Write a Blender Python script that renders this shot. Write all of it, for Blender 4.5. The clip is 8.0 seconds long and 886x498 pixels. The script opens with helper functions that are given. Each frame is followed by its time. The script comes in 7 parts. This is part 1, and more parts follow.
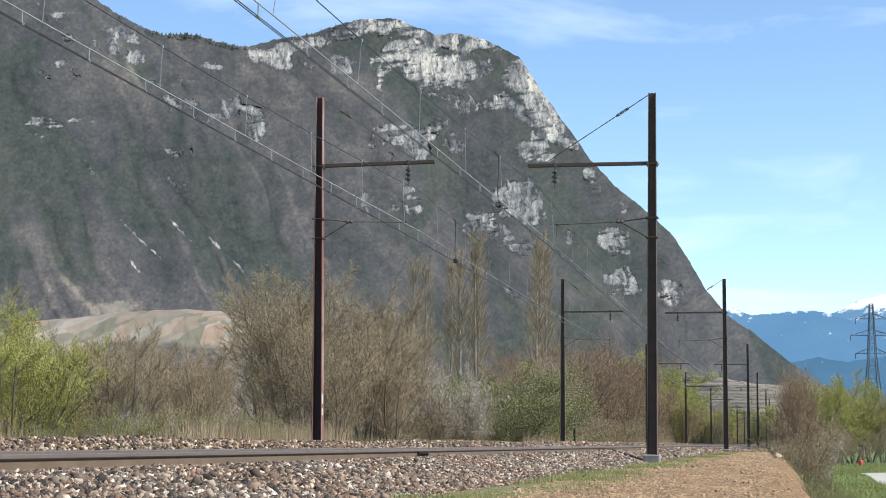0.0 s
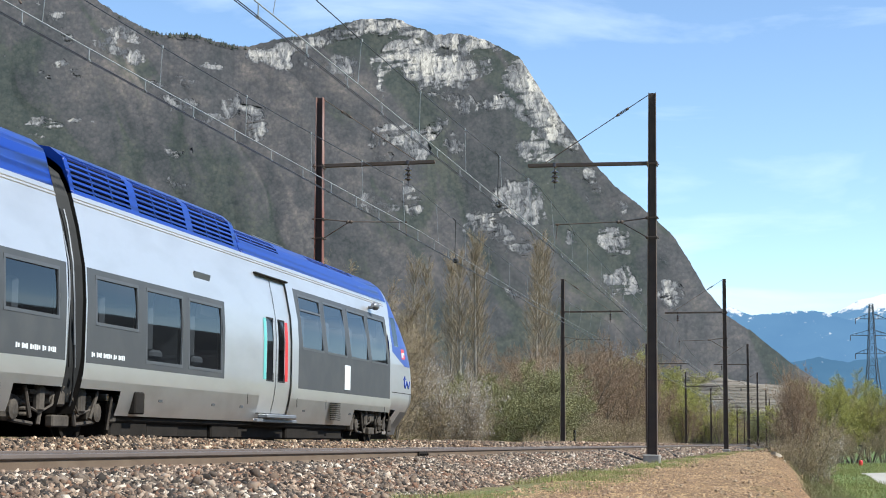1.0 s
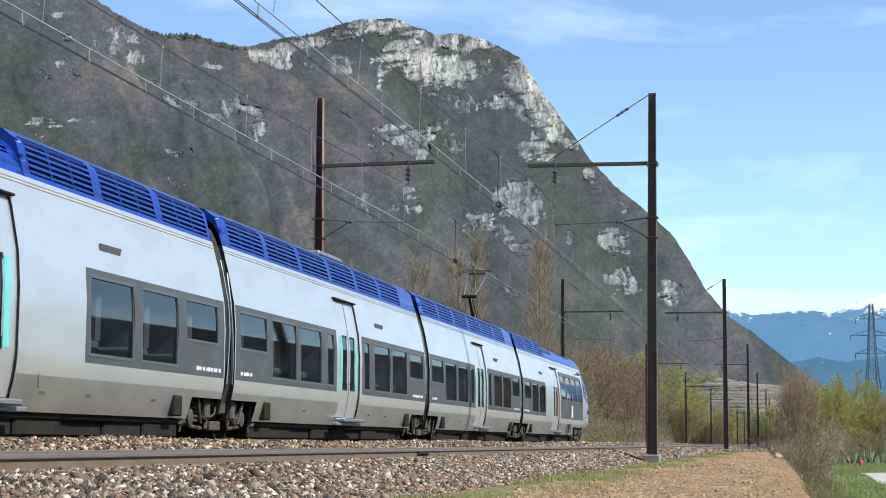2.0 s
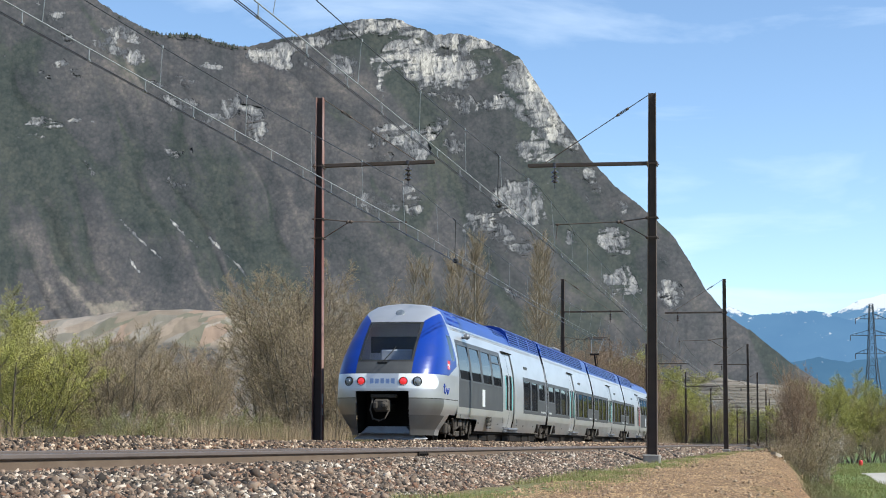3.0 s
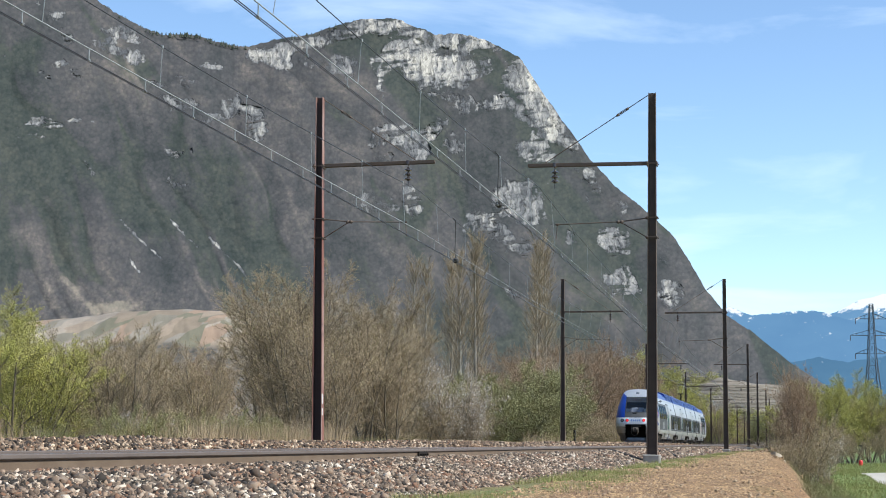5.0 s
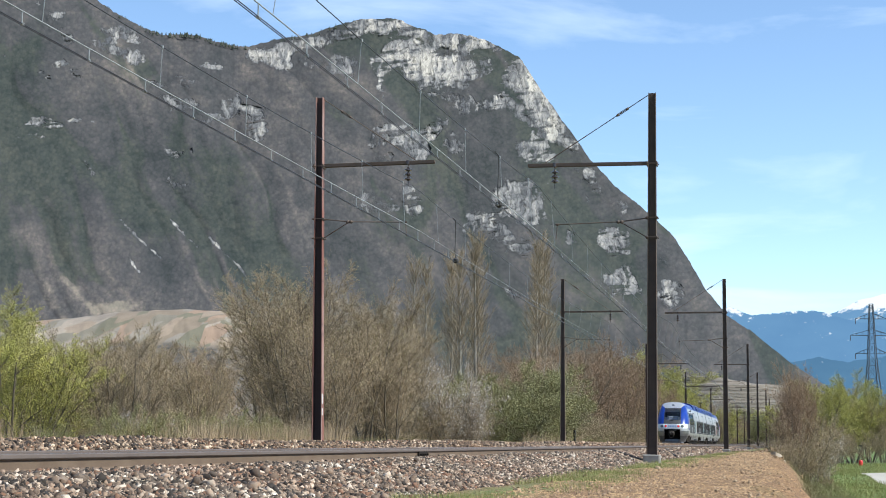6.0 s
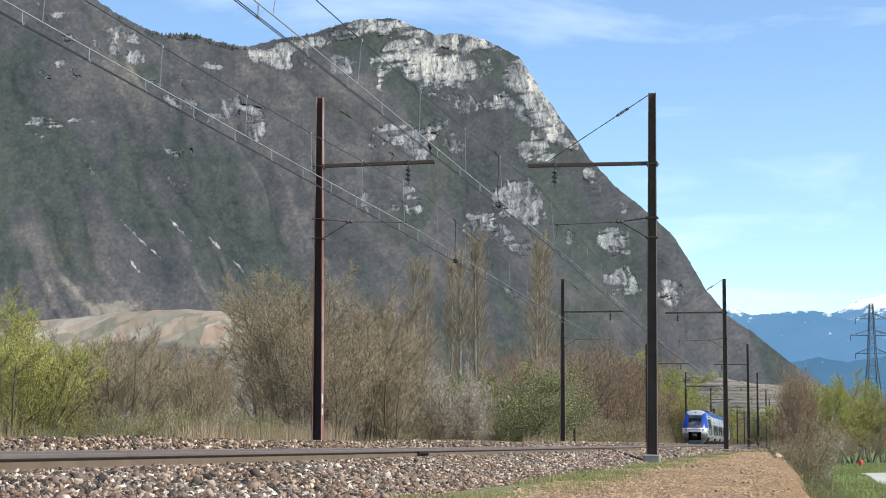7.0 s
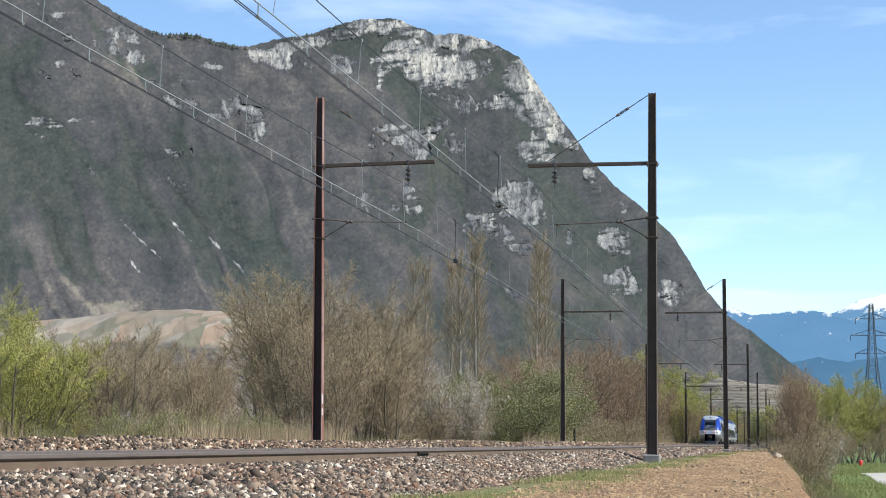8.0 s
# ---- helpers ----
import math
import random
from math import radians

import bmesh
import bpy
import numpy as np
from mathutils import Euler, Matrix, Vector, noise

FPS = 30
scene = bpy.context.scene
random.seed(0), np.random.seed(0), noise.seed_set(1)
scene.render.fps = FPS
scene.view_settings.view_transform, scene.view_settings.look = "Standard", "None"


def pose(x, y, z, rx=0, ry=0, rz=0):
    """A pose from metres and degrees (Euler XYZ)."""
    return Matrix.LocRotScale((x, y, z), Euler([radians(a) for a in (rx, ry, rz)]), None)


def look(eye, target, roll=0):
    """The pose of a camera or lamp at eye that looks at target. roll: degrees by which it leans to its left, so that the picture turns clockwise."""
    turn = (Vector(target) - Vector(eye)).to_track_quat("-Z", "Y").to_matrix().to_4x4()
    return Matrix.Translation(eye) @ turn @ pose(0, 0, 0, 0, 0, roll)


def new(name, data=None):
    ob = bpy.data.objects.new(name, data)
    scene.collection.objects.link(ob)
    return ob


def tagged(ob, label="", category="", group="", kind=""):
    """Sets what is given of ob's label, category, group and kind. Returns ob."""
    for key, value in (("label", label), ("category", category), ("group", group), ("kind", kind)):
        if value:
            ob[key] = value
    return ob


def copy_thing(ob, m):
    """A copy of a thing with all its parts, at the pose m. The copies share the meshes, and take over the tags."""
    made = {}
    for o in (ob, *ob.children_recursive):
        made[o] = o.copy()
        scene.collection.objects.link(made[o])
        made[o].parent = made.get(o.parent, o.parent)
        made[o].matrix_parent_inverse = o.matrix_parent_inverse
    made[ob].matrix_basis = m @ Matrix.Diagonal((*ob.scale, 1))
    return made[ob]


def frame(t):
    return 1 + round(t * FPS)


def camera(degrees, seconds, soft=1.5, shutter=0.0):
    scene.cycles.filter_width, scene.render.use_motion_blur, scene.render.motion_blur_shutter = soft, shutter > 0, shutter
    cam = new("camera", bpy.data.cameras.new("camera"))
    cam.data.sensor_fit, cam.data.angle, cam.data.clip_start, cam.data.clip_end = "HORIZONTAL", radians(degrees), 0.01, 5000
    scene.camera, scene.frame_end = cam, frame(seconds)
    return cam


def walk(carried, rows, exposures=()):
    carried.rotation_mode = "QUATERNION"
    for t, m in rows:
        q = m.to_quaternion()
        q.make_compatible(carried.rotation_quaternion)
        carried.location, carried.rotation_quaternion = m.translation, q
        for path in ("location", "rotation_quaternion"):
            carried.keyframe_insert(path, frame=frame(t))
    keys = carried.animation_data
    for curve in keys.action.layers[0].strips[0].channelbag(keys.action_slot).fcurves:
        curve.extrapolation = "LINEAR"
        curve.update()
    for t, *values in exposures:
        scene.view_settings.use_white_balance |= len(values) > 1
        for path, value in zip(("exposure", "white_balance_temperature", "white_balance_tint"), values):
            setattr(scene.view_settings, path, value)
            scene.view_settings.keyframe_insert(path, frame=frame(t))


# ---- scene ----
# ---------- camera: stands still on the embankment beside the line ----------
cam = camera(30.46, 8.0, soft=1.0, shutter=0.0)
EYE = (0.0, 0.0, 0.12)
HELD = look(EYE, (-20.655, 97.134, 11.884), 0.45)
walk(cam, [(0.0, HELD), (8.0, HELD)], exposures=[(0.0, 0.58, 6180, 5), (1.6, 0.58, 6180, 5), (3.0, 0.45, 6180, 5), (4.0, 0.51, 6180, 5), (7.0, 0.56, 6180, 5), (8.0, 0.56, 6180, 5)])

# ---------- sky and sun ----------
SUN_AZ, SUN_EL = 98.0, 45.0      # degrees clockwise from the line's direction, and above the horizon
world = bpy.data.worlds.new("sky")
scene.world = world
world.use_nodes = True
wn, wl = world.node_tree.nodes, world.node_tree.links
wn.clear()
sky = wn.new("ShaderNodeTexSky")
sky.sky_type, sky.sun_disc = "NISHITA", False
sky.sun_elevation, sky.sun_rotation = radians(SUN_EL), radians(SUN_AZ)
sky.altitude, sky.air_density, sky.dust_density, sky.ozone_density = 700, 0.80, 0.06, 0.8
tc = wn.new("ShaderNodeTexCoord")
mp = wn.new("ShaderNodeMapping")
mp.inputs["Scale"].default_value = (3.0, 2.2, 11.0)
mp.inputs["Rotation"].default_value = (0.0, 0.25, 0.3)
n1 = wn.new("ShaderNodeTexNoise")
n1.inputs["Scale"].default_value, n1.inputs["Detail"].default_value, n1.inputs["Roughness"].default_value = 1.7, 7, 0.55
n1.inputs["Distortion"].default_value = 0.4
rp = wn.new("ShaderNodeValToRGB")
rp.color_ramp.elements[0].position, rp.color_ramp.elements[0].color = 0.52, (0, 0, 0, 1)
rp.color_ramp.elements[1].position, rp.color_ramp.elements[1].color = 0.82, (0.42, 0.42, 0.42, 1)
cm = wn.new("ShaderNodeMixRGB")
cm.inputs[2].default_value = (7.2, 7.6, 8.1, 1)
bg = wn.new("ShaderNodeBackground")
bg.inputs["Strength"].default_value = 0.15
wo = wn.new("ShaderNodeOutputWorld")
wl.new(tc.outputs["Generated"], mp.inputs["Vector"])
wl.new(mp.outputs["Vector"], n1.inputs["Vector"])
wl.new(n1.outputs["Fac"], rp.inputs["Fac"])
wl.new(rp.outputs["Color"], cm.inputs[0])
wl.new(sky.outputs["Color"], cm.inputs[1])
wl.new(cm.outputs[0], bg.inputs["Color"])
wl.new(bg.outputs["Background"], wo.inputs["Surface"])

sun_data = bpy.data.lights.new("sun", "SUN")
sun_data.energy, sun_data.angle, sun_data.color = 4.8, radians(0.53), (1.0, 0.95, 0.87)
sun = new("sun", sun_data)
_az, _el = radians(SUN_AZ), radians(SUN_EL)
sun.matrix_world = look((math.sin(_az) * math.cos(_el) * 100, math.cos(_az) * math.cos(_el) * 100, math.sin(_el) * 100), (0, 0, 0))

# ---------- numbers, meshes, materials: small helpers ----------
def lattice(ix, iy, seed):
    h = (ix.astype(np.int64) * 374761393 + iy.astype(np.int64) * 668265263 + seed * 974711) & 0xFFFFFFFF
    h = ((h ^ (h >> 13)) * 1274126177) & 0xFFFFFFFF
    return ((h ^ (h >> 16)) & 0xFFFF) / 65535.0


def vnoise(x, y, seed=0):
    ix, iy = np.floor(x), np.floor(y)
    fx, fy = x - ix, y - iy
    fx, fy = fx * fx * (3 - 2 * fx), fy * fy * (3 - 2 * fy)
    a, b = lattice(ix, iy, seed), lattice(ix + 1, iy, seed)
    c, d = lattice(ix, iy + 1, seed), lattice(ix + 1, iy + 1, seed)
    return (a + (b - a) * fx) * (1 - fy) + (c + (d - c) * fx) * fy


def fbm(x, y, seed=0, octaves=5, gain=0.5):
    s, amp, tot = 0, 1.0, 0.0
    for o in range(octaves):
        s = s + amp * (vnoise(x * 2 ** o, y * 2 ** o, seed + o) - 0.5)
        tot += amp
        amp *= gain
    return s / tot * 2


def ridged(x, y, seed=0, octaves=5):
    s, amp, tot = 0, 1.0, 0.0
    for o in range(octaves):
        s = s + amp * (1 - np.abs(2 * vnoise(x * 2 ** o, y * 2 ** o, seed + o) - 1))
        tot += amp
        amp *= 0.5
    return s / tot


def smooth(e0, e1, x):
    t = np.clip((x - e0) / (e1 - e0), 0, 1)
    return t * t * (3 - 2 * t)


class Geo:
    """Collects vertices and faces of one mesh."""

    def __init__(self):
        self.v, self.f = [], []

    def add(self, verts, faces):
        n = len(self.v)
        self.v.extend(tuple(p) for p in verts)
        self.f.extend(tuple(i + n for i in f) for f in faces)
        return self

    def quad(self, a, b, c, d):
        return self.add((a, b, c, d), ((0, 1, 2, 3),))

    def box(self, c, s, m=None, bev=0.0):
        hx, hy, hz = s[0] / 2, s[1] / 2, s[2] / 2
        if bev <= 0:
            vs = [Vector((x * hx, y * hy, z * hz)) for x in (-1, 1) for y in (-1, 1) for z in (-1, 1)]
            fs = [(0, 1, 3, 2), (4, 6, 7, 5), (0, 4, 5, 1), (2, 3, 7, 6), (0, 2, 6, 4), (1, 5, 7, 3)]
        else:
            b = min(bev, hx * 0.9, hy * 0.9, hz * 0.9)
            vs, fs, ix = [], [], {}
            for sx in (-1, 1):
                for sy in (-1, 1):
                    for sz in (-1, 1):
                        for k in range(3):
                            p = [sx * hx, sy * hy, sz * hz]
                            for j in range(3):
                                if j != k:
                                    p[j] -= b * (sx, sy, sz)[j]
                            ix[(sx, sy, sz, k)] = len(vs)
                            vs.append(Vector(p))
            for k in range(3):
                i, j = (k + 1) % 3, (k + 2) % 3
                for sg in (-1, 1):
                    def key(a, c2, kk=k):
                        q = [0, 0, 0]
                        q[k], q[i], q[j] = sg, a, c2
                        return ix[(*q, kk)]
                    fs.append((key(-1, -1), key(1, -1), key(1, 1), key(-1, 1)))
                for a in (-1, 1):
                    for c2 in (-1, 1):
                        def corner(sg, kk):
                            q = [0, 0, 0]
                            q[k], q[i], q[j] = sg, a, c2
                            return ix[(*q, kk)]
                        fs.append((corner(-1, i), corner(1, i), corner(1, j), corner(-1, j)))
            for sx in (-1, 1):
                for sy in (-1, 1):
                    for sz in (-1, 1):
                        fs.append(tuple(ix[(sx, sy, sz, k)] for k in range(3)))
        if m is not None:
            vs = [m @ p for p in vs]
        cc = Vector(c)
        return self.add([p + cc for p in vs], fs)

    def tube(self, p, q, r0, r1=None, n=6, caps=True):
        p, q = Vector(p), Vector(q)
        r1 = r0 if r1 is None else r1
        d = (q - p)
        if d.length < 1e-6:
            return self
        d.normalize()
        u = d.orthogonal().normalized()
        w = d.cross(u)
        vs = []
        for c, r in ((p, r0), (q, r1)):
            for k in range(n):
                a = 2 * math.pi * k / n
                vs.append(c + u * (r * math.cos(a)) + w * (r * math.sin(a)))
        fs = [(k, (k + 1) % n, n + (k + 1) % n, n + k) for k in range(n)]
        if caps:
            fs += [tuple(range(n - 1, -1, -1)), tuple(range(n, 2 * n))]
        return self.add(vs, fs)

    def path(self, pts, r, n=6):
        """One continuous round wire through the points."""
        pts = [Vector(p) for p in pts]
        m = len(pts)
        u = None
        vs = []
        for i, p in enumerate(pts):
            d = (pts[min(i + 1, m - 1)] - pts[max(i - 1, 0)]).normalized()
            u = d.orthogonal().normalized() if u is None else (u - d * u.dot(d)).normalized()
            w = d.cross(u)
            vs += [p + u * (r * math.cos(2 * math.pi * k / n)) + w * (r * math.sin(2 * math.pi * k / n)) for k in range(n)]
        fs = [(i * n + k, i * n + (k + 1) % n, (i + 1) * n + (k + 1) % n, (i + 1) * n + k) for i in range(m - 1) for k in range(n)]
        fs += [tuple(range(n - 1, -1, -1)), tuple(range((m - 1) * n, m * n))]
        return self.add(vs, fs)

    def lathe(self, c, axis, rings, n=14):
        """rings: (distance along axis, radius)."""
        d = Vector(axis).normalized()
        u = d.orthogonal().normalized()
        w = d.cross(u)
        vs, fs = [], []
        for h, r in rings:
            for k in range(n):
                a = 2 * math.pi * k / n
                vs.append(Vector(c) + d * h + u * (r * math.cos(a)) + w * (r * math.sin(a)))
        for j in range(len(rings) - 1):
            for k in range(n):
                fs.append((j * n + k, j * n + (k + 1) % n, (j + 1) * n + (k + 1) % n, (j + 1) * n + k))
        fs.append(tuple(range(n - 1, -1, -1)))
        fs.append(tuple(range((len(rings) - 1) * n, len(rings) * n)))
        return self.add(vs, fs)

    def sheet(self, rows):
        """rows: equal lists of points, joined to a sheet."""
        n, m = len(rows), len(rows[0])
        vs = [p for r in rows for p in r]
        fs = [(i * m + j, i * m + j + 1, (i + 1) * m + j + 1, (i + 1) * m + j) for i in range(n - 1) for j in range(m - 1)]
        return self.add(vs, fs)

    def mesh(self, name, mat=None, soft=False):
        me = bpy.data.meshes.new(name)
        me.from_pydata(self.v, [], self.f)
        bm = bmesh.new()
        bm.from_mesh(me)
        bmesh.ops.recalc_face_normals(bm, faces=bm.faces)
        bm.to_mesh(me)
        bm.free()
        if soft:
            me.polygons.foreach_set("use_smooth", [True] * len(me.polygons))
            me.set_sharp_from_angle(angle=radians(35))
        if mat:
            me.materials.append(mat)
        return me


def raw_mesh(name, verts, faces, mat=None, soft=False):
    """A mesh straight from numpy arrays: verts (n, 3), faces (m, 3 or 4)."""
    me = bpy.data.meshes.new(name)
    nf, k = faces.shape
    me.vertices.add(len(verts))
    me.vertices.foreach_set("co", np.ascontiguousarray(verts, dtype=np.float32).ravel())
    me.loops.add(nf * k)
    me.loops.foreach_set("vertex_index", np.ascontiguousarray(faces, dtype=np.int32).ravel())
    me.polygons.add(nf)
    me.polygons.foreach_set("loop_start", np.arange(0, nf * k, k, dtype=np.int32))
    me.update(calc_edges=True)
    if soft:
        me.polygons.foreach_set("use_smooth", np.ones(nf, dtype=bool))
    if mat:
        me.materials.append(mat)
    return me


def part(name, geo, material, parent, label="", soft=False, m=None):
    me = geo.mesh(name, material, soft) if isinstance(geo, Geo) else geo
    ob = new(name, me)
    ob.parent = parent
    if m is not None:
        ob.matrix_basis = m
    return tagged(ob, label)


def grid_faces(n, m):
    i, j = np.meshgrid(np.arange(n - 1), np.arange(m - 1), indexing="ij")
    a = (i * m + j).ravel()
    return np.stack([a, a + 1, a + m + 1, a + m], axis=1)


def material(name, a, b=None, rough=0.6, metal=0.0, scale=4.0, fine=40.0, amount=0.5, bump=0.0, bump_scale=None, rand=0.0, island=0.0, coat=0.0, spec=0.5, stretch=None, dirt=None, dirt_amount=0.0, dirt_scale=2.0):
    """A procedural surface: colours a and b mixed by noise at two scales, with relief, dirt and variation from piece to piece."""
    mt = bpy.data.materials.new(name)
    mt.use_nodes = True
    nt = mt.node_tree
    N, L = nt.nodes, nt.links
    p = N["Principled BSDF"]
    p.inputs["Roughness"].default_value = rough
    p.inputs["Metallic"].default_value = metal
    p.inputs["Specular IOR Level"].default_value = spec
    p.inputs["Coat Weight"].default_value = coat
    p.inputs["Coat Roughness"].default_value = 0.1
    b = b or tuple(c * 0.75 for c in a)
    t = N.new("ShaderNodeTexCoord")
    vec = t.outputs["Object"]
    if stretch:
        mpn = N.new("ShaderNodeMapping")
        mpn.inputs["Scale"].default_value = stretch
        L.new(vec, mpn.inputs["Vector"])
        vec = mpn.outputs["Vector"]
    def noise_at(s, detail=4.0):
        nn = N.new("ShaderNodeTexNoise")
        nn.inputs["Scale"].default_value, nn.inputs["Detail"].default_value = s, detail
        L.new(vec, nn.inputs["Vector"])
        return nn.outputs["Fac"]
    def calc(op, x, y):
        mm = N.new("ShaderNodeMath")
        mm.operation = op
        for k, q in enumerate((x, y)):
            if isinstance(q, (int, float)):
                mm.inputs[k].default_value = q
            else:
                L.new(q, mm.inputs[k])
        return mm.outputs[0]
    def mix(f, x, y):
        mm = N.new("ShaderNodeMixRGB")
        for k, q in enumerate((f, x, y)):
            if isinstance(q, tuple):
                mm.inputs[k].default_value = (*q, 1)
            elif isinstance(q, (int, float)):
                mm.inputs[k].default_value = q
            else:
                L.new(q, mm.inputs[k])
        return mm.outputs[0]
    f = calc("ADD", calc("MULTIPLY", noise_at(scale), 0.6), calc("MULTIPLY", noise_at(fine, 6.0), 0.4))
    f = calc("ADD", calc("MULTIPLY", calc("SUBTRACT", f, 0.5), 4.0 * amount), 0.5)
    if rand:
        oi = N.new("ShaderNodeObjectInfo")
        f = calc("ADD", f, calc("MULTIPLY", calc("SUBTRACT", oi.outputs["Random"], 0.5), rand))
    if island:
        ge = N.new("ShaderNodeNewGeometry")
        f = calc("ADD", f, calc("MULTIPLY", calc("SUBTRACT", ge.outputs["Random Per Island"], 0.5), island))
    cl = N.new("ShaderNodeClamp")
    L.new(f, cl.inputs[0])
    col = mix(cl.outputs[0], a, b)
    if dirt:
        df = calc("MULTIPLY", calc("SUBTRACT", noise_at(dirt_scale, 8.0), 0.45), 5.0)
        c2 = N.new("ShaderNodeClamp")
        L.new(df, c2.inputs[0])
        col = mix(calc("MULTIPLY", c2.outputs[0], dirt_amount), col, dirt)
    L.new(col, p.inputs["Base Color"])
    if bump:
        bp = N.new("ShaderNodeBump")
        bp.inputs["Strength"].default_value, bp.inputs["Distance"].default_value = 1.0, bump
        L.new(noise_at(bump_scale or fine, 6.0), bp.inputs["Height"])
        L.new(bp.outputs["Normal"], p.inputs["Normal"])
    return mt


def glass(name, tint, rough=0.03, double=1.85):
    """Dark tinted glazing: a tinted clear layer under a real reflecting surface."""
    mt = bpy.data.materials.new(name)
    mt.use_nodes = True
    N, L = mt.node_tree.nodes, mt.node_tree.links
    N.clear()
    tr = N.new("ShaderNodeBsdfTransparent")
    tr.inputs[0].default_value = (*tint, 1)
    gl = N.new("ShaderNodeBsdfGlossy")
    gl.inputs["Roughness"].default_value = rough
    gl.inputs["Color"].default_value = (0.78, 0.79, 0.79, 1)
    fr = N.new("ShaderNodeFresnel")
    fr.inputs["IOR"].default_value = double
    mx = N.new("ShaderNodeMixShader")
    o = N.new("ShaderNodeOutputMaterial")
    L.new(fr.outputs[0], mx.inputs[0])
    L.new(tr.outputs[0], mx.inputs[1])
    L.new(gl.outputs[0], mx.inputs[2])
    L.new(mx.outputs[0], o.inputs["Surface"])
    return mt
# ---------- materials ----------
def stone_material(name, stain=0.5, tint=(1.0, 0.72, 0.55)):
    """Crushed stone: every piece has its own grey, tan, rust or pale tone."""
    mt = bpy.data.materials.new(name)
    mt.use_nodes = True
    N, L = mt.node_tree.nodes, mt.node_tree.links
    p = N["Principled BSDF"]
    p.inputs["Roughness"].default_value = 0.88
    ge, oi, tc2 = N.new("ShaderNodeNewGeometry"), N.new("ShaderNodeObjectInfo"), N.new("ShaderNodeTexCoord")
    ad, fr = N.new("ShaderNodeMath"), N.new("ShaderNodeMath")
    fr.operation = "FRACT"
    L.new(ge.outputs["Random Per Island"], ad.inputs[0])
    L.new(oi.outputs["Random"], ad.inputs[1])
    L.new(ad.outputs[0], fr.inputs[0])
    cr = N.new("ShaderNodeValToRGB")
    cr.color_ramp.interpolation = "CONSTANT"
    tones = [(0.0, (0.034, 0.027, 0.021)), (0.18, (0.098, 0.074, 0.056)), (0.37, (0.165, 0.125, 0.092)), (0.54, (0.23, 0.178, 0.135)), (0.64, (0.21, 0.122, 0.078)), (0.72, (0.32, 0.24, 0.175)), (0.84, (0.44, 0.36, 0.28)), (0.935, (0.66, 0.58, 0.48))]
    el = cr.color_ramp.elements
    while len(el) < len(tones):
        el.new(0.5)
    for e, (pos, c) in zip(el, tones):
        e.position, e.color = pos, (*c, 1)
    L.new(fr.outputs[0], cr.inputs["Fac"])
    nz, big = N.new("ShaderNodeTexNoise"), N.new("ShaderNodeTexNoise")
    nz.inputs["Scale"].default_value, nz.inputs["Detail"].default_value = 45.0, 5.0
    big.inputs["Scale"].default_value, big.inputs["Detail"].default_value = 0.45, 5.0
    L.new(tc2.outputs["Object"], nz.inputs["Vector"])
    L.new(tc2.outputs["Object"], big.inputs["Vector"])
    r1 = N.new("ShaderNodeValToRGB")
    r1.color_ramp.elements[0].position, r1.color_ramp.elements[0].color = 0.3, (0.62, 0.60, 0.58, 1)
    r1.color_ramp.elements[1].position, r1.color_ramp.elements[1].color = 0.7, (1.0, 1.0, 1.0, 1)
    L.new(nz.outputs["Fac"], r1.inputs["Fac"])
    m1 = N.new("ShaderNodeMixRGB")
    m1.blend_type = "MULTIPLY"
    m1.inputs[0].default_value = 1.0
    L.new(cr.outputs[0], m1.inputs[1])
    L.new(r1.outputs[0], m1.inputs[2])
    r2 = N.new("ShaderNodeValToRGB")
    r2.color_ramp.elements[0].position, r2.color_ramp.elements[0].color = 0.42, (stain * 1.4 - 0.7, stain * 1.4 - 0.7, stain * 1.4 - 0.7, 1)
    r2.color_ramp.elements[1].position, r2.color_ramp.elements[1].color = 0.62, (stain, stain, stain, 1)
    L.new(big.outputs["Fac"], r2.inputs["Fac"])
    m2 = N.new("ShaderNodeMixRGB")
    m2.blend_type = "MULTIPLY"
    m2.inputs[2].default_value = (*tint, 1)
    L.new(r2.outputs[0], m2.inputs[0])
    L.new(m1.outputs[0], m2.inputs[1])
    L.new(m2.outputs[0], p.inputs["Base Color"])
    return mt


M_BALLAST = stone_material("ballast_stone")
M_BALLASTRUST = stone_material("rust_stained_ballast_stone", 0.9, (1.0, 0.84, 0.68))
# bed colour darkened to stand for shade in the gaps between stones
M_BED = material("ballast_bed", (0.085, 0.064, 0.05), (0.014, 0.012, 0.010), 0.95, scale=22, fine=55, amount=1.3, bump=0.05, bump_scale=24, dirt=(0.11, 0.06, 0.04), dirt_amount=0.5, dirt_scale=0.8)
M_RAIL = material("rail_steel", (0.165, 0.118, 0.082), (0.11, 0.076, 0.053), 0.85, 0.0, scale=3, fine=50, amount=0.5, bump=0.0006, spec=0.25, dirt=(0.20, 0.15, 0.105), dirt_amount=0.35)
M_RAILTOP = material("rail_running_face", (0.42, 0.41, 0.40), (0.28, 0.26, 0.25), 0.34, 0.9, scale=2, fine=40, amount=0.4)
M_RAILHEAD = material("rail_head_brown", (0.17, 0.135, 0.115), (0.11, 0.085, 0.070), 0.6, 0.2, scale=2, fine=40, amount=0.5, spec=0.3)
M_SLEEPER = material("sleeper_concrete", (0.36, 0.33, 0.30), (0.22, 0.19, 0.17), 0.9, scale=6, fine=60, amount=0.5, bump=0.002, rand=0.4)
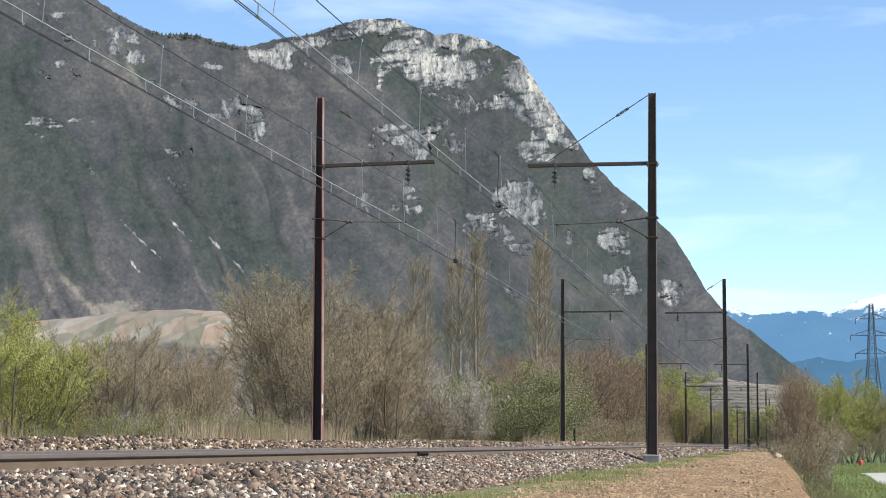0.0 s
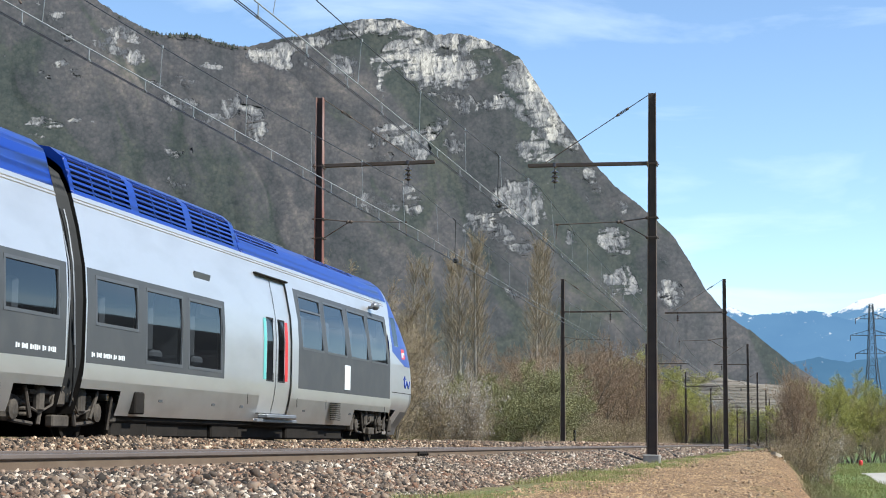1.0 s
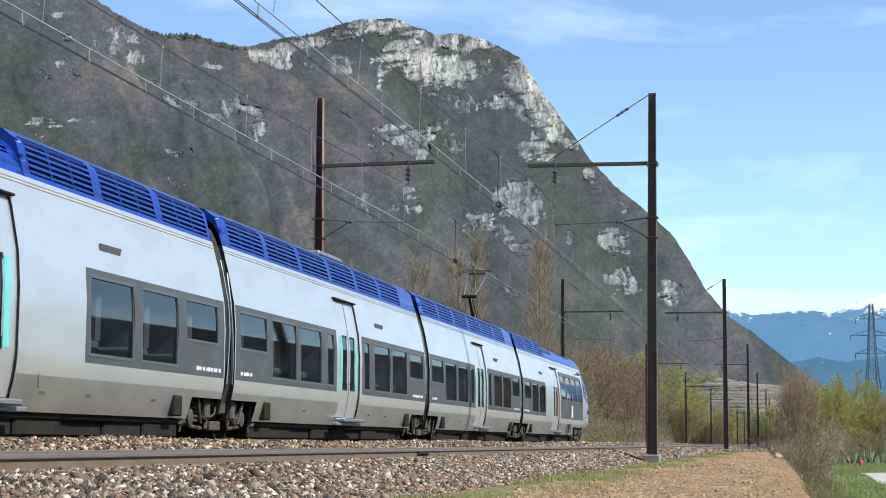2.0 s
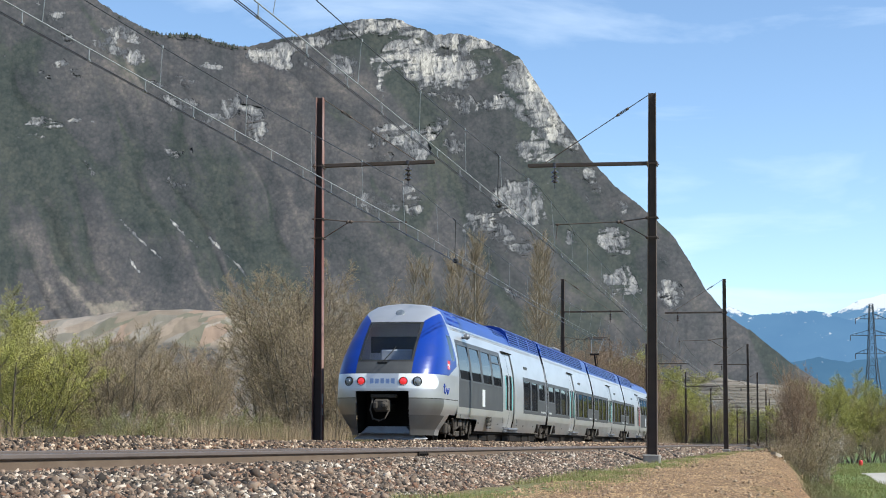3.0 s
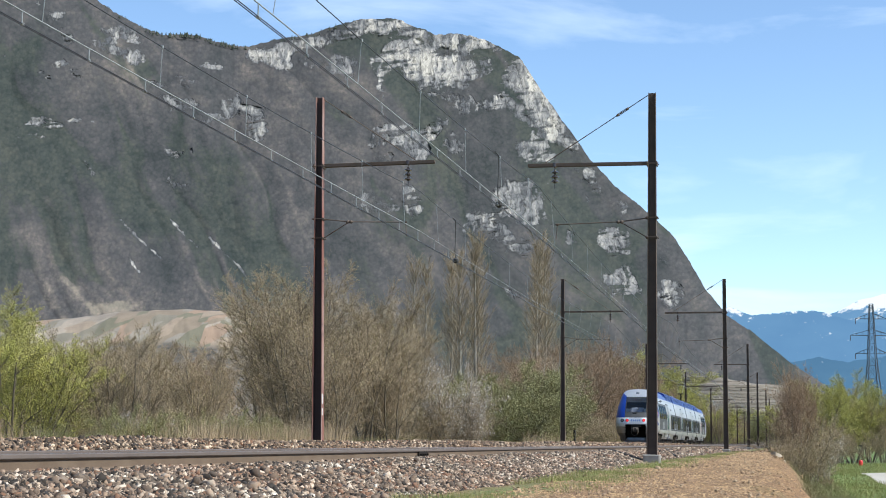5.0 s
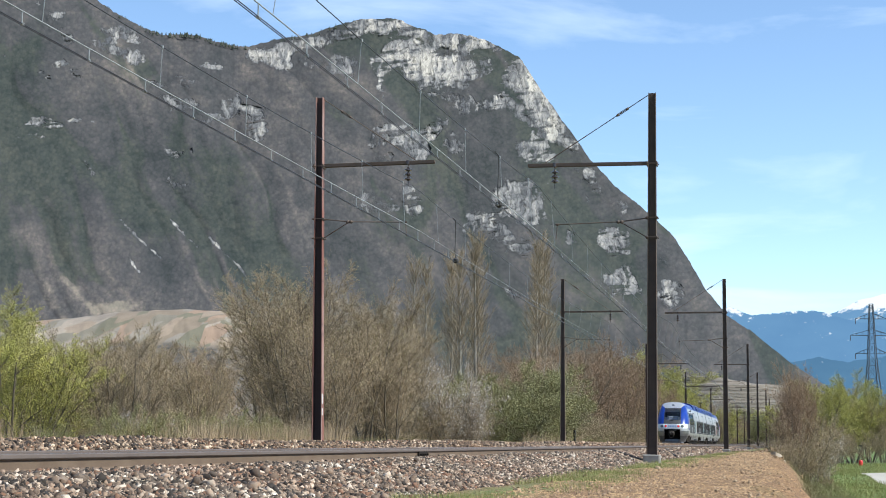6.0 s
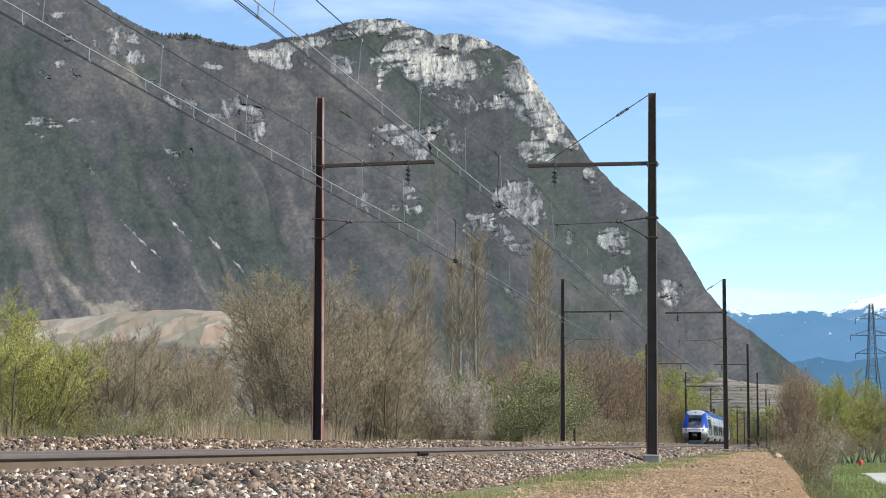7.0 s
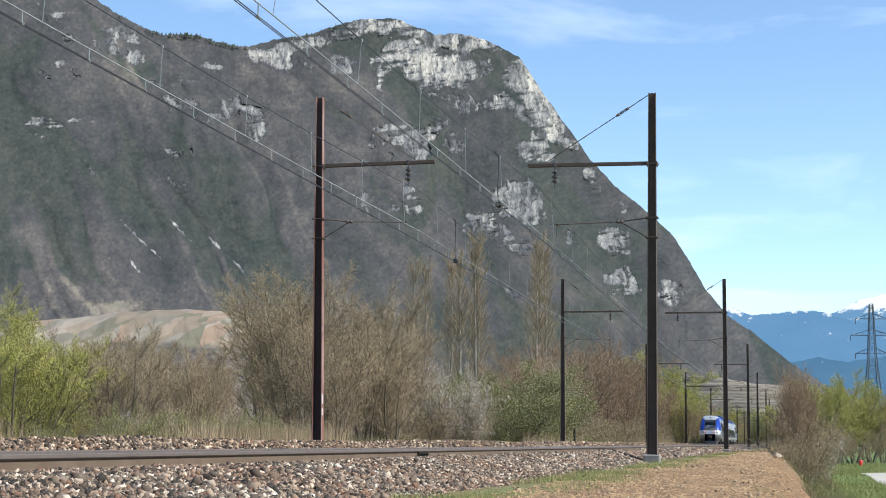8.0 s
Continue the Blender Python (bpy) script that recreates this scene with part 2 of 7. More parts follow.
M_MAST = material("mast_painted_steel", (0.082, 0.060, 0.048), (0.12, 0.092, 0.076), 0.7, 0.0, scale=3, fine=30, amount=0.5, bump=0.0008, spec=0.2, dirt=(0.15, 0.10, 0.072), dirt_amount=0.4)
M_PAINTPATCH = material("worn_white_paint", (0.62, 0.60, 0.57), (0.40, 0.36, 0.33), 0.8, scale=6, fine=40, amount=0.6)
M_MASTRUST = material("mast_red_oxide_steel", (0.25, 0.105, 0.075), (0.14, 0.05, 0.036), 0.7, 0.0, scale=1.2, fine=18, amount=0.7, bump=0.001, stretch=(3, 3, 0.5), dirt=(0.52, 0.40, 0.35), dirt_amount=0.7, dirt_scale=0.5)
# web darkened to stand for the shadow its flanges cast on it
M_WEBSHADE = material("mast_dark_web", (0.030, 0.017, 0.014), (0.05, 0.028, 0.022), 0.7, 0.1, scale=1.2, fine=18, amount=0.6, bump=0.001)
M_CONCRETE = material("concrete", (0.30, 0.285, 0.265), (0.17, 0.16, 0.15), 0.9, scale=5, fine=50, amount=0.5, bump=0.003, dirt=(0.15, 0.13, 0.1), dirt_amount=0.5)
M_WIRE = material("weathered_copper_wire", (0.045, 0.042, 0.04), (0.08, 0.075, 0.07), 0.5, 0.6, amount=0.4)
M_WIRELIGHT = material("bright_wire", (0.34, 0.35, 0.35), (0.26, 0.27, 0.26), 0.5, 0.1, amount=0.3)
M_PORCELAIN = material("insulator_glaze", (0.05, 0.04, 0.04), (0.08, 0.06, 0.05), 0.2, amount=0.3, coat=0.5)
M_GALV = material("galvanised_steel", (0.30, 0.31, 0.32), (0.18, 0.18, 0.19), 0.5, 0.6, scale=3, fine=30, amount=0.5)
M_PLOUGH = material("worn_pale_grey_steel", (0.42, 0.43, 0.44), (0.30, 0.30, 0.31), 0.55, 0.2, scale=3, fine=30, amount=0.5, dirt=(0.16, 0.14, 0.12), dirt_amount=0.4)
M_LATTICE = material("weathered_lattice_steel", (0.055, 0.066, 0.082), (0.085, 0.098, 0.12), 0.6, 0.3, scale=0.3, fine=3, amount=0.4)
M_SILVER = material("silver_grey_paint", (0.72, 0.70, 0.68), (0.68, 0.662, 0.643), 0.36, 0.70, scale=0.6, fine=5, amount=0.35, coat=0.12, stretch=(1, 1, 3), dirt=(0.54, 0.52, 0.495), dirt_amount=0.35, dirt_scale=0.7)
# silver toned down for the darker ground it mirrors, with some dust
M_SKIRT = material("dusty_silver_skirt", (0.63, 0.615, 0.60), (0.58, 0.565, 0.55), 0.36, 0.85, scale=0.8, fine=7, amount=0.45, stretch=(1, 1, 2), dirt=(0.47, 0.445, 0.42), dirt_amount=0.5, dirt_scale=1.1)
M_BAND = material("anthracite_paint", (0.068, 0.069, 0.07), (0.055, 0.056, 0.057), 0.50, 0.0, scale=0.7, fine=6, amount=0.4, coat=0.05, spec=0.35, dirt=(0.10, 0.097, 0.092), dirt_amount=0.35)
M_FRAME = material("window_frame_grey", (0.095, 0.098, 0.10), (0.075, 0.077, 0.08), 0.45, 0.1, amount=0.3)
# shade and dark ground reflection painted onto the foot of the nose
M_NOSESHADE = material("dark_grey_valance_paint", (0.19, 0.188, 0.185), (0.15, 0.148, 0.145), 0.42, 0.6, scale=0.8, fine=7, amount=0.5, dirt=(0.20, 0.18, 0.16), dirt_amount=0.4)
# the nose's own silver, darkened as if the front lay in shade
M_BUMPER = material("dull_grey_paint", (0.36, 0.353, 0.343), (0.30, 0.293, 0.285), 0.38, 0.80, scale=0.8, fine=7, amount=0.4, dirt=(0.30, 0.275, 0.25), dirt_amount=0.4)
M_BLUE = material("royal_blue_paint", (0.006, 0.040, 0.29), (0.005, 0.033, 0.24), 0.30, 0.0, scale=0.8, fine=6, amount=0.35, coat=0.12, spec=0.3, dirt=(0.015, 0.04, 0.17), dirt_amount=0.3)
M_WHITE = material("white_paint", (0.80, 0.81, 0.81), (0.72, 0.73, 0.73), 0.35, amount=0.3, coat=0.3, dirt=(0.6, 0.58, 0.54), dirt_amount=0.25)
# near black, partly to stand for the shade beneath the cars
M_DARK = material("sooty_underframe", (0.013, 0.011, 0.009), (0.028, 0.023, 0.019), 0.9, 0.0, scale=3, fine=30, amount=0.6, bump=0.003, spec=0.15)
M_RUBBER = material("black_rubber", (0.009, 0.009, 0.009), (0.016, 0.016, 0.016), 0.75, amount=0.4)
M_BOGIE = material("grimy_bogie_steel", (0.11, 0.092, 0.075), (0.04, 0.034, 0.028), 0.8, 0.1, scale=4, fine=30, amount=0.7, bump=0.002, spec=0.25)
M_TURQ = material("turquoise_strip", (0.16, 0.50, 0.47), (0.13, 0.44, 0.41), 0.4, amount=0.2)
M_RED = material("red_strip", (0.70, 0.04, 0.035), (0.6, 0.03, 0.03), 0.4, amount=0.2)
M_INSIDE = material("interior_lining", (0.66, 0.68, 0.67), (0.52, 0.54, 0.53), 0.7, amount=0.3)
M_SEAT = material("seat_fabric", (0.16, 0.19, 0.28), (0.38, 0.40, 0.44), 0.9, scale=3, fine=60, amount=0.5)
M_GLASS = glass("tinted_window_glass", (0.17, 0.18, 0.175))
M_SCREEN = glass("windscreen_glass", (0.97, 0.98, 0.97), double=1.5)
M_MARK = material("worn_blue_lettering", (0.16, 0.26, 0.52), (0.30, 0.38, 0.58), 0.5, amount=0.5)
M_EARTH = material("bare_earth_with_litter", (0.36, 0.24, 0.145), (0.17, 0.105, 0.06), 0.95, scale=1.6, fine=26, amount=0.7, bump=0.03, bump_scale=18, dirt=(0.46, 0.37, 0.25), dirt_amount=0.6, dirt_scale=5)
M_ROAD = material("pale_gravel_lane", (0.46, 0.42, 0.36), (0.33, 0.30, 0.255), 0.95, scale=0.6, fine=20, amount=0.5, bump=0.01)
M_BARK = material("grey_brown_bark", (0.19, 0.155, 0.115), (0.105, 0.086, 0.065), 0.95, scale=3, fine=30, amount=0.6, bump=0.01, rand=0.5)
M_PALEBARK = material("pale_bark", (0.36, 0.34, 0.30), (0.2, 0.18, 0.155), 0.9, scale=3, fine=30, amount=0.6, rand=0.3)
M_TWIG = material("bare_twigs", (0.42, 0.32, 0.20), (0.27, 0.205, 0.125), 0.95, scale=0.7, fine=9, amount=0.6, rand=0.9)
M_TWIGRED = material("reddish_bare_twigs", (0.35, 0.235, 0.15), (0.24, 0.16, 0.10), 0.95, scale=0.7, fine=9, amount=0.6, rand=0.6)
M_TWIGPOPLAR = material("grey_poplar_twigs", (0.33, 0.255, 0.165), (0.22, 0.17, 0.11), 0.95, scale=0.7, fine=9, amount=0.6, rand=0.5)
M_BUD = material("budding_twigs", (0.34, 0.30, 0.10), (0.24, 0.22, 0.085), 0.95, scale=0.6, fine=8, amount=0.6, rand=0.8)
M_LEAF = material("young_yellow_green_leaves", (0.47, 0.455, 0.095), (0.35, 0.345, 0.075), 0.8, scale=0.8, fine=9, amount=0.6, rand=0.4, island=0.5)
M_LEAFDARK = material("fresh_green_leaves", (0.28, 0.275, 0.125), (0.18, 0.18, 0.08), 0.8, scale=0.8, fine=9, amount=0.6, rand=0.3, island=0.6)
M_BLOSSOM = material("white_blossom", (0.72, 0.68, 0.64), (0.5, 0.46, 0.42), 0.9, amount=0.5, island=0.5)
M_REED = material("dry_reed", (0.46, 0.35, 0.22), (0.28, 0.20, 0.12), 0.95, scale=1, fine=8, amount=0.5, island=0.9)
M_SCRUB = material("bramble_scrub", (0.18, 0.18, 0.075), (0.21, 0.165, 0.095), 0.95, scale=0.5, fine=5, amount=0.7, island=0.9)
M_GRASS = material("grass_blades", (0.17, 0.22, 0.050), (0.30, 0.26, 0.11), 0.9, scale=0.5, fine=6, amount=0.6, island=1.2)
M_LITTER = material("dry_stalks_and_chips", (0.42, 0.275, 0.14), (0.14, 0.078, 0.040), 0.95, amount=0.4, island=1.2)
M_CONIFER = material("ridge_conifers", (0.035, 0.05, 0.035), (0.055, 0.06, 0.04), 0.95, scale=0.02, fine=0.3, amount=0.6, island=0.6)
# ---------- terrain ----------
def berm_edge(y):
    y = np.asarray(y, float)
    return 0.06 - 0.0102 * np.clip(y, -20, 130) + 0.30 * fbm(y * 0.22, y * 0, 15, 4) + 0.22 * fbm(y * 1.3, y * 0 + 4, 16, 3)


def ground_z(x, y):
    """Height of the ground: the embankment of the line, the berm beside it, low land on both sides."""
    x, y = np.asarray(x, float), np.asarray(y, float)
    left = -1.1 + 0.25 * fbm(x * 0.05, y * 0.05, 3, 3)
    bed = np.full_like(x, -0.62)
    berm = -0.45 + 0.0007 * np.clip(y, 0, 75) + 0.05 * fbm(x * 0.7, y * 0.5, 5, 3) - 0.02 * (x + 2) ** 2 * (x > -2)
    right = -2.7 + 0.35 * fbm(x * 0.06, y * 0.04, 9, 3)
    e = berm_edge(y)
    z = left + (bed - left) * smooth(-17.0, -13.2, x)
    z = z + (berm - z) * smooth(-4.6, -3.7, x)
    z = z + (right - z) * smooth(-0.35, 2.5, x - e)
    return z


xs = np.concatenate([-np.geomspace(60, 4200, 26)[::-1], np.linspace(-58, -14, 30), np.linspace(-13, -5, 9), np.linspace(-4.8, 6, 90), np.linspace(6.4, 40, 30), np.geomspace(44, 3000, 22)])
ys = np.concatenate([np.linspace(-260, -4, 20), np.linspace(-3, 60, 210), np.geomspace(60.5, 400, 130), np.geomspace(420, 4600, 40)])
gx, gy = np.meshgrid(xs, ys, indexing="ij")
gz = ground_z(gx, gy)
gverts = np.stack([gx, gy, gz], -1).reshape(-1, 3)

M_GROUND = bpy.data.materials.new("earth_and_grass")
M_GROUND.use_nodes = True
gn, gl = M_GROUND.node_tree.nodes, M_GROUND.node_tree.links
gp = gn["Principled BSDF"]
gp.inputs["Roughness"].default_value = 0.95


def nd(nodes, kind, **values):
    q = nodes.new(kind)
    for k, v in values.items():
        q.inputs[k].default_value = v
    return q


def ramp(nodes, stops):
    q = nodes.new("ShaderNodeValToRGB")
    el = q.color_ramp.elements
    while len(el) < len(stops):
        el.new(0.5)
    for e, (pos, c) in zip(el, stops):
        e.position, e.color = pos, (*c, 1)
    return q


g_tc = gn.new("ShaderNodeTexCoord")
g_big = nd(gn, "ShaderNodeTexNoise", Scale=0.9, Detail=5.0)
g_fine = nd(gn, "ShaderNodeTexNoise", Scale=22.0, Detail=6.0)
g_mid = nd(gn, "ShaderNodeTexNoise", Scale=4.0, Detail=5.0)
for q in (g_big, g_fine, g_mid):
    gl.new(g_tc.outputs["Object"], q.inputs["Vector"])
g_earth = ramp(gn, [(0.34, (0.050, 0.026, 0.014)), (0.50, (0.185, 0.102, 0.048)), (0.68, (0.36, 0.225, 0.112))])
g_grass = ramp(gn, [(0.3, (0.055, 0.095, 0.018)), (0.55, (0.11, 0.17, 0.035)), (0.8, (0.18, 0.16, 0.07))])
gl.new(g_fine.outputs["Fac"], g_earth.inputs["Fac"])
gl.new(g_mid.outputs["Fac"], g_grass.inputs["Fac"])
g_at = gn.new("ShaderNodeAttribute")
g_at.attribute_name = "turf"
g_add = gn.new("ShaderNodeMath")
g_add.operation = "MULTIPLY_ADD"
g_add.inputs[1].default_value, g_add.inputs[2].default_value = 0.9, -0.45
gl.new(g_big.outputs["Fac"], g_add.inputs[0])
g_sum = gn.new("ShaderNodeMath")
g_sum.use_clamp = True
gl.new(g_at.outputs["Fac"], g_sum.inputs[0])
gl.new(g_add.outputs[0], g_sum.inputs[1])
g_mix = gn.new("ShaderNodeMixRGB")
gl.new(g_sum.outputs[0], g_mix.inputs[0])
gl.new(g_earth.outputs[0], g_mix.inputs[1])
gl.new(g_grass.outputs[0], g_mix.inputs[2])
gl.new(g_mix.outputs[0], gp.inputs["Base Color"])
g_bump = nd(gn, "ShaderNodeBump", Strength=1.0, Distance=0.04)
gl.new(g_fine.outputs["Fac"], g_bump.inputs["Height"])
gl.new(g_bump.outputs[0], gp.inputs["Normal"])

ground_mesh = raw_mesh("ground", gverts, grid_faces(len(xs), len(ys)), M_GROUND, True)
turf = np.clip(1.15 - np.abs(gx + 3.10) / 0.62, 0, 1) * (0.35 + 0.65 * vnoise(gx * 1.3, gy * 0.5, 77))
turf = np.maximum(turf, smooth(0.6, 2.2, gx - berm_edge(gy)))
turf = np.maximum(turf, smooth(-13.5, -16, gx) * 0.55)
at = ground_mesh.attributes.new("turf", "FLOAT", "POINT")
at.data.foreach_set("value", turf.ravel().astype(np.float32))
tagged(new("ground", ground_mesh), "brown earth berm and spring grass along the railway", "ground", kind="structure")

# pale lane at the foot of the embankment
lane = Geo()
rows = []
for k in range(44):
    y = 60 + k * 3.2
    c = 8.3 + (max(0.0, y - 160) / 9) ** 2 + 0.15 * math.sin(k * 0.5)
    rows.append([(c + w, y, float(ground_z(c + w, y)) + 0.05) for w in (-1.7, -0.8, 0, 0.8, 1.7)])
lane.sheet(rows)
tagged(new("lane", lane.mesh("lane", M_ROAD, True)), "pale gravel lane below the embankment", "road", kind="structure")

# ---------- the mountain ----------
# bearing in degrees from the line's direction and tangent of the height angle, fitted to the camera's view
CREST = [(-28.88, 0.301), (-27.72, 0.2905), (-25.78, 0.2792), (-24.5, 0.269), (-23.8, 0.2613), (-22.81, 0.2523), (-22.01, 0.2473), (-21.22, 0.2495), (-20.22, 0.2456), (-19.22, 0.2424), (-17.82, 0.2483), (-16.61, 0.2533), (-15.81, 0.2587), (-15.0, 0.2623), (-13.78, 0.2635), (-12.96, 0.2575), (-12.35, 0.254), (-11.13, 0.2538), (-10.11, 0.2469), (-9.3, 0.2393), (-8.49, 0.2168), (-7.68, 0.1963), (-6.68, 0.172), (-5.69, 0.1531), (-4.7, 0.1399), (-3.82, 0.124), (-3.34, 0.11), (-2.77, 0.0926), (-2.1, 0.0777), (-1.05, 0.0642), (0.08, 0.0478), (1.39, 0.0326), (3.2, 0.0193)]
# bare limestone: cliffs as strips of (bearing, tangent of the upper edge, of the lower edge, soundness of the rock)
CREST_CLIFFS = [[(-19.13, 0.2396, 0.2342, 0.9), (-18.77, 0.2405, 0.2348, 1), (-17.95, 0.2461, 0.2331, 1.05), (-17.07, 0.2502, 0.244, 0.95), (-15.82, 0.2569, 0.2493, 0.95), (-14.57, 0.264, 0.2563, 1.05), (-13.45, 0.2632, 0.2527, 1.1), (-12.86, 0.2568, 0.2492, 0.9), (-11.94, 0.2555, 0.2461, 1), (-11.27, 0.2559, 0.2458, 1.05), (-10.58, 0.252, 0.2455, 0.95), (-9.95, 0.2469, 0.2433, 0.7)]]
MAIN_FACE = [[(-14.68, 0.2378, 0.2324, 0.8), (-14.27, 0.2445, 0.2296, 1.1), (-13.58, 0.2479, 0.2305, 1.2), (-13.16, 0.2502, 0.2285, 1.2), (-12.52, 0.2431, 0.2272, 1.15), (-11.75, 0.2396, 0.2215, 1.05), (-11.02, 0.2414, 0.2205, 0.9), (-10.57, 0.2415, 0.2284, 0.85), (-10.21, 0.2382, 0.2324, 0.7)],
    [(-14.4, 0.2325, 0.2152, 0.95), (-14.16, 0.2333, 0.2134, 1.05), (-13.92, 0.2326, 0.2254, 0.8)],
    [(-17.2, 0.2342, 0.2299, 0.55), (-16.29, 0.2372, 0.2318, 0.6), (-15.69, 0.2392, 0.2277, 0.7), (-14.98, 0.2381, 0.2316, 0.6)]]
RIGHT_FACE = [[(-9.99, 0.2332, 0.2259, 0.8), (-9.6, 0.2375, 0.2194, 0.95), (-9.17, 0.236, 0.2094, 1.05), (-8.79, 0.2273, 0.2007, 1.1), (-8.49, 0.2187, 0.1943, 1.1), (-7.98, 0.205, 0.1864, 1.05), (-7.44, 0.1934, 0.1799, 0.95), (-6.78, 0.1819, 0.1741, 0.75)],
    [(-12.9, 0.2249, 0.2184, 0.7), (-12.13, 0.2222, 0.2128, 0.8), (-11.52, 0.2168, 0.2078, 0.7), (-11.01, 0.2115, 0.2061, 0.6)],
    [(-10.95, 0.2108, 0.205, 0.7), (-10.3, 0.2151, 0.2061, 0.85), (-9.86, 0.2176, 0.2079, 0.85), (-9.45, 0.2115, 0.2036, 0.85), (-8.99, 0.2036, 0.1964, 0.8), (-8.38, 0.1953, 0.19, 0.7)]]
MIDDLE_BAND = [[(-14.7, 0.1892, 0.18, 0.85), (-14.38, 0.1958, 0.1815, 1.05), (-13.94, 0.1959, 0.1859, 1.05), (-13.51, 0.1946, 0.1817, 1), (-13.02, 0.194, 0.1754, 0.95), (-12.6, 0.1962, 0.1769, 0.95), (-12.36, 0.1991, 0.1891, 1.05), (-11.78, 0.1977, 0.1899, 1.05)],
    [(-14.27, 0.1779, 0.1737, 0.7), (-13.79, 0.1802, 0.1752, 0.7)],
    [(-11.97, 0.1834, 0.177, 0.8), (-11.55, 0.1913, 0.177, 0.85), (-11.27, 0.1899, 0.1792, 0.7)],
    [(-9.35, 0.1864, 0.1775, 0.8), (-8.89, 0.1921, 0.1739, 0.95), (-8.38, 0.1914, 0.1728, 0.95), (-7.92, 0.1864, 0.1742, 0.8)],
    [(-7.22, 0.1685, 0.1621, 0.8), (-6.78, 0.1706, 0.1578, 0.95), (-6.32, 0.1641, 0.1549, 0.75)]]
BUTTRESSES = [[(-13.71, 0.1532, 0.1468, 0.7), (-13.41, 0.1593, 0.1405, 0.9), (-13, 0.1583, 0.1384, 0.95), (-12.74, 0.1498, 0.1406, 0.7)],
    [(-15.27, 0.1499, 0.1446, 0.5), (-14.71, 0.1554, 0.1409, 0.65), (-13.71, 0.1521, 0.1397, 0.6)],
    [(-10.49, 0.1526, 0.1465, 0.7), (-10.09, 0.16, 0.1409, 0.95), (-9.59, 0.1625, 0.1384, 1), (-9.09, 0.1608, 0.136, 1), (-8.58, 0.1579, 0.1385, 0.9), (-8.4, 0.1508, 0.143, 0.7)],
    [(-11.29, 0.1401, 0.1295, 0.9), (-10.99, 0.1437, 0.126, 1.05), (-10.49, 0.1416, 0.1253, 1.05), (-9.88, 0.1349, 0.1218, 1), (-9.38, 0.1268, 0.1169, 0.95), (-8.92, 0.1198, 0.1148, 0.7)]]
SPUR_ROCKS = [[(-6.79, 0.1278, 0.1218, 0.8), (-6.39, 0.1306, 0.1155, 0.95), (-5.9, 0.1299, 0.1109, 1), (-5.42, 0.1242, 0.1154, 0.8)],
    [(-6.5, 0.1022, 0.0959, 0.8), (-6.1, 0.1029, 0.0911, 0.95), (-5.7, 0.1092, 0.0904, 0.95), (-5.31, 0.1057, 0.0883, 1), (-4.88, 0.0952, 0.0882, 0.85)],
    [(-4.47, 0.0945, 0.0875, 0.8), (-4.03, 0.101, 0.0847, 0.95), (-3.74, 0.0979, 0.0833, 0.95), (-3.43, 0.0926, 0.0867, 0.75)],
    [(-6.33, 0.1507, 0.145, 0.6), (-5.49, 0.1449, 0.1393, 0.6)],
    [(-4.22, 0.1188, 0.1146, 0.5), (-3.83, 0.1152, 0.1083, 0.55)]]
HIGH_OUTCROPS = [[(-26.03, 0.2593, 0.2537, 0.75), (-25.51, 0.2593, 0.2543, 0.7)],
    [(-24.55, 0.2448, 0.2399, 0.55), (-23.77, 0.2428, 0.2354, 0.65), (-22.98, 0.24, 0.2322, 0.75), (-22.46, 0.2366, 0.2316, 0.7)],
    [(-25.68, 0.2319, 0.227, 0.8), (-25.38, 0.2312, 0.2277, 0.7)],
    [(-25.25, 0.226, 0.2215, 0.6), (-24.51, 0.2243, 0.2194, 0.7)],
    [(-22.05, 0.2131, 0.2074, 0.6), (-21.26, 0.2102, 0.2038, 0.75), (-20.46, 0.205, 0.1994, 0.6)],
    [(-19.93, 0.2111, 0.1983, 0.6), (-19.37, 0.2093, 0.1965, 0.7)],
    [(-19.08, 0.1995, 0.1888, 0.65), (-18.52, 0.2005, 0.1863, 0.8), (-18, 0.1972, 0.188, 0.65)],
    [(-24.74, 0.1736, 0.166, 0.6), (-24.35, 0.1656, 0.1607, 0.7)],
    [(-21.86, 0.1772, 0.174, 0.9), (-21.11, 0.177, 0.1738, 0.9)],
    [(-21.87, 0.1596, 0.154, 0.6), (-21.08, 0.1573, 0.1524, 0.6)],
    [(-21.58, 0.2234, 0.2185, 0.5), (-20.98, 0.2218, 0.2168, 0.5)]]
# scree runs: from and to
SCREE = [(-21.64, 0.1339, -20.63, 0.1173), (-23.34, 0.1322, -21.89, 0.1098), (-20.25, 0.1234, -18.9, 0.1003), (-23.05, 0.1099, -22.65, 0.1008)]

az = np.linspace(-31.0, 4.0, 1250)
up = np.concatenate([np.linspace(0, 1, 560), np.linspace(1.02, 1.5, 14)])
cr = np.interp(az, [c[0] for c in CREST], [c[1] for c in CREST])
cr0 = cr + 0.0008
cr = cr0 + 0.0016 * fbm(az * 2.5, az * 0 + 0.5, 21, 7, 0.66) * smooth(0.03, 0.08, cr)
A2, U2 = np.meshgrid(az, up, indexing="ij")
CR = np.repeat(cr[:, None], len(up), 1)
rc = np.interp(az, [-31, -24, -19, -12, -6, 0, 4], [2050, 2240, 2370, 2600, 2780, 2880, 2930])
RC = np.repeat(rc[:, None], len(up), 1)
depth_run = np.interp(az, [-31, -20, -12, -5, 4], [950, 950, 820, 620, 420])
DR = np.repeat(depth_run[:, None], len(up), 1)
uu = np.minimum(U2, 1)
T = CR * uu                                         # tangent of the height angle
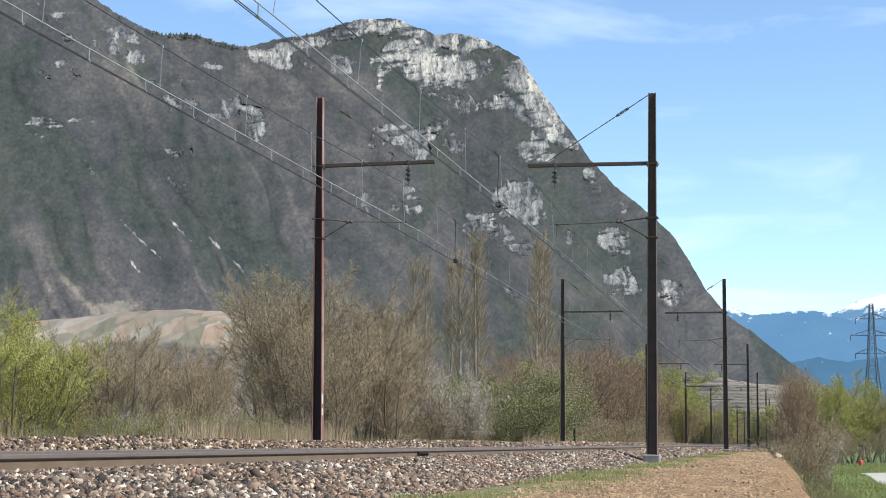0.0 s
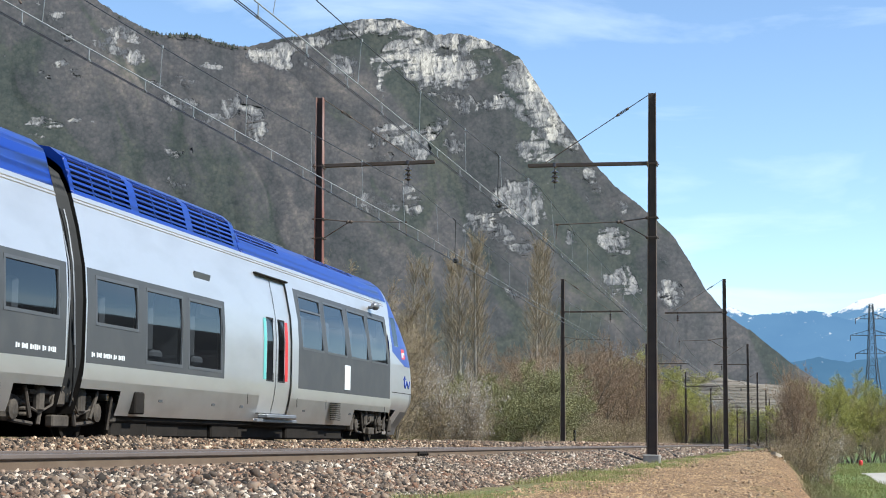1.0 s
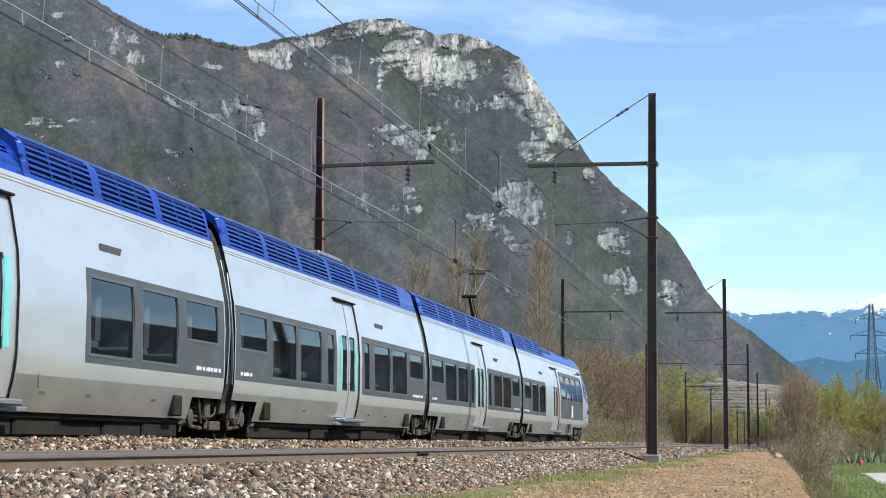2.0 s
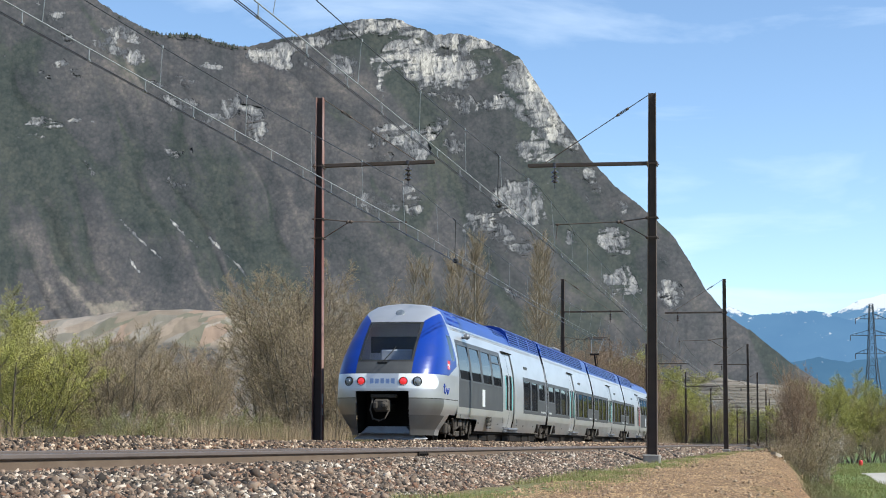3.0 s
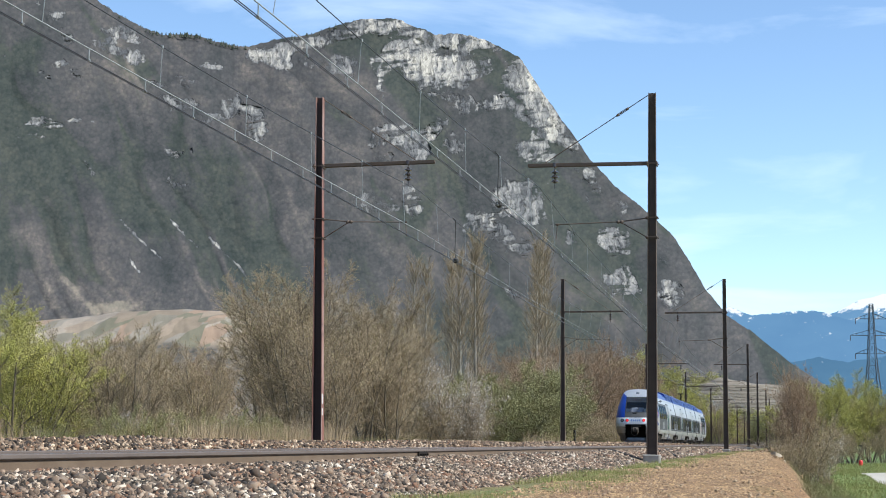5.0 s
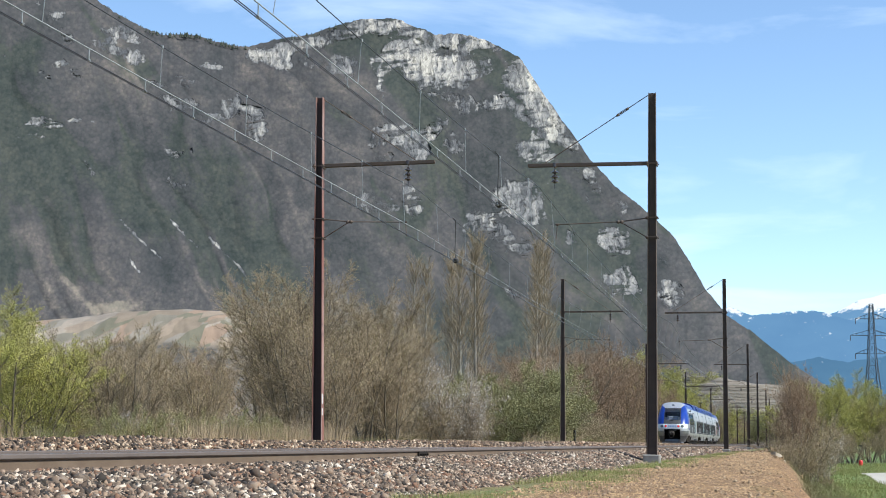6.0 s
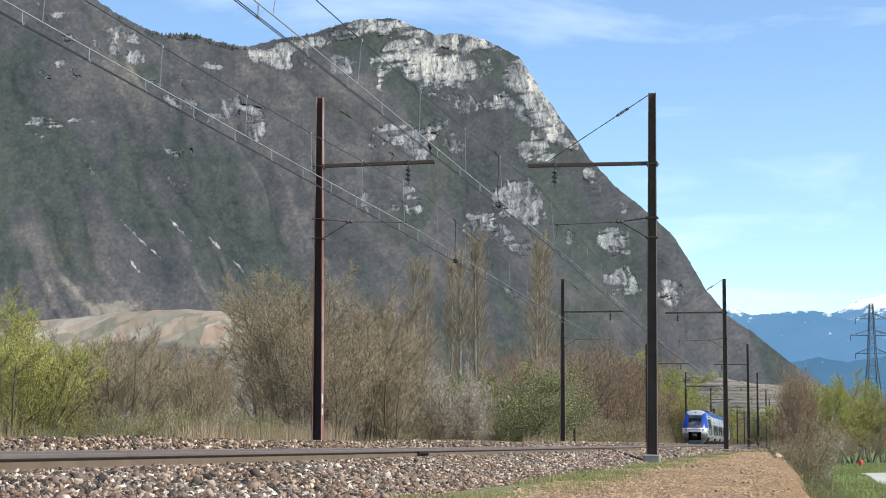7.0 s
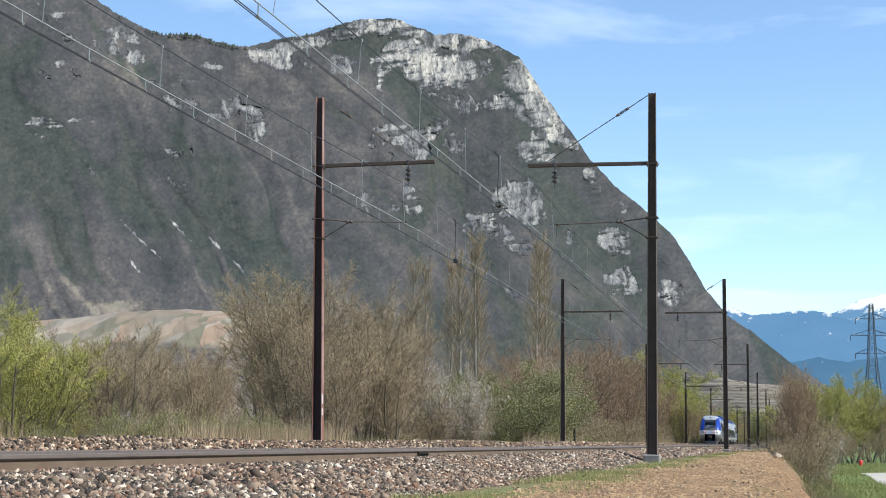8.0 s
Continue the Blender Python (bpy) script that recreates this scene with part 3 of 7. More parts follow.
met = np.radians(A2) * 2500.0                       # metres along the flank, from the camera's bearings at an even 2500 m
rise = T * 2500.0                                   # metres above the valley, from the camera's height angles at 2500 m
# how deep inside a cliff a spot lies, in metres, and how sound the rock is there
edge_n = 20.0 * fbm(met / 24, rise / 20, 31, 6, 0.68)
wm, wr = met + 22.0 * fbm(met / 40, rise / 40, 32, 5, 0.62), rise + 12.0 * fbm(met / 26 + 9, rise / 26, 38, 6, 0.62)
wa = np.degrees(wm / 2500.0)
rock, inside = np.zeros_like(T), np.full_like(T, -60.0)
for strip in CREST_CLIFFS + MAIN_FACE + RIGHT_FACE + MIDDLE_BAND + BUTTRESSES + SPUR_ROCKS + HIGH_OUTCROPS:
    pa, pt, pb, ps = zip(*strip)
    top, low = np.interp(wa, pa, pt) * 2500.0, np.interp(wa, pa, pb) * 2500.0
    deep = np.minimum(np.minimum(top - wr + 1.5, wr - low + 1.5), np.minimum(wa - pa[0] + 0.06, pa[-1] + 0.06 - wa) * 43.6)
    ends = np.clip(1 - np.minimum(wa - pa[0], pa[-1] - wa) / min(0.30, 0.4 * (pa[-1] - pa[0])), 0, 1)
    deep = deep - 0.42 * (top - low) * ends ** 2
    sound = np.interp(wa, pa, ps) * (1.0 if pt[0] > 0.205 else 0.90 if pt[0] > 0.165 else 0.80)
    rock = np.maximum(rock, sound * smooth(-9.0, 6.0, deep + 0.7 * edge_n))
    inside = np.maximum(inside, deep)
tilt_m, tilt_r = met + 0.25 * rise, rise - 0.16 * met          # bedding dips to the left
cracks = ridged(tilt_m / 15.0, tilt_r / 60.0, 43, 4)
ledges = vnoise(tilt_m / 45.0, tilt_r / 6.5, 47) * 0.65 + vnoise(tilt_m / 20.0, tilt_r / 3.0, 48) * 0.35
# crags strewn over a belt of the high flank
belt = smooth(0.16, 0.20, T) * smooth(-13.0, -16.0, A2) * smooth(1.0, 0.97, uu)
strewn = smooth(0.22, 0.56, fbm((met + 0.5 * rise) / 70, rise / 32, 49, 6, 0.62))
rock = np.maximum(rock, 0.86 * strewn * belt)
rock = np.maximum(rock, 0.84 * smooth(0.30, 0.60, fbm(met / 60, (rise + 0.8 * met) / 55, 50, 6, 0.62)) * smooth(-15.0, -12.0, A2) * smooth(0.07, 0.10, T))
scrub = smooth(0.08, 0.34, fbm(tilt_m / 48, tilt_r / 11, 44, 5, 0.62)) + 0.7 * smooth(0.10, 0.36, fbm(tilt_m / 13, tilt_r / 34, 45, 5, 0.62))
rock = rock * (1 - 0.55 * np.clip(scrub, 0, 1))
cliff = smooth(0.30, 0.75, rock)
scree = np.zeros_like(T)
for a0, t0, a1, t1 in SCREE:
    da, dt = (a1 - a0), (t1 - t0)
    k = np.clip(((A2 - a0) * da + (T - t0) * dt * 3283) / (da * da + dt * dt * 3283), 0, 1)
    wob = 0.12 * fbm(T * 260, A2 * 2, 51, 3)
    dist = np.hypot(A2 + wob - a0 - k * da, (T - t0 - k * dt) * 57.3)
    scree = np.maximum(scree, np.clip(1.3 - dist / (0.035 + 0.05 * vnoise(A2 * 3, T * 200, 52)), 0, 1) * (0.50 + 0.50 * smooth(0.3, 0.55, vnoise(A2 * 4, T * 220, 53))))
# relief: gullies that run down to the right, rounded spurs between them, stepped and ribbed rock faces, tree crowns
across, along = 0.88 * met + 0.475 * rise, 0.88 * rise - 0.475 * met
bend = 40 * fbm(met / 260, rise / 260, 63, 3)
fold1 = np.abs(2 * vnoise((across + bend) / 150 + 0.3, along / 520, 61) - 1)
fold2 = np.abs(2 * vnoise((across + 1.4 * bend) / 62, along / 230, 62) - 1)
fold3 = np.abs(2 * vnoise((across + 1.4 * bend) / 27, along / 90, 64) - 1)
butt = fbm(met / 420, rise / 420, 67, 3)
damp = smooth(1.0, 0.86, uu) * smooth(0.0, 0.1, uu)
wooded = 1 - cliff
relief = damp * (85 * butt + 40 * fold1 + 17 * fold2 + 7 * fold3 * wooded)
crest_fade = smooth(1.0, 0.975, uu)
relief = relief + crest_fade * (4.0 * smooth(-9, 9, inside + 0.4 * edge_n) + cliff * (13.0 * (cracks - 0.55) + 6.0 * (ledges - 0.5) + 2.4 * (ridged(met / 5.0, rise / 22.0, 73, 3) - 0.5)))
canopy = vnoise(met / 4.2, rise / 3.6, 75) * 0.5 + vnoise(met / 9.0, rise / 7.5, 76)
relief = relief + wooded * (0.55 * canopy + 3.0 * fbm(met / 30, rise / 30, 78, 2)) * crest_fade
prof = (T / np.convolve(np.pad(cr0, 30, "edge"), np.ones(61) / 61, "valid")[:, None]) ** 1.05
R = RC - DR * (1 - prof) - relief
back = np.clip(U2 - 1, 0, 1)
R = R + back * 700
Z = T * R
Z = np.where(U2 > 1, CR * RC - back * 300, Z)
mv = np.stack([R * np.sin(np.radians(A2)), R * np.cos(np.radians(A2)), Z], -1).reshape(-1, 3)

M_MOUNTAIN = bpy.data.materials.new("wooded_limestone_flank")
M_MOUNTAIN.use_nodes = True
mn, ml = M_MOUNTAIN.node_tree.nodes, M_MOUNTAIN.node_tree.links
mpn = mn["Principled BSDF"]
mpn.inputs["Roughness"].default_value = 0.95
mpn.inputs["Specular IOR Level"].default_value = 0.15
m_uv = mn.new("ShaderNodeAttribute")
m_uv.attribute_name = "flank"                       # metres along the flank and up it, laid out as the camera sees them
m_crown = nd(mn, "ShaderNodeTexVoronoi", Scale=0.22)
m_n1 = nd(mn, "ShaderNodeTexNoise", Scale=0.008, Detail=4.0, Roughness=0.6)
m_n2 = nd(mn, "ShaderNodeTexNoise", Scale=0.045, Detail=3.0, Roughness=0.6)
m_n3 = nd(mn, "ShaderNodeTexNoise", Scale=0.17, Detail=3.0, Roughness=0.6)
for q in (m_crown, m_n1, m_n2, m_n3):
    ml.new(m_uv.outputs["Vector"], q.inputs["Vector"])


def m_math(op, x, y, z=None):
    q = mn.new("ShaderNodeMath")
    q.operation = op
    for k, v in enumerate((x, y, z)):
        if isinstance(v, (int, float)):
            q.inputs[k].default_value = v
        elif v is not None:
            ml.new(v, q.inputs[k])
    return q.outputs[0]


def m_attr(name):
    q = mn.new("ShaderNodeAttribute")
    q.attribute_name = name
    return q.outputs["Fac"]


def m_blend(f, x, y, how="MIX"):
    q = mn.new("ShaderNodeMixRGB")
    q.blend_type = how
    for k, v in enumerate((f, x, y)):
        if isinstance(v, (int, float)):
            q.inputs[k].default_value = v
        else:
            ml.new(v, q.inputs[k])
    return q.outputs[0]


# woods: bare grey-brown crowns, olive ones in bud, evergreens; all greyed and blued for haze
m_f = m_math("MULTIPLY_ADD", m_n3.outputs["Fac"], 0.30, m_math("MULTIPLY_ADD", m_n1.outputs["Fac"], 0.35, m_math("MULTIPLY", m_n2.outputs["Fac"], 0.35)))
m_wood = ramp(mn, [(0.36, (0.026, 0.029, 0.030)), (0.46, (0.040, 0.041, 0.043)), (0.55, (0.053, 0.051, 0.053)), (0.66, (0.080, 0.072, 0.069)), (0.80, (0.16, 0.138, 0.115))])
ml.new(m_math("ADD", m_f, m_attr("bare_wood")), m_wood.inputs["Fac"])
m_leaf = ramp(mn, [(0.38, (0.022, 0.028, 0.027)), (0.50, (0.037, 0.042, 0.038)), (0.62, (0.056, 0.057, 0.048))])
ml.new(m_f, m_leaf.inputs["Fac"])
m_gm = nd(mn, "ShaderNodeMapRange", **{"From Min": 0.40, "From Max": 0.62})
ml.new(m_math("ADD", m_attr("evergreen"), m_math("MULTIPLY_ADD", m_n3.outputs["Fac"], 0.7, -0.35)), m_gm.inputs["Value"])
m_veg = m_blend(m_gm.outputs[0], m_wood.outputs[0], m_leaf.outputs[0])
# single crowns, each its own tone, with shade painted into the gaps between them
m_gap_shade = ramp(mn, [(0.05, (1.06, 1.05, 1.04)), (0.55, (0.98, 0.98, 0.98)), (0.9, (0.80, 0.81, 0.82))])
ml.new(m_crown.outputs["Distance"], m_gap_shade.inputs["Fac"])
m_sc = mn.new("ShaderNodeSeparateColor")
ml.new(m_crown.outputs["Color"], m_sc.inputs[0])
m_own = ramp(mn, [(0.0, (0.88, 0.91, 0.88)), (0.5, (1.0, 1.0, 0.98)), (1.0, (1.14, 1.11, 1.09))])
ml.new(m_sc.outputs[0], m_own.inputs["Fac"])
m_veg = m_blend(1.0, m_blend(1.0, m_veg, m_gap_shade.outputs[0], "MULTIPLY"), m_own.outputs[0], "MULTIPLY")
# limestone: upright cracks and tilted beds break the pale faces
m_warp = mn.new("ShaderNodeVectorMath")
m_warp.operation = "MULTIPLY_ADD"
m_warp.inputs[1].default_value = (26.0, 16.0, 0.0)
ml.new(m_n2.outputs["Color"], m_warp.inputs[0])
ml.new(m_uv.outputs["Vector"], m_warp.inputs[2])


def m_stretch(sx, sy, turn):
    q = mn.new("ShaderNodeMapping")
    q.inputs["Rotation"].default_value = (0.0, 0.0, turn)
    q.inputs["Scale"].default_value = (sx, sy, 1.0)
    ml.new(m_warp.outputs[0], q.inputs["Vector"])
    return q.outputs[0]


m_crk = nd(mn, "ShaderNodeTexNoise", Scale=1.0, Detail=4.0, Roughness=0.55)
m_bed = nd(mn, "ShaderNodeTexNoise", Scale=1.0, Detail=4.0, Roughness=0.55)
m_block = nd(mn, "ShaderNodeTexVoronoi", Scale=1.0)
m_block.feature = "DISTANCE_TO_EDGE"
m_slab = nd(mn, "ShaderNodeTexVoronoi", Scale=1.0)
ml.new(m_stretch(0.11, 0.026, -0.10), m_crk.inputs["Vector"])
ml.new(m_stretch(0.016, 0.10, -0.16), m_bed.inputs["Vector"])
for q in (m_block, m_slab):
    ml.new(m_stretch(0.095, 0.026, -0.10), q.inputs["Vector"])
m_slabs = mn.new("ShaderNodeSeparateColor")
ml.new(m_slab.outputs["Color"], m_slabs.inputs[0])
m_tone = m_math("ADD", m_math("MULTIPLY", m_crk.outputs["Fac"], 0.5), m_math("ADD", m_math("MULTIPLY", m_bed.outputs["Fac"], 0.34), m_math("MULTIPLY", m_slabs.outputs[0], 0.16)))
m_rock = ramp(mn, [(0.34, (0.062, 0.063, 0.067)), (0.43, (0.118, 0.117, 0.118)), (0.52, (0.190, 0.183, 0.176)), (0.66, (0.35, 0.325, 0.285))])
ml.new(m_math("MULTIPLY_ADD", m_math("SUBTRACT", m_attr("rock"), 0.92), 0.34, m_math("MULTIPLY_ADD", m_math("SUBTRACT", m_n2.outputs["Fac"], 0.5), 0.3, m_tone)), m_rock.inputs["Fac"])
# dark joints between the blocks
m_lr = nd(mn, "ShaderNodeMapRange", **{"From Min": 0.0, "From Max": 0.10, "To Min": 0.34, "To Max": 1.0})
ml.new(m_math("ADD", m_block.outputs["Distance"], m_math("MULTIPLY", m_math("SUBTRACT", m_n3.outputs["Fac"], 0.42), 0.5)), m_lr.inputs["Value"])
m_split = nd(mn, "ShaderNodeTexVoronoi", Scale=1.0)
m_split.feature = "DISTANCE_TO_EDGE"
ml.new(m_stretch(0.24, 0.055, 0.22), m_split.inputs["Vector"])
m_sr = nd(mn, "ShaderNodeMapRange", **{"From Min": 0.0, "From Max": 0.13, "To Min": 0.62, "To Max": 1.08})
ml.new(m_split.outputs["Distance"], m_sr.inputs["Value"])
m_stone = m_blend(1.0, m_blend(1.0, m_rock.outputs[0], m_lr.outputs[0], "MULTIPLY"), m_sr.outputs[0], "MULTIPLY")
m_break = m_math("ADD", m_math("ADD", m_math("MULTIPLY", m_math("SUBTRACT", m_bed.outputs["Fac"], 0.5), 0.9), m_math("MULTIPLY", m_math("SUBTRACT", m_crk.outputs["Fac"], 0.5), 0.8)), m_math("MULTIPLY", m_math("SUBTRACT", m_n3.outputs["Fac"], 0.5), 0.8))
m_rr = nd(mn, "ShaderNodeMapRange", **{"From Min": 0.40, "From Max": 0.60})
ml.new(m_math("ADD", m_attr("rock"), m_break), m_rr.inputs["Value"])
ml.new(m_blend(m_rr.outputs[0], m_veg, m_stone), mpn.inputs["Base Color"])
m_b = nd(mn, "ShaderNodeBump", Strength=0.3, Distance=0.6)
m_b2 = nd(mn, "ShaderNodeBump", Strength=0.7, Distance=5.0)
ml.new(m_crown.outputs["Distance"], m_b.inputs["Height"])
ml.new(m_math("MULTIPLY", m_tone, m_rr.outputs[0]), m_b2.inputs["Height"])
ml.new(m_b.outputs[0], m_b2.inputs["Normal"])
ml.new(m_b2.outputs[0], mpn.inputs["Normal"])

mountain_mesh = raw_mesh("mountain", mv, grid_faces(len(az), len(up)), M_MOUNTAIN, True)
at = mountain_mesh.attributes.new("rock", "FLOAT", "POINT")
at.data.foreach_set("value", np.clip(np.maximum(rock, scree * 1.1), 0, 1.4).ravel().astype(np.float32))
rubble = smooth(0.100, 0.086, T + 0.006 * fbm(A2 * 1.2, T * 60, 82, 4)) * smooth(-19.0, -21.0, A2)
meadow = smooth(1.0, 0.3, np.hypot((A2 + 23.5) / 1.1, (T - 0.079) / 0.0055) + 0.5 * fbm(A2 * 2.5, T * 220, 85, 4))
bare = 0.03 * smooth(0.70, 0.92, uu) * smooth(-14.0, -17.0, A2) + 0.05 * fbm(met / 22, rise / 18, 87, 4) + 0.13 * fbm(A2 * 0.6 + T * 20, T * 18, 83, 4) + 0.09 * (fold3 - 0.4) + 0.06 * (fold1 - 0.4) + 0.08 * rubble * (0.4 + vnoise(met / 9, rise / 7, 86)) + 0.22 * meadow
# relief shading put into the vegetation masks: pale spurs, dark gullies
spur_light = np.exp(-(np.abs(2 * vnoise((across + 1.2 * bend) / 48 + 0.7, along / 260, 88) - 1) / 0.10) ** 2)
gully_shade = np.exp(-(fold1 / 0.12) ** 2) + 0.7 * np.exp(-(fold2 / 0.11) ** 2)
# the right flank is lightened here to stand for haze
bare = bare + 0.06 * smooth(-9.0, -4.0, A2) + 0.08 * spur_light * smooth(0.45, 0.7, vnoise(met / 90, rise / 90, 89))
green = 0.40 + 0.38 * gully_shade - 0.25 * spur_light + 0.8 * fbm((across + bend) / 70, along / 260, 84, 6, 0.66) - 0.45 * (fold2 - 0.35) - 0.35 * (fold1 - 0.35) + 0.10 * smooth(0.16, 0.12, T) - 0.6 * rubble - 0.22 * smooth(0.15, 0.20, T)
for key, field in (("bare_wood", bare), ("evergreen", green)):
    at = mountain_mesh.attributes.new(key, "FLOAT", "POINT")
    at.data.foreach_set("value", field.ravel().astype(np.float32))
def set_flank(me, u, v):
    """Gives a slope its measure: metres along it and up it."""
    q = me.attributes.new("flank", "FLOAT_VECTOR", "POINT")
    q.data.foreach_set("vector", np.stack([u, v, 0 * u], -1).ravel().astype(np.float32))


set_flank(mountain_mesh, met, rise)
tagged(new("mountain", mountain_mesh), "steep wooded mountain with pale limestone cliffs", "mountain", kind="structure")

# conifers along the skyline
rng = np.random.default_rng(5)
con = Geo()
for a_lo, a_hi, count in ((-22.4, -19.4, 120), (-24.2, -22.4, 14), (-19.2, -15.2, 34)):
    for a in rng.uniform(a_lo, a_hi, count):
        r = float(np.interp(a, az, rc)) - rng.uniform(-10, 18)
        t = float(np.interp(a, az, cr))
        h = rng.uniform(4, 9)
        p = Vector((r * math.sin(radians(a)), r * math.cos(radians(a)), t * r - 5))
        w = h * rng.uniform(0.22, 0.36)
        for k in range(3):
            b0 = h * (0.12 + 0.26 * k)
            con.lathe(p, (0, 0, 1), [(b0, w * (1 - 0.27 * k)), (b0 + h * 0.36, w * 0.08)], 6)
tagged(new("ridge_forest", con.mesh("ridge_forest", M_CONIFER)), "dark conifers along the mountain skyline", "forest", kind="stuff")

# ---------- vineyard knoll and far terraces ----------
def knoll(name, cx, cy, rx, ry, h, z0, tilt, flat, label, mat, n=190):
    u = np.linspace(-1.25, 1.25, n)
    X, Y = np.meshgrid(u, u, indexing="ij")
    d = np.hypot(X, Y)
    z = h * (1 - smooth(flat, 1.2, d)) * (1 + tilt * X) + 1.2 * fbm(X * 3, Y * 3, 91, 4)
    step = z / 5.0 + 0.25 * fbm(X * 2, Y * 2, 94, 3)
    z = z + 5.0 * (np.floor(step) + smooth(0.55, 0.95, step - np.floor(step)) - step) * 0.8
    v = np.stack([cx + X * rx, cy + Y * ry, z0 + z], -1).reshape(-1, 3)
    return tagged(new(name, raw_mesh(name, v, grid_faces(n, n), mat, True)), label, "hill", kind="structure")


M_FIELD = bpy.data.materials.new("vineyard_plots")
M_FIELD.use_nodes = True
fn, fl = M_FIELD.node_tree.nodes, M_FIELD.node_tree.links
f_p = fn["Principled BSDF"]
f_p.inputs["Roughness"].default_value = 0.95
f_tc = fn.new("ShaderNodeTexCoord")
f_map = fn.new("ShaderNodeMapping")
f_map.inputs["Scale"].default_value = (0.13, 0.036, 0.0)
f_map.inputs["Rotation"].default_value = (0, 0, -0.75)
f_v = nd(fn, "ShaderNodeTexVoronoi", Scale=1.0)
f_v.distance = "CHEBYCHEV"
f_w = nd(fn, "ShaderNodeTexWave", Scale=0.55, Distortion=0.6)
f_n = nd(fn, "ShaderNodeTexNoise", Scale=0.10, Detail=7.0)
fl.new(f_tc.outputs["Object"], f_map.inputs["Vector"])
fl.new(f_map.outputs[0], f_v.inputs["Vector"])
fl.new(f_tc.outputs["Object"], f_w.inputs["Vector"])
fl.new(f_tc.outputs["Object"], f_n.inputs["Vector"])
f_sep = fn.new("ShaderNodeSeparateColor")
fl.new(f_v.outputs["Color"], f_sep.inputs[0])
f_r = ramp(fn, [(0.0, (0.25, 0.195, 0.14)), (0.18, (0.31, 0.24, 0.175)), (0.34, (0.17, 0.155, 0.105)), (0.46, (0.27, 0.235, 0.19)), (0.58, (0.35, 0.29, 0.23)), (0.70, (0.21, 0.185, 0.14)), (0.80, (0.31, 0.215, 0.15)), (0.90, (0.29, 0.24, 0.19))])
f_r.color_ramp.interpolation = "CONSTANT"
fl.new(f_sep.outputs[0], f_r.inputs["Fac"])
f_r2 = ramp(fn, [(0.3, (0.62, 0.6, 0.55)), (0.7, (1.0, 1.0, 1.0))])
fl.new(f_n.outputs["Fac"], f_r2.inputs["Fac"])
f_m = fn.new("ShaderNodeMixRGB")
f_m.blend_type = "MULTIPLY"
f_m.inputs[0].default_value = 0.5
fl.new(f_r.outputs[0], f_m.inputs[1])
fl.new(f_r2.outputs[0], f_m.inputs[2])
f_m2 = fn.new("ShaderNodeMixRGB")
f_m2.blend_type = "MULTIPLY"
f_m2.inputs[0].default_value = 0.22
fl.new(f_m.outputs[0], f_m2.inputs[1])
fl.new(f_w.outputs["Color"], f_m2.inputs[2])
f_at = fn.new("ShaderNodeAttribute")
f_at.attribute_name = "scrub"
f_n3 = nd(fn, "ShaderNodeTexNoise", Scale=0.25, Detail=8.0, Roughness=0.7)
fl.new(f_tc.outputs["Object"], f_n3.inputs["Vector"])
f_sc = ramp(fn, [(0.36, (0.03, 0.028, 0.022)), (0.5, (0.085, 0.07, 0.055)), (0.66, (0.17, 0.14, 0.11))])
fl.new(f_n3.outputs["Fac"], f_sc.inputs["Fac"])
f_m3 = fn.new("ShaderNodeMixRGB")
fl.new(f_at.outputs["Fac"], f_m3.inputs[0])
fl.new(f_m2.outputs[0], f_m3.inputs[1])
fl.new(f_sc.outputs[0], f_m3.inputs[2])
fl.new(f_m3.outputs[0], f_p.inputs["Base Color"])
va = np.linspace(-27.6, -17.6, 200)
vtop = np.interp(va, [-27.6, -26.49, -25.82, -24.61, -22.9, -20.97, -19.6, -19.0, -18.5, -18.1, -17.6], [0.060, 0.0685, 0.0701, 0.0727, 0.0771, 0.0792, 0.078, 0.0719, 0.060, 0.045, 0.02]) + 0.0006 * fbm(va * 1.5, va * 0, 93, 4)
vk = np.concatenate([np.linspace(0, 1, 60), [1.03, 1.1]])
VA, VK = np.meshgrid(va, vk, indexing="ij")
VT = np.repeat(vtop[:, None], len(vk), 1)
k1 = np.minimum(VK, 1)
VR = 640 + 190 * k1 + 8 * fbm(VA * 1.2, VK * 4, 95, 4) * np.sin(np.pi * k1) + 200 * np.clip(VK - 1, 0, 1)
VZ = VT * 830 * (0.42 * k1 + 0.58 * smooth(0.0, 1.0, k1)) - 4 * (1 - k1) - 40 * np.clip(VK - 1, 0, 1)
vv = np.stack([VR * np.sin(np.radians(VA)), VR * np.cos(np.radians(VA)), VZ], -1).reshape(-1, 3)
hill_mesh = raw_mesh("vineyard_hill", vv, grid_faces(len(va), len(vk)), M_FIELD, True)
at = hill_mesh.attributes.new("scrub", "FLOAT", "POINT")
at.data.foreach_set("value", smooth(0.02, -0.02, VK - 0.66 - 0.05 * fbm(VA * 1.2, VK * 6, 97, 5) - 0.02 * np.sin(VA * 1.3)).ravel().astype(np.float32))
tagged(new("vineyard_hill", hill_mesh), "pale vineyard hill in bare spring plots", "hill", kind="structure")
M_TERRACE = material("pale_terrace_walls", (0.205, 0.172, 0.138), (0.085, 0.077, 0.062), 0.95, scale=0.02, fine=0.25, amount=0.9, bump=2.0, bump_scale=0.1, stretch=(0.5, 0.5, 4.0))
knoll("terraced_hill", -36, 990, 66, 60, 44, -6, -0.10, 0.45, "pale terraced slope at the mountain's foot", M_TERRACE)

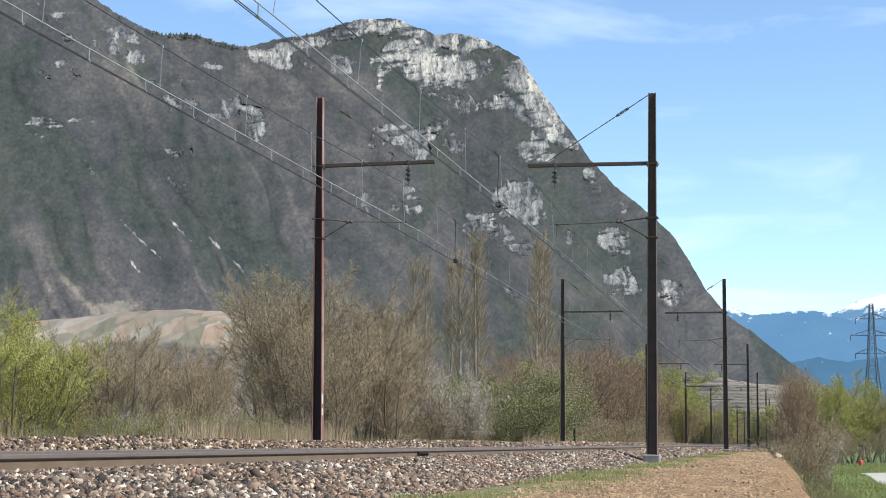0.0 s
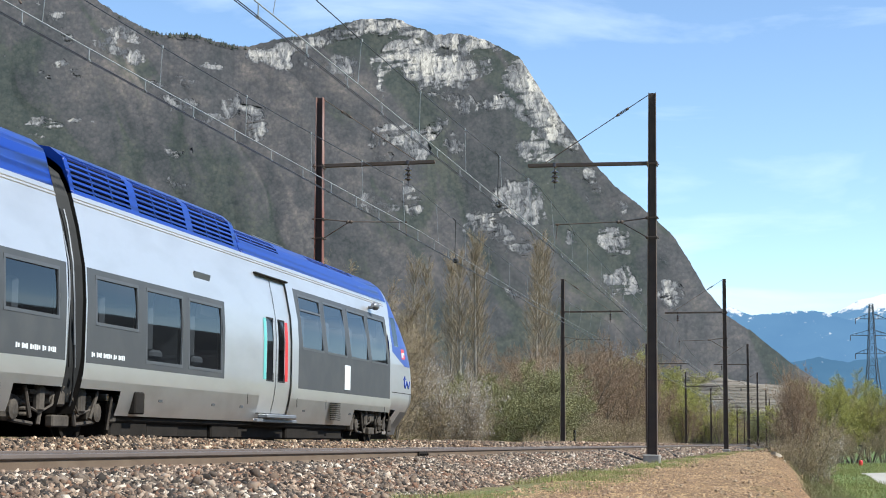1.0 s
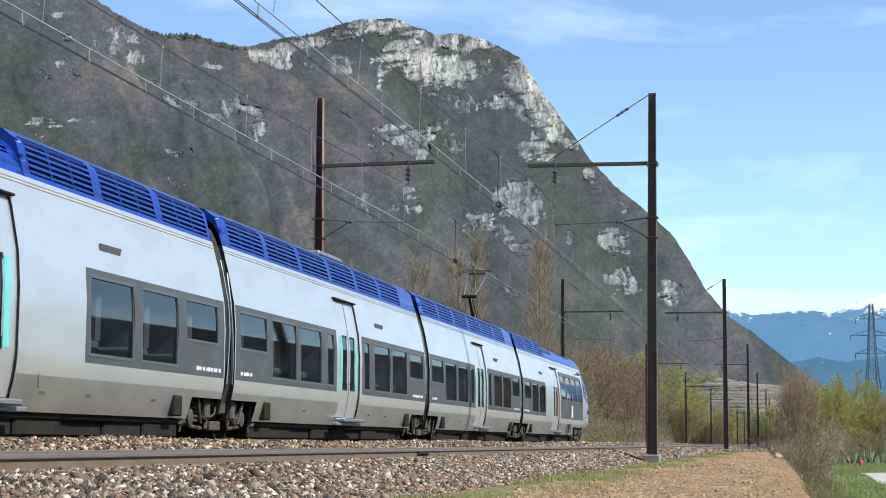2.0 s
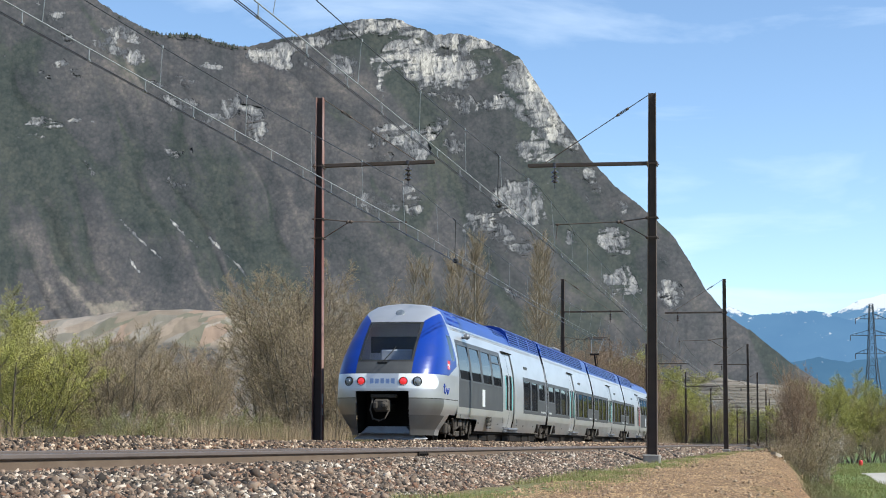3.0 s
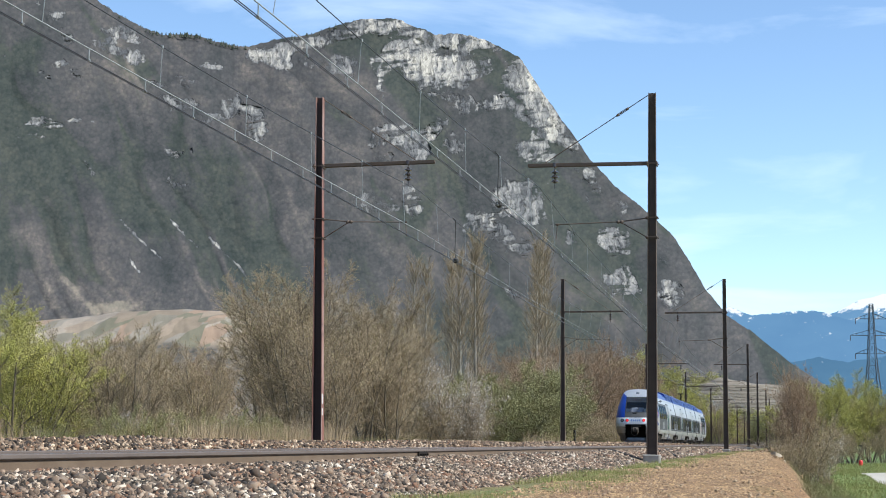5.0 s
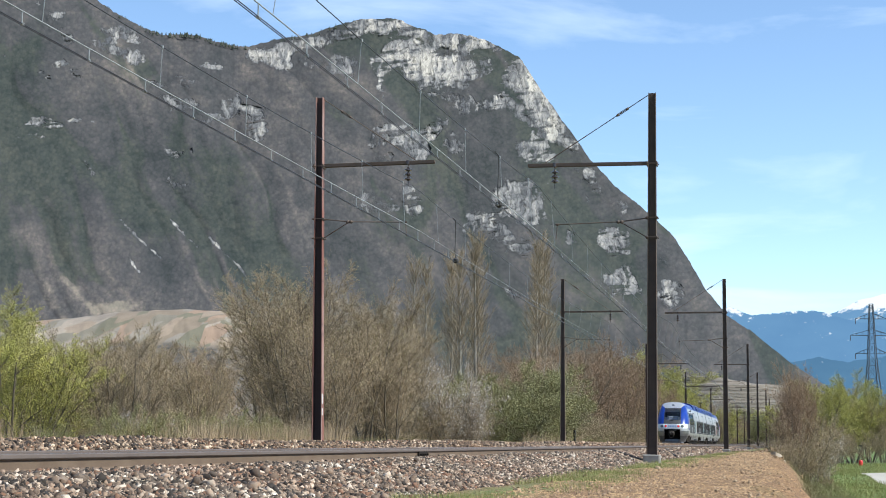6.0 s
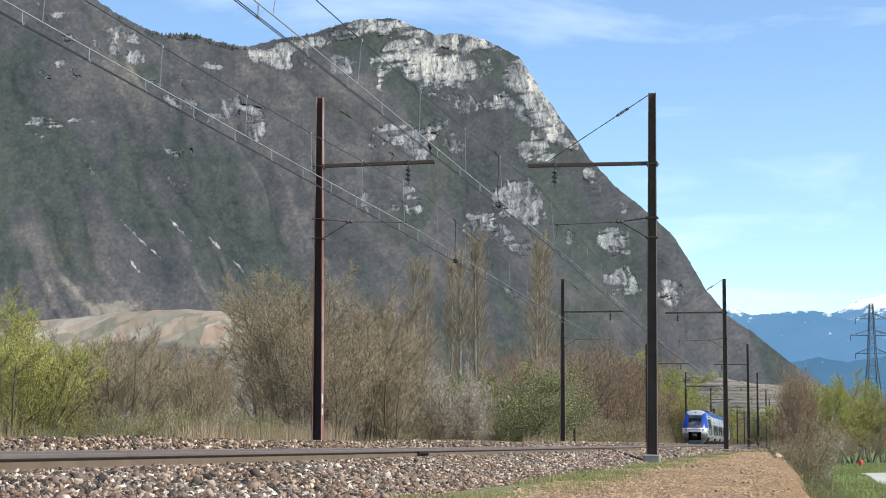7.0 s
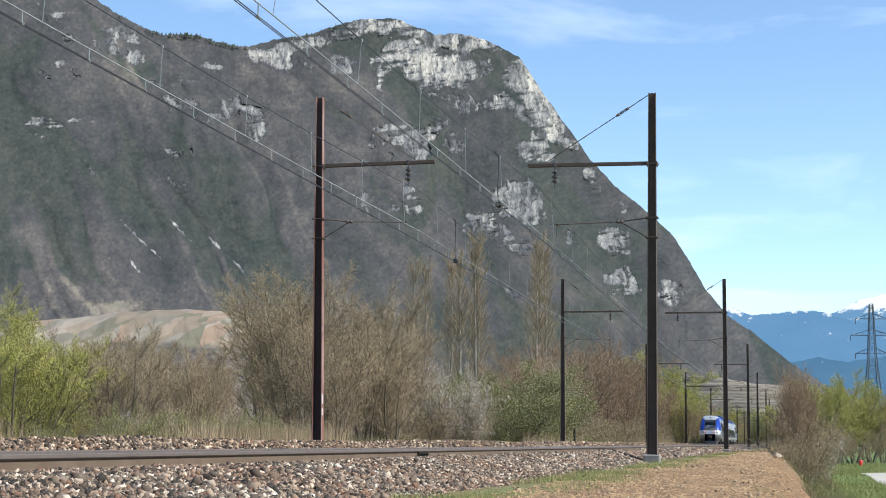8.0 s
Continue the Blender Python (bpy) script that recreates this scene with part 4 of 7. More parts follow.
# ---------- far snowy range ----------
M_RANGE = bpy.data.materials.new("hazy_far_range")
M_RANGE.use_nodes = True
rn, rl = M_RANGE.node_tree.nodes, M_RANGE.node_tree.links
r_p = rn["Principled BSDF"]
r_p.inputs["Roughness"].default_value = 1.0
r_p.inputs["Specular IOR Level"].default_value = 0.0
r_tc = rn.new("ShaderNodeTexCoord")
r_n = nd(rn, "ShaderNodeTexNoise", Scale=0.03, Detail=8.0, Roughness=0.7)
r_n2 = nd(rn, "ShaderNodeTexNoise", Scale=0.006, Detail=6.0)
rl.new(r_tc.outputs["Object"], r_n.inputs["Vector"])
rl.new(r_tc.outputs["Object"], r_n2.inputs["Vector"])
r_at = rn.new("ShaderNodeAttribute")
r_at.attribute_name = "snow"
r_ad = rn.new("ShaderNodeMath")
r_ad.operation = "MULTIPLY_ADD"
r_ad.inputs[1].default_value = 1.6
rl.new(r_n.outputs["Fac"], r_ad.inputs[0])
rl.new(r_at.outputs["Fac"], r_ad.inputs[2])
r_mr = nd(rn, "ShaderNodeMapRange", **{"From Min": 1.02, "From Max": 1.16})
rl.new(r_ad.outputs[0], r_mr.inputs["Value"])
# blue haze is painted into the far ranges, which glow as a flat backdrop
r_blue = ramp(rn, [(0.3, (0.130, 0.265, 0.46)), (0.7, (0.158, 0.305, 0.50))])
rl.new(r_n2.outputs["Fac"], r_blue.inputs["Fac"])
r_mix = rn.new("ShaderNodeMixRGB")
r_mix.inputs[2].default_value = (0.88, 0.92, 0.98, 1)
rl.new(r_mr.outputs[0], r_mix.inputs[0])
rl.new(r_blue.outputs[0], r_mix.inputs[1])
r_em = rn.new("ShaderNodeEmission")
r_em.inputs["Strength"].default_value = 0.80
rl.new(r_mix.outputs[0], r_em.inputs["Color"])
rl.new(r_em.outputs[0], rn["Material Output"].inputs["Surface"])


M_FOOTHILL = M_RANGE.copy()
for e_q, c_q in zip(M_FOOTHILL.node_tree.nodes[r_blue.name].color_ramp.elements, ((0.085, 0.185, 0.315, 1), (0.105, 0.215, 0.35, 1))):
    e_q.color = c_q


def far_range(name, dist, pts, snow_from, snow_to, seed, label, mat=M_RANGE):
    a = np.linspace(pts[0][0], pts[-1][0], 260)
    t = np.interp(a, [p[0] for p in pts], [p[1] for p in pts]) + 0.0008 * fbm(a * 3, a * 0, seed, 5)
    k = np.linspace(-0.25, 1, 40)
    A, K = np.meshgrid(a, k, indexing="ij")
    Tn = np.repeat(t[:, None], len(k), 1)
    R = dist - 500 * (1 - K) + 60 * fbm(A * 1.2, K * 3, seed + 3, 5) * (1 - K)
    v = np.stack([R * np.sin(np.radians(A)), R * np.cos(np.radians(A)), Tn * K * R], -1).reshape(-1, 3)
    me = raw_mesh(name, v, grid_faces(len(a), len(k)), mat, True)
    at = me.attributes.new("snow", "FLOAT", "POINT")
    at.data.foreach_set("value", (smooth(snow_from, snow_to, Tn * K)).ravel().astype(np.float32))
    return tagged(new(name, me), label, "mountains", kind="structure")


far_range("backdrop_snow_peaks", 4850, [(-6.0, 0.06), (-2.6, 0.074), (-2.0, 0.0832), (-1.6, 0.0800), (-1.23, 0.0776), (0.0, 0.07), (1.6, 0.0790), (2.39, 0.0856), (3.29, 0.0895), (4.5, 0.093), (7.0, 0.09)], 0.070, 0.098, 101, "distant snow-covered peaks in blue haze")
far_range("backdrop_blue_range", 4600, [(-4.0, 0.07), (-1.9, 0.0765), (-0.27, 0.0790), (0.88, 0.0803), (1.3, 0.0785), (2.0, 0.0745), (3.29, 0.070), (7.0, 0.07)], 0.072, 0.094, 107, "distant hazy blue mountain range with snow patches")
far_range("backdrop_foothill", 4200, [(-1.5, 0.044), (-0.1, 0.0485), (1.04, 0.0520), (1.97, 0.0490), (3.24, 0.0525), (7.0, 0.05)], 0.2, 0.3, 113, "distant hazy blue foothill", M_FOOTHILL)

# the other side of the valley closes the place beside and behind the viewpoint; unseen, its skyline is set to darken
# the train's reflections
va = np.linspace(5.0, 318.0, 260)
vk = np.concatenate([np.linspace(0, 1, 36), [1.06, 1.15]])
VA, VK = np.meshgrid(va, vk, indexing="ij")
vt = 0.15 + 0.05 * fbm(va * 0.05, va * 0, 131, 4) + 0.012 * fbm(va * 0.4, va * 0, 137, 4)
vt = np.minimum(vt, np.interp(va, [5, 8, 12, 25, 34, 48], [0.02, 0.06, 0.082, 0.085, 0.095, 0.22]))
VT = np.repeat((vt * smooth(318, 308, va))[:, None], len(vk), 1) * np.minimum(VK, 1) - np.clip(VK - 1, 0, 1) * 0.4
VR = 1500 + 900 * np.minimum(VK, 1) - 140 * fbm(VA * 0.12, VK * 3, 139, 5) * np.sin(np.pi * np.clip(VK, 0, 1)) + np.clip(VK - 1, 0, 1) * 600
vv = np.stack([VR * np.sin(np.radians(VA)), VR * np.cos(np.radians(VA)), VT * VR - 4], -1).reshape(-1, 3)
side_mesh = raw_mesh("valley_side", vv, grid_faces(len(va), len(vk)), M_MOUNTAIN, True)
set_flank(side_mesh, np.radians(VA) * 2000, VT * VR)
tagged(new("valley_side", side_mesh), "unseen wooded slopes closing the valley, for reflections", "mountain", kind="structure")
# ---------- the double track ----------
NEAR_X, FAR_X, FAR_Z = -6.60, -10.63, 0.05     # centre lines, and the height of the far rails
Y0, Y1 = -60.0, 900.0


def bed_z(x):
    """Top of the ballast across the two tracks."""
    pts = [(-14.1, -0.62), (-12.9, 0.02), (-12.2, 0.06), (-11.35, -0.02), (-9.9, -0.02), (-9.2, 0.10), (-8.3, 0.02), (-7.55, -0.13), (-7.2, -0.16), (-5.95, -0.165), (-5.75, -0.17), (-5.2, -0.16), (-3.75, -0.46), (-3.4, -0.62)]
    return np.interp(x, [p[0] for p in pts], [p[1] for p in pts])


bx = np.linspace(-14.1, -3.4, 120)
by = np.concatenate([np.linspace(Y0, 5, 20), np.linspace(5.5, 70, 300), np.geomspace(70.5, Y1, 160)])
BX, BY = np.meshgrid(bx, by, indexing="ij")
BZ = bed_z(BX) + 0.030 * fbm(BX * 6, BY * 6, 121, 3) + 0.05 * fbm(BX * 0.8, BY * 0.5, 127, 2)
BZ[0], BZ[-1] = -0.9, -0.9
tagged(new("ballast_bed", raw_mesh("ballast_bed", np.stack([BX, BY, BZ], -1).reshape(-1, 3), grid_faces(len(bx), len(by)), M_BED, True)), "grey-brown crushed stone track bed", "ballast", kind="structure")

# flat-bottomed rail, head at z = 0, half profile mirrored
RAIL_HALF = [(0.0, 0.0), (0.026, -0.001), (0.034, -0.008), (0.036, -0.034), (0.030, -0.042), (0.010, -0.052), (0.0085, -0.120), (0.018, -0.142), (0.070, -0.156), (0.072, -0.172), (0.0, -0.172)]


def rail(name, x, z, label):
    """A rail: dusty web and foot, darker head, worn running face."""
    stations = [Y0] + [Y0 + 18 * k for k in range(1, 52)] + [Y1]

    def run(prof):
        g = Geo()
        g.sheet([[(x + a, y, z + b) for a, b in prof] for y in stations])
        return g
    low = RAIL_HALF[5:]
    body = tagged(new(name, run(low + [(-a, b) for a, b in low[::-1]]).mesh(name, M_RAIL)), label, "rail", group="running rails")
    top = RAIL_HALF[:6]
    part("head", run([(-a, b) for a, b in top[::-1]] + top[1:]), M_RAILHEAD, body, "dark brown rail head")
    part("running_face", run([(-0.024, 0.0002), (0.0, 0.0012), (0.024, 0.0002)]), M_RAILTOP, body, "polished running face")
    return body


for cx, cz in ((NEAR_X, 0.0), (FAR_X, FAR_Z)):
    for s in (-1, 1):
        rail("rail", cx + s * 0.7525, cz, "long rusty brown steel rail with worn head")

# fishplates on one joint of the near rail
fish = Geo()
fish.box((NEAR_X + 0.7525 + 0.03, 25.9, -0.085), (0.03, 0.62, 0.10), bev=0.008)
for k in range(4):
    fish.lathe((NEAR_X + 0.7525 + 0.045, 25.66 + 0.16 * k, -0.085), (1, 0, 0), [(0, 0.02), (0.03, 0.018)], 6)
tagged(new("fishplate", fish.mesh("fishplate", M_DARK)), "dark bolted fishplate joining the rail", "rail joint")

# sleepers, bedded in the ballast
slp = Geo()
slp.box((0, 0, -0.11), (2.5, 0.26, 0.22), bev=0.03)
slp_mesh = slp.mesh("sleeper", M_SLEEPER)
clip = Geo()
clip.box((0, 0, 0.012), (0.09, 0.13, 0.03), bev=0.01)
clip.lathe((0, 0, 0.02), (0, 0, 1), [(0, 0.03), (0.022, 0.028), (0.024, 0.015), (0.036, 0.014)], 6)
CLIP_MESH = clip.mesh("rail_clip", M_DARK)
for cx, cz in ((NEAR_X, 0.0), (FAR_X, FAR_Z)):
    for k in range(130):
        so = new("sleeper", slp_mesh)
        so.matrix_basis = pose(cx, 2.0 + 0.6 * k, cz - 0.172, 0, 0, 0)
        tagged(so, "grey concrete sleeper bedded in ballast", "sleeper", group="sleepers under the rails")
        if cx == NEAR_X and 12 < 2.0 + 0.6 * k < 60:
            for o in (-0.10, 0.10):
                part("rail_clip", CLIP_MESH, None, so, "dark steel rail clip").matrix_basis = pose(0.7525 + o, 0, 0)

# ---------- overhead line ----------
MAST_Y = [-8.0, 46.3, 100.5, 167.0, 234.0, 301.0, 368.5, 436.0, 503.5, 571.0]
MAST_RX = [-3.80, -3.79, -3.77, -4.02, -4.35, -4.1, -4.3, -4.3, -4.0, -4.0]
MAST_LX = [-13.4, -13.33, -13.6, -14.1, -14.3, -13.9, -13.5, -13.4, -13.4, -13.4]
ARM_Z, TOP_Z = 8.08, 10.15


def taper_box(g, x0, x1, hx0, hx1, hy0, hy1, z0, z1):
    """An upright bar: centre and half sizes at its foot and at its head."""
    g.add([(x + i * hx, j * hy, z) for x, hx, hy, z in ((x0, hx0, hy0, z0), (x1, hx1, hy1, z1)) for i, j in ((-1, -1), (1, -1), (1, 1), (-1, 1))], [(3, 2, 1, 0), (4, 5, 6, 7), (0, 1, 5, 4), (1, 2, 6, 5), (2, 3, 7, 6), (3, 0, 4, 7)])


def h_beam(g, web, z0, z1, w0=0.30, w1=0.21, t=0.018):
    """A tapering H section: web across the line, flanges to the track and to the field."""
    taper_box(web, 0, 0, w0 / 2 - t, w1 / 2 - t, 0.006, 0.006, z0, z1)
    for s in (-1, 1):
        taper_box(g, s * (w0 - t) / 2, s * (w1 - t) / 2, t / 2, t / 2, w0 * 0.42, w1 * 0.46, z0, z1)


def insulator(g, p, n=3, pitch=0.135):
    x, y, z = p
    g.tube((x, y, z), (x, y, z - n * pitch - 0.22), 0.014, n=6)
    for k in range(n):
        zz = z - 0.14 - k * pitch
        g.lathe((x, y, zz), (0, 0, -1), [(-0.06, 0.03), (-0.03, 0.055), (0.0, 0.115), (0.022, 0.115), (0.028, 0.06), (0.06, 0.035)], 12)


def mast(x, y, side, track_x, zb, zoff, label, mat, stay_len, lean=0.0):
    """A catenary mast. side: direction of its arm along x."""
    e = tagged(new("catenary_mast"), label, "catenary mast", group="masts along the railway")
    e.matrix_basis = pose(x, y, 0, 0, lean, 0)
    top, arm = TOP_Z + zoff, ARM_Z + zoff
    base = Geo()
    base.box((0, 0, zb - 0.40), (0.46, 0.52, 0.9), bev=0.03)
    part("footing", base, M_CONCRETE, e, "weathered concrete footing")
    g = Geo()
    web = Geo()
    h_beam(g, web, zb, top)
    part("column", g, mat, e)
    part("web", web, M_WEBSHADE if mat is M_MASTRUST else mat, e)
    if mat is M_MASTRUST:
        pp = Geo()
        for k, (z, hh) in enumerate(((1.32, 0.30), (0.95, 0.20))):
            pp.box((0.146, -0.03, z), (0.008, 0.13, hh), bev=0.002)
        part("paint_patch", pp, M_PAINTPATCH, e, "worn white paint patch")
    a = Geo()
    reach = abs(track_x - x) + 0.55
    for o in (-0.055, 0.055):
        a.box((side * (0.1175 + reach / 2), o, arm + 0.02), (reach, 0.045, 0.095), bev=0.004)
    for k in range(5):
        a.box((side * (0.3 + (reach - 0.4) * k / 4), 0, arm + 0.02), (0.05, 0.10, 0.07))
    part("arm", a, M_MAST, e)
    for zz, ww in ((arm, 0.13), (6.52 + zoff, 0.06), (5.95 + zoff, 0.06)):
        br = Geo()
        for s in (-1, 1):
            br.box((s * 0.135, 0, zz), (0.035, 0.30, ww), bev=0.006)
            for yy in (-0.13, 0.13):
                br.lathe((s * 0.15, yy, zz), (s, 0, 0), [(0, 0.02), (0.035, 0.018)], 6)
        for yy in (-0.14, 0.14):
            br.tube((-0.16, yy, zz), (0.16, yy, zz), 0.011, n=5)
        part("bracket", br, M_MAST, e)
    st = Geo()
    p, q = Vector((side * 0.12, 0, top - 0.06)), Vector((side * stay_len, 0, arm + 0.09))
    st.tube(p, q, 0.013, n=6)
    m1, m2 = p.lerp(q, 0.20), p.lerp(q, 0.29)
    for o in (-0.035, 0.035):
        st.tube(m1 + Vector((0, 0, o)), m2 + Vector((0, 0, o)), 0.010, n=5)
    st.lathe(m1, q - p, [(-0.06, 0.02), (0.0, 0.045), (0.05, 0.02)], 6)
    st.lathe(m2, q - p, [(-0.05, 0.02), (0.0, 0.045), (0.06, 0.02)], 6)
    part("stay_rod", st, M_MAST, e, "thin stay rod with turnbuckle")
    ins = Geo()
    ix = (track_x - x) - side * 0.12
    ins.box((ix, 0, arm + 0.02), (0.08, 0.2, 0.13), bev=0.01)
    insulator(ins, (ix, 0, arm - 0.04))
    part("insulator", ins, M_PORCELAIN, e, "dark glazed insulator string")
    rg = Geo()
    k0, k1 = Vector((side * 0.12, 0, 6.52 + zoff)), Vector((side * 0.92, 0, 6.42 + zoff))
    rg.tube(k0, k1, 0.016, n=6)
    rg.tube(Vector((side * 0.12, 0, 5.95 + zoff)), k1, 0.016, n=6)
    end = Vector((track_x - x - side * 0.2, 0, 6.36 + zoff))
    rg.tube(k1, end, 0.014, n=6)
    rg.lathe(k1 - Vector((side * 0.05, 0, 0)), end - k1, [(-0.06, 0.02), (0.0, 0.06), (0.05, 0.03), (0.1, 0.06), (0.16, 0.02)], 8)
    rg.tube(end, end + Vector((side * 0.03, 0, -0.42)), 0.012, n=5)
    rg.box(end, (0.10, 0.05, 0.06), bev=0.01)
    part("registration_arm", rg, M_MAST, e)
    return e


for k, y in enumerate(MAST_Y):
    if y > 0:
        mast(MAST_RX[k], y, -1, NEAR_X - 0.12, -0.24, 0.0, "dark grey steel catenary mast on a concrete footing", M_MAST, 3.1, 0.42 if k == 1 else 0.0)
        mast(MAST_LX[k], y - 0.8, 1, FAR_X + 0.1, -0.1, 0.05, "red-brown weathered steel catenary mast" if k == 1 else "dark brown steel catenary mast across the tracks", M_MASTRUST if k == 1 else M_MAST, 2.9, -0.55 if k == 1 else 0.0)


def wire_run(name, xa, xb, za, zb, aux, mess_x, mess_a, mess_b, sagk, label):
    """One span after another: main messenger, auxiliary messenger, twin contact wire and droppers.
    The contact wire swings between xa and xb; za is its height at the first mast, zb at all others; aux: least and added height of the auxiliary wire."""
    e = tagged(new(name), label, "overhead wire", group="overhead wires")
    for k in range(len(MAST_Y) - 1):
        a, b = MAST_Y[k], MAST_Y[k + 1]
        L = b - a
        s0, s1 = (xb, xa) if k % 2 else (xa, xb)
        c0, m0 = (za, mess_a) if k == 0 else (zb, mess_b)
        n = 24
        def at(f, kind):
            y = a + L * f
            x, zc = s0 + (s1 - s0) * f, c0 + (zb - c0) * f
            if kind == 0:
                return Vector((x, y, zc))
            if kind == 1:
                return Vector((x, y, zc + aux[0] + aux[1] * (2 * f - 1) ** 2))
            return Vector((mess_x, y, m0 + (mess_b - m0) * f - (L / 54.3) ** 2 * sagk * 4 * f * (1 - f)))
        fine = 5 if k < 2 else 4
        for o in (-0.02, 0.02):
            w0 = Geo()
            w0.path([at(i / n, 0) + Vector((o, 0, 0)) for i in range(n + 1)], 0.0085, fine)
            part("contact_wire", w0, M_WIRE, e, "dark contact wire")
        w1, w2 = Geo(), Geo()
        w1.path([at(i / n, 1) for i in range(n + 1)], 0.011 if k < 1 else 0.006, fine)
        w2.path([at(i / n, 2) for i in range(n + 1)], 0.0095, fine)
        part("auxiliary_wire", w1, M_WIRELIGHT, e, "pale auxiliary wire")
        part("messenger_wire", w2, M_WIRE, e)
        if k > 4:
            continue
        m = max(4, round(L / 4.52))
        for i in range(m):
            d = Geo()
            f = (i + 0.54) / m
            d.tube(at(f, 2), at(f, 1), 0.0065, n=4)
            d.box(at(f, 2), (0.03, 0.05, 0.05))
            part("dropper", d, M_WIRELIGHT, e, "pale thin dropper")
        for i in range(2 * m):
            d = Geo()
            f = (i + 0.80) / (2 * m)
            d.tube(at(f, 1), at(f, 0), 0.010, n=4)
            d.box(at(f, 0), (0.05, 0.07, 0.03))
            part("hanger", d, M_WIRELIGHT, e, "short pale hanger")
    return e


near_line = wire_run("overhead_line", -7.36, -6.87, 5.95, 5.91, (0.20, -0.07), -6.995, 7.22, 7.48, 0.55, "sagging catenary wires above the near track")
far_line = wire_run("overhead_line", -10.79, -10.50, 6.08, 5.93, (0.19, 0.12), -10.58, 7.29, 7.48, 0.53, "sagging catenary wires above the far track")
for e2, x, y, zt, zb in ((near_line, -6.97, 39.2, 7.19, 5.92), (far_line, -10.56, 51.5, 7.29, 5.93)):
    j = Geo()
    j.path([(x, y - 0.3, zt + 0.03), (x + 0.02, y, zt), (x + 0.02, y + 0.05, zt - 0.3), (x, y + 0.03, zb + 0.3), (x + 0.04, y, zb + 0.1)], 0.014, 6)
    j.lathe((x + 0.04, y, zb + 0.13), (0, 0, -1), [(0, 0.03), (0.05, 0.09), (0.13, 0.09), (0.18, 0.03)], 10)
    part("jumper_cable", j, M_WIRE, e2, "black jumper cable with clamp")

# traction bonds: dark cables laid from the rail to the mast footings
for (xa, ya), (xb, yb2) in (((-5.85, 50.8), (-4.05, 45.9)), ((-5.85, 76.0), (-4.1, 60.5))):
    cg = Geo()
    pts = []
    for i in range(15):
        f = i / 14
        x = xa + (xb - xa) * f
        pts.append((x, ya + (yb2 - ya) * f + 0.15 * math.sin(f * 7), float(bed_z(x)) + 0.07))
    cg.path(pts, 0.035, 6)
    tagged(new("bond_cable", cg.mesh("bond_cable", M_RUBBER)), "black bonding cable lying across the ballast", "cable")
# short marker post by the far track
mk = Geo()
mk.box((-14.6, 113.0, 0.0), (0.16, 0.16, 2.0), bev=0.02)
tagged(new("marker_post", mk.mesh("marker_post", M_RUBBER)), "short dark wooden marker post beyond the tracks", "post")
# ---------- the train ----------
# half cross-section of the body, height above the rail
SECTION = [(0.0, 3.95), (0.50, 3.93), (0.86, 3.86), (1.04, 3.72), (1.12, 3.56), (1.20, 3.37), (1.33, 2.90), (1.44, 2.36), (1.475, 1.90), (1.475, 1.10), (1.462, 0.94), (1.425, 0.74), (1.37, 0.52), (1.33, 0.40)]
SEC_Z = [p[1] for p in SECTION][::-1]
SEC_X = [p[0] for p in SECTION][::-1]
BOGIE_H = 0.74


def half_width(z):
    return float(np.interp(z, SEC_Z, SEC_X))


def skin(side, ds, zs, holes=(), only=None, inset=0.0):
    """The body side between lines along the car (ds) and heights (zs), left open where a hole lies."""
    g = Geo()
    ds, zs = sorted(set(ds)), sorted(set(zs))
    for d0, d1 in zip(ds[:-1], ds[1:]):
        for z0, z1 in zip(zs[:-1], zs[1:]):
            dm, zm = (d0 + d1) / 2, (z0 + z1) / 2
            if any(h[0] < dm < h[1] and h[2] < zm < h[3] for h in holes):
                continue
            if only and not any(h[0] < dm < h[1] and h[2] < zm < h[3] for h in only):
                continue
            x0, x1 = side * (half_width(z0) - inset), side * (half_width(z1) - inset)
            g.quad((x0, d0, z0), (x0, d1, z0), (x1, d1, z1), (x1, d0, z1))
    return g


def weld(me):
    bm = bmesh.new()
    bm.from_mesh(me)
    bmesh.ops.remove_doubles(bm, verts=bm.verts, dist=0.0004)
    bmesh.ops.recalc_face_normals(bm, faces=bm.faces)
    bm.to_mesh(me)
    bm.free()
    me.polygons.foreach_set("use_smooth", [True] * len(me.polygons))
    me.set_sharp_from_angle(angle=radians(30))
    return me


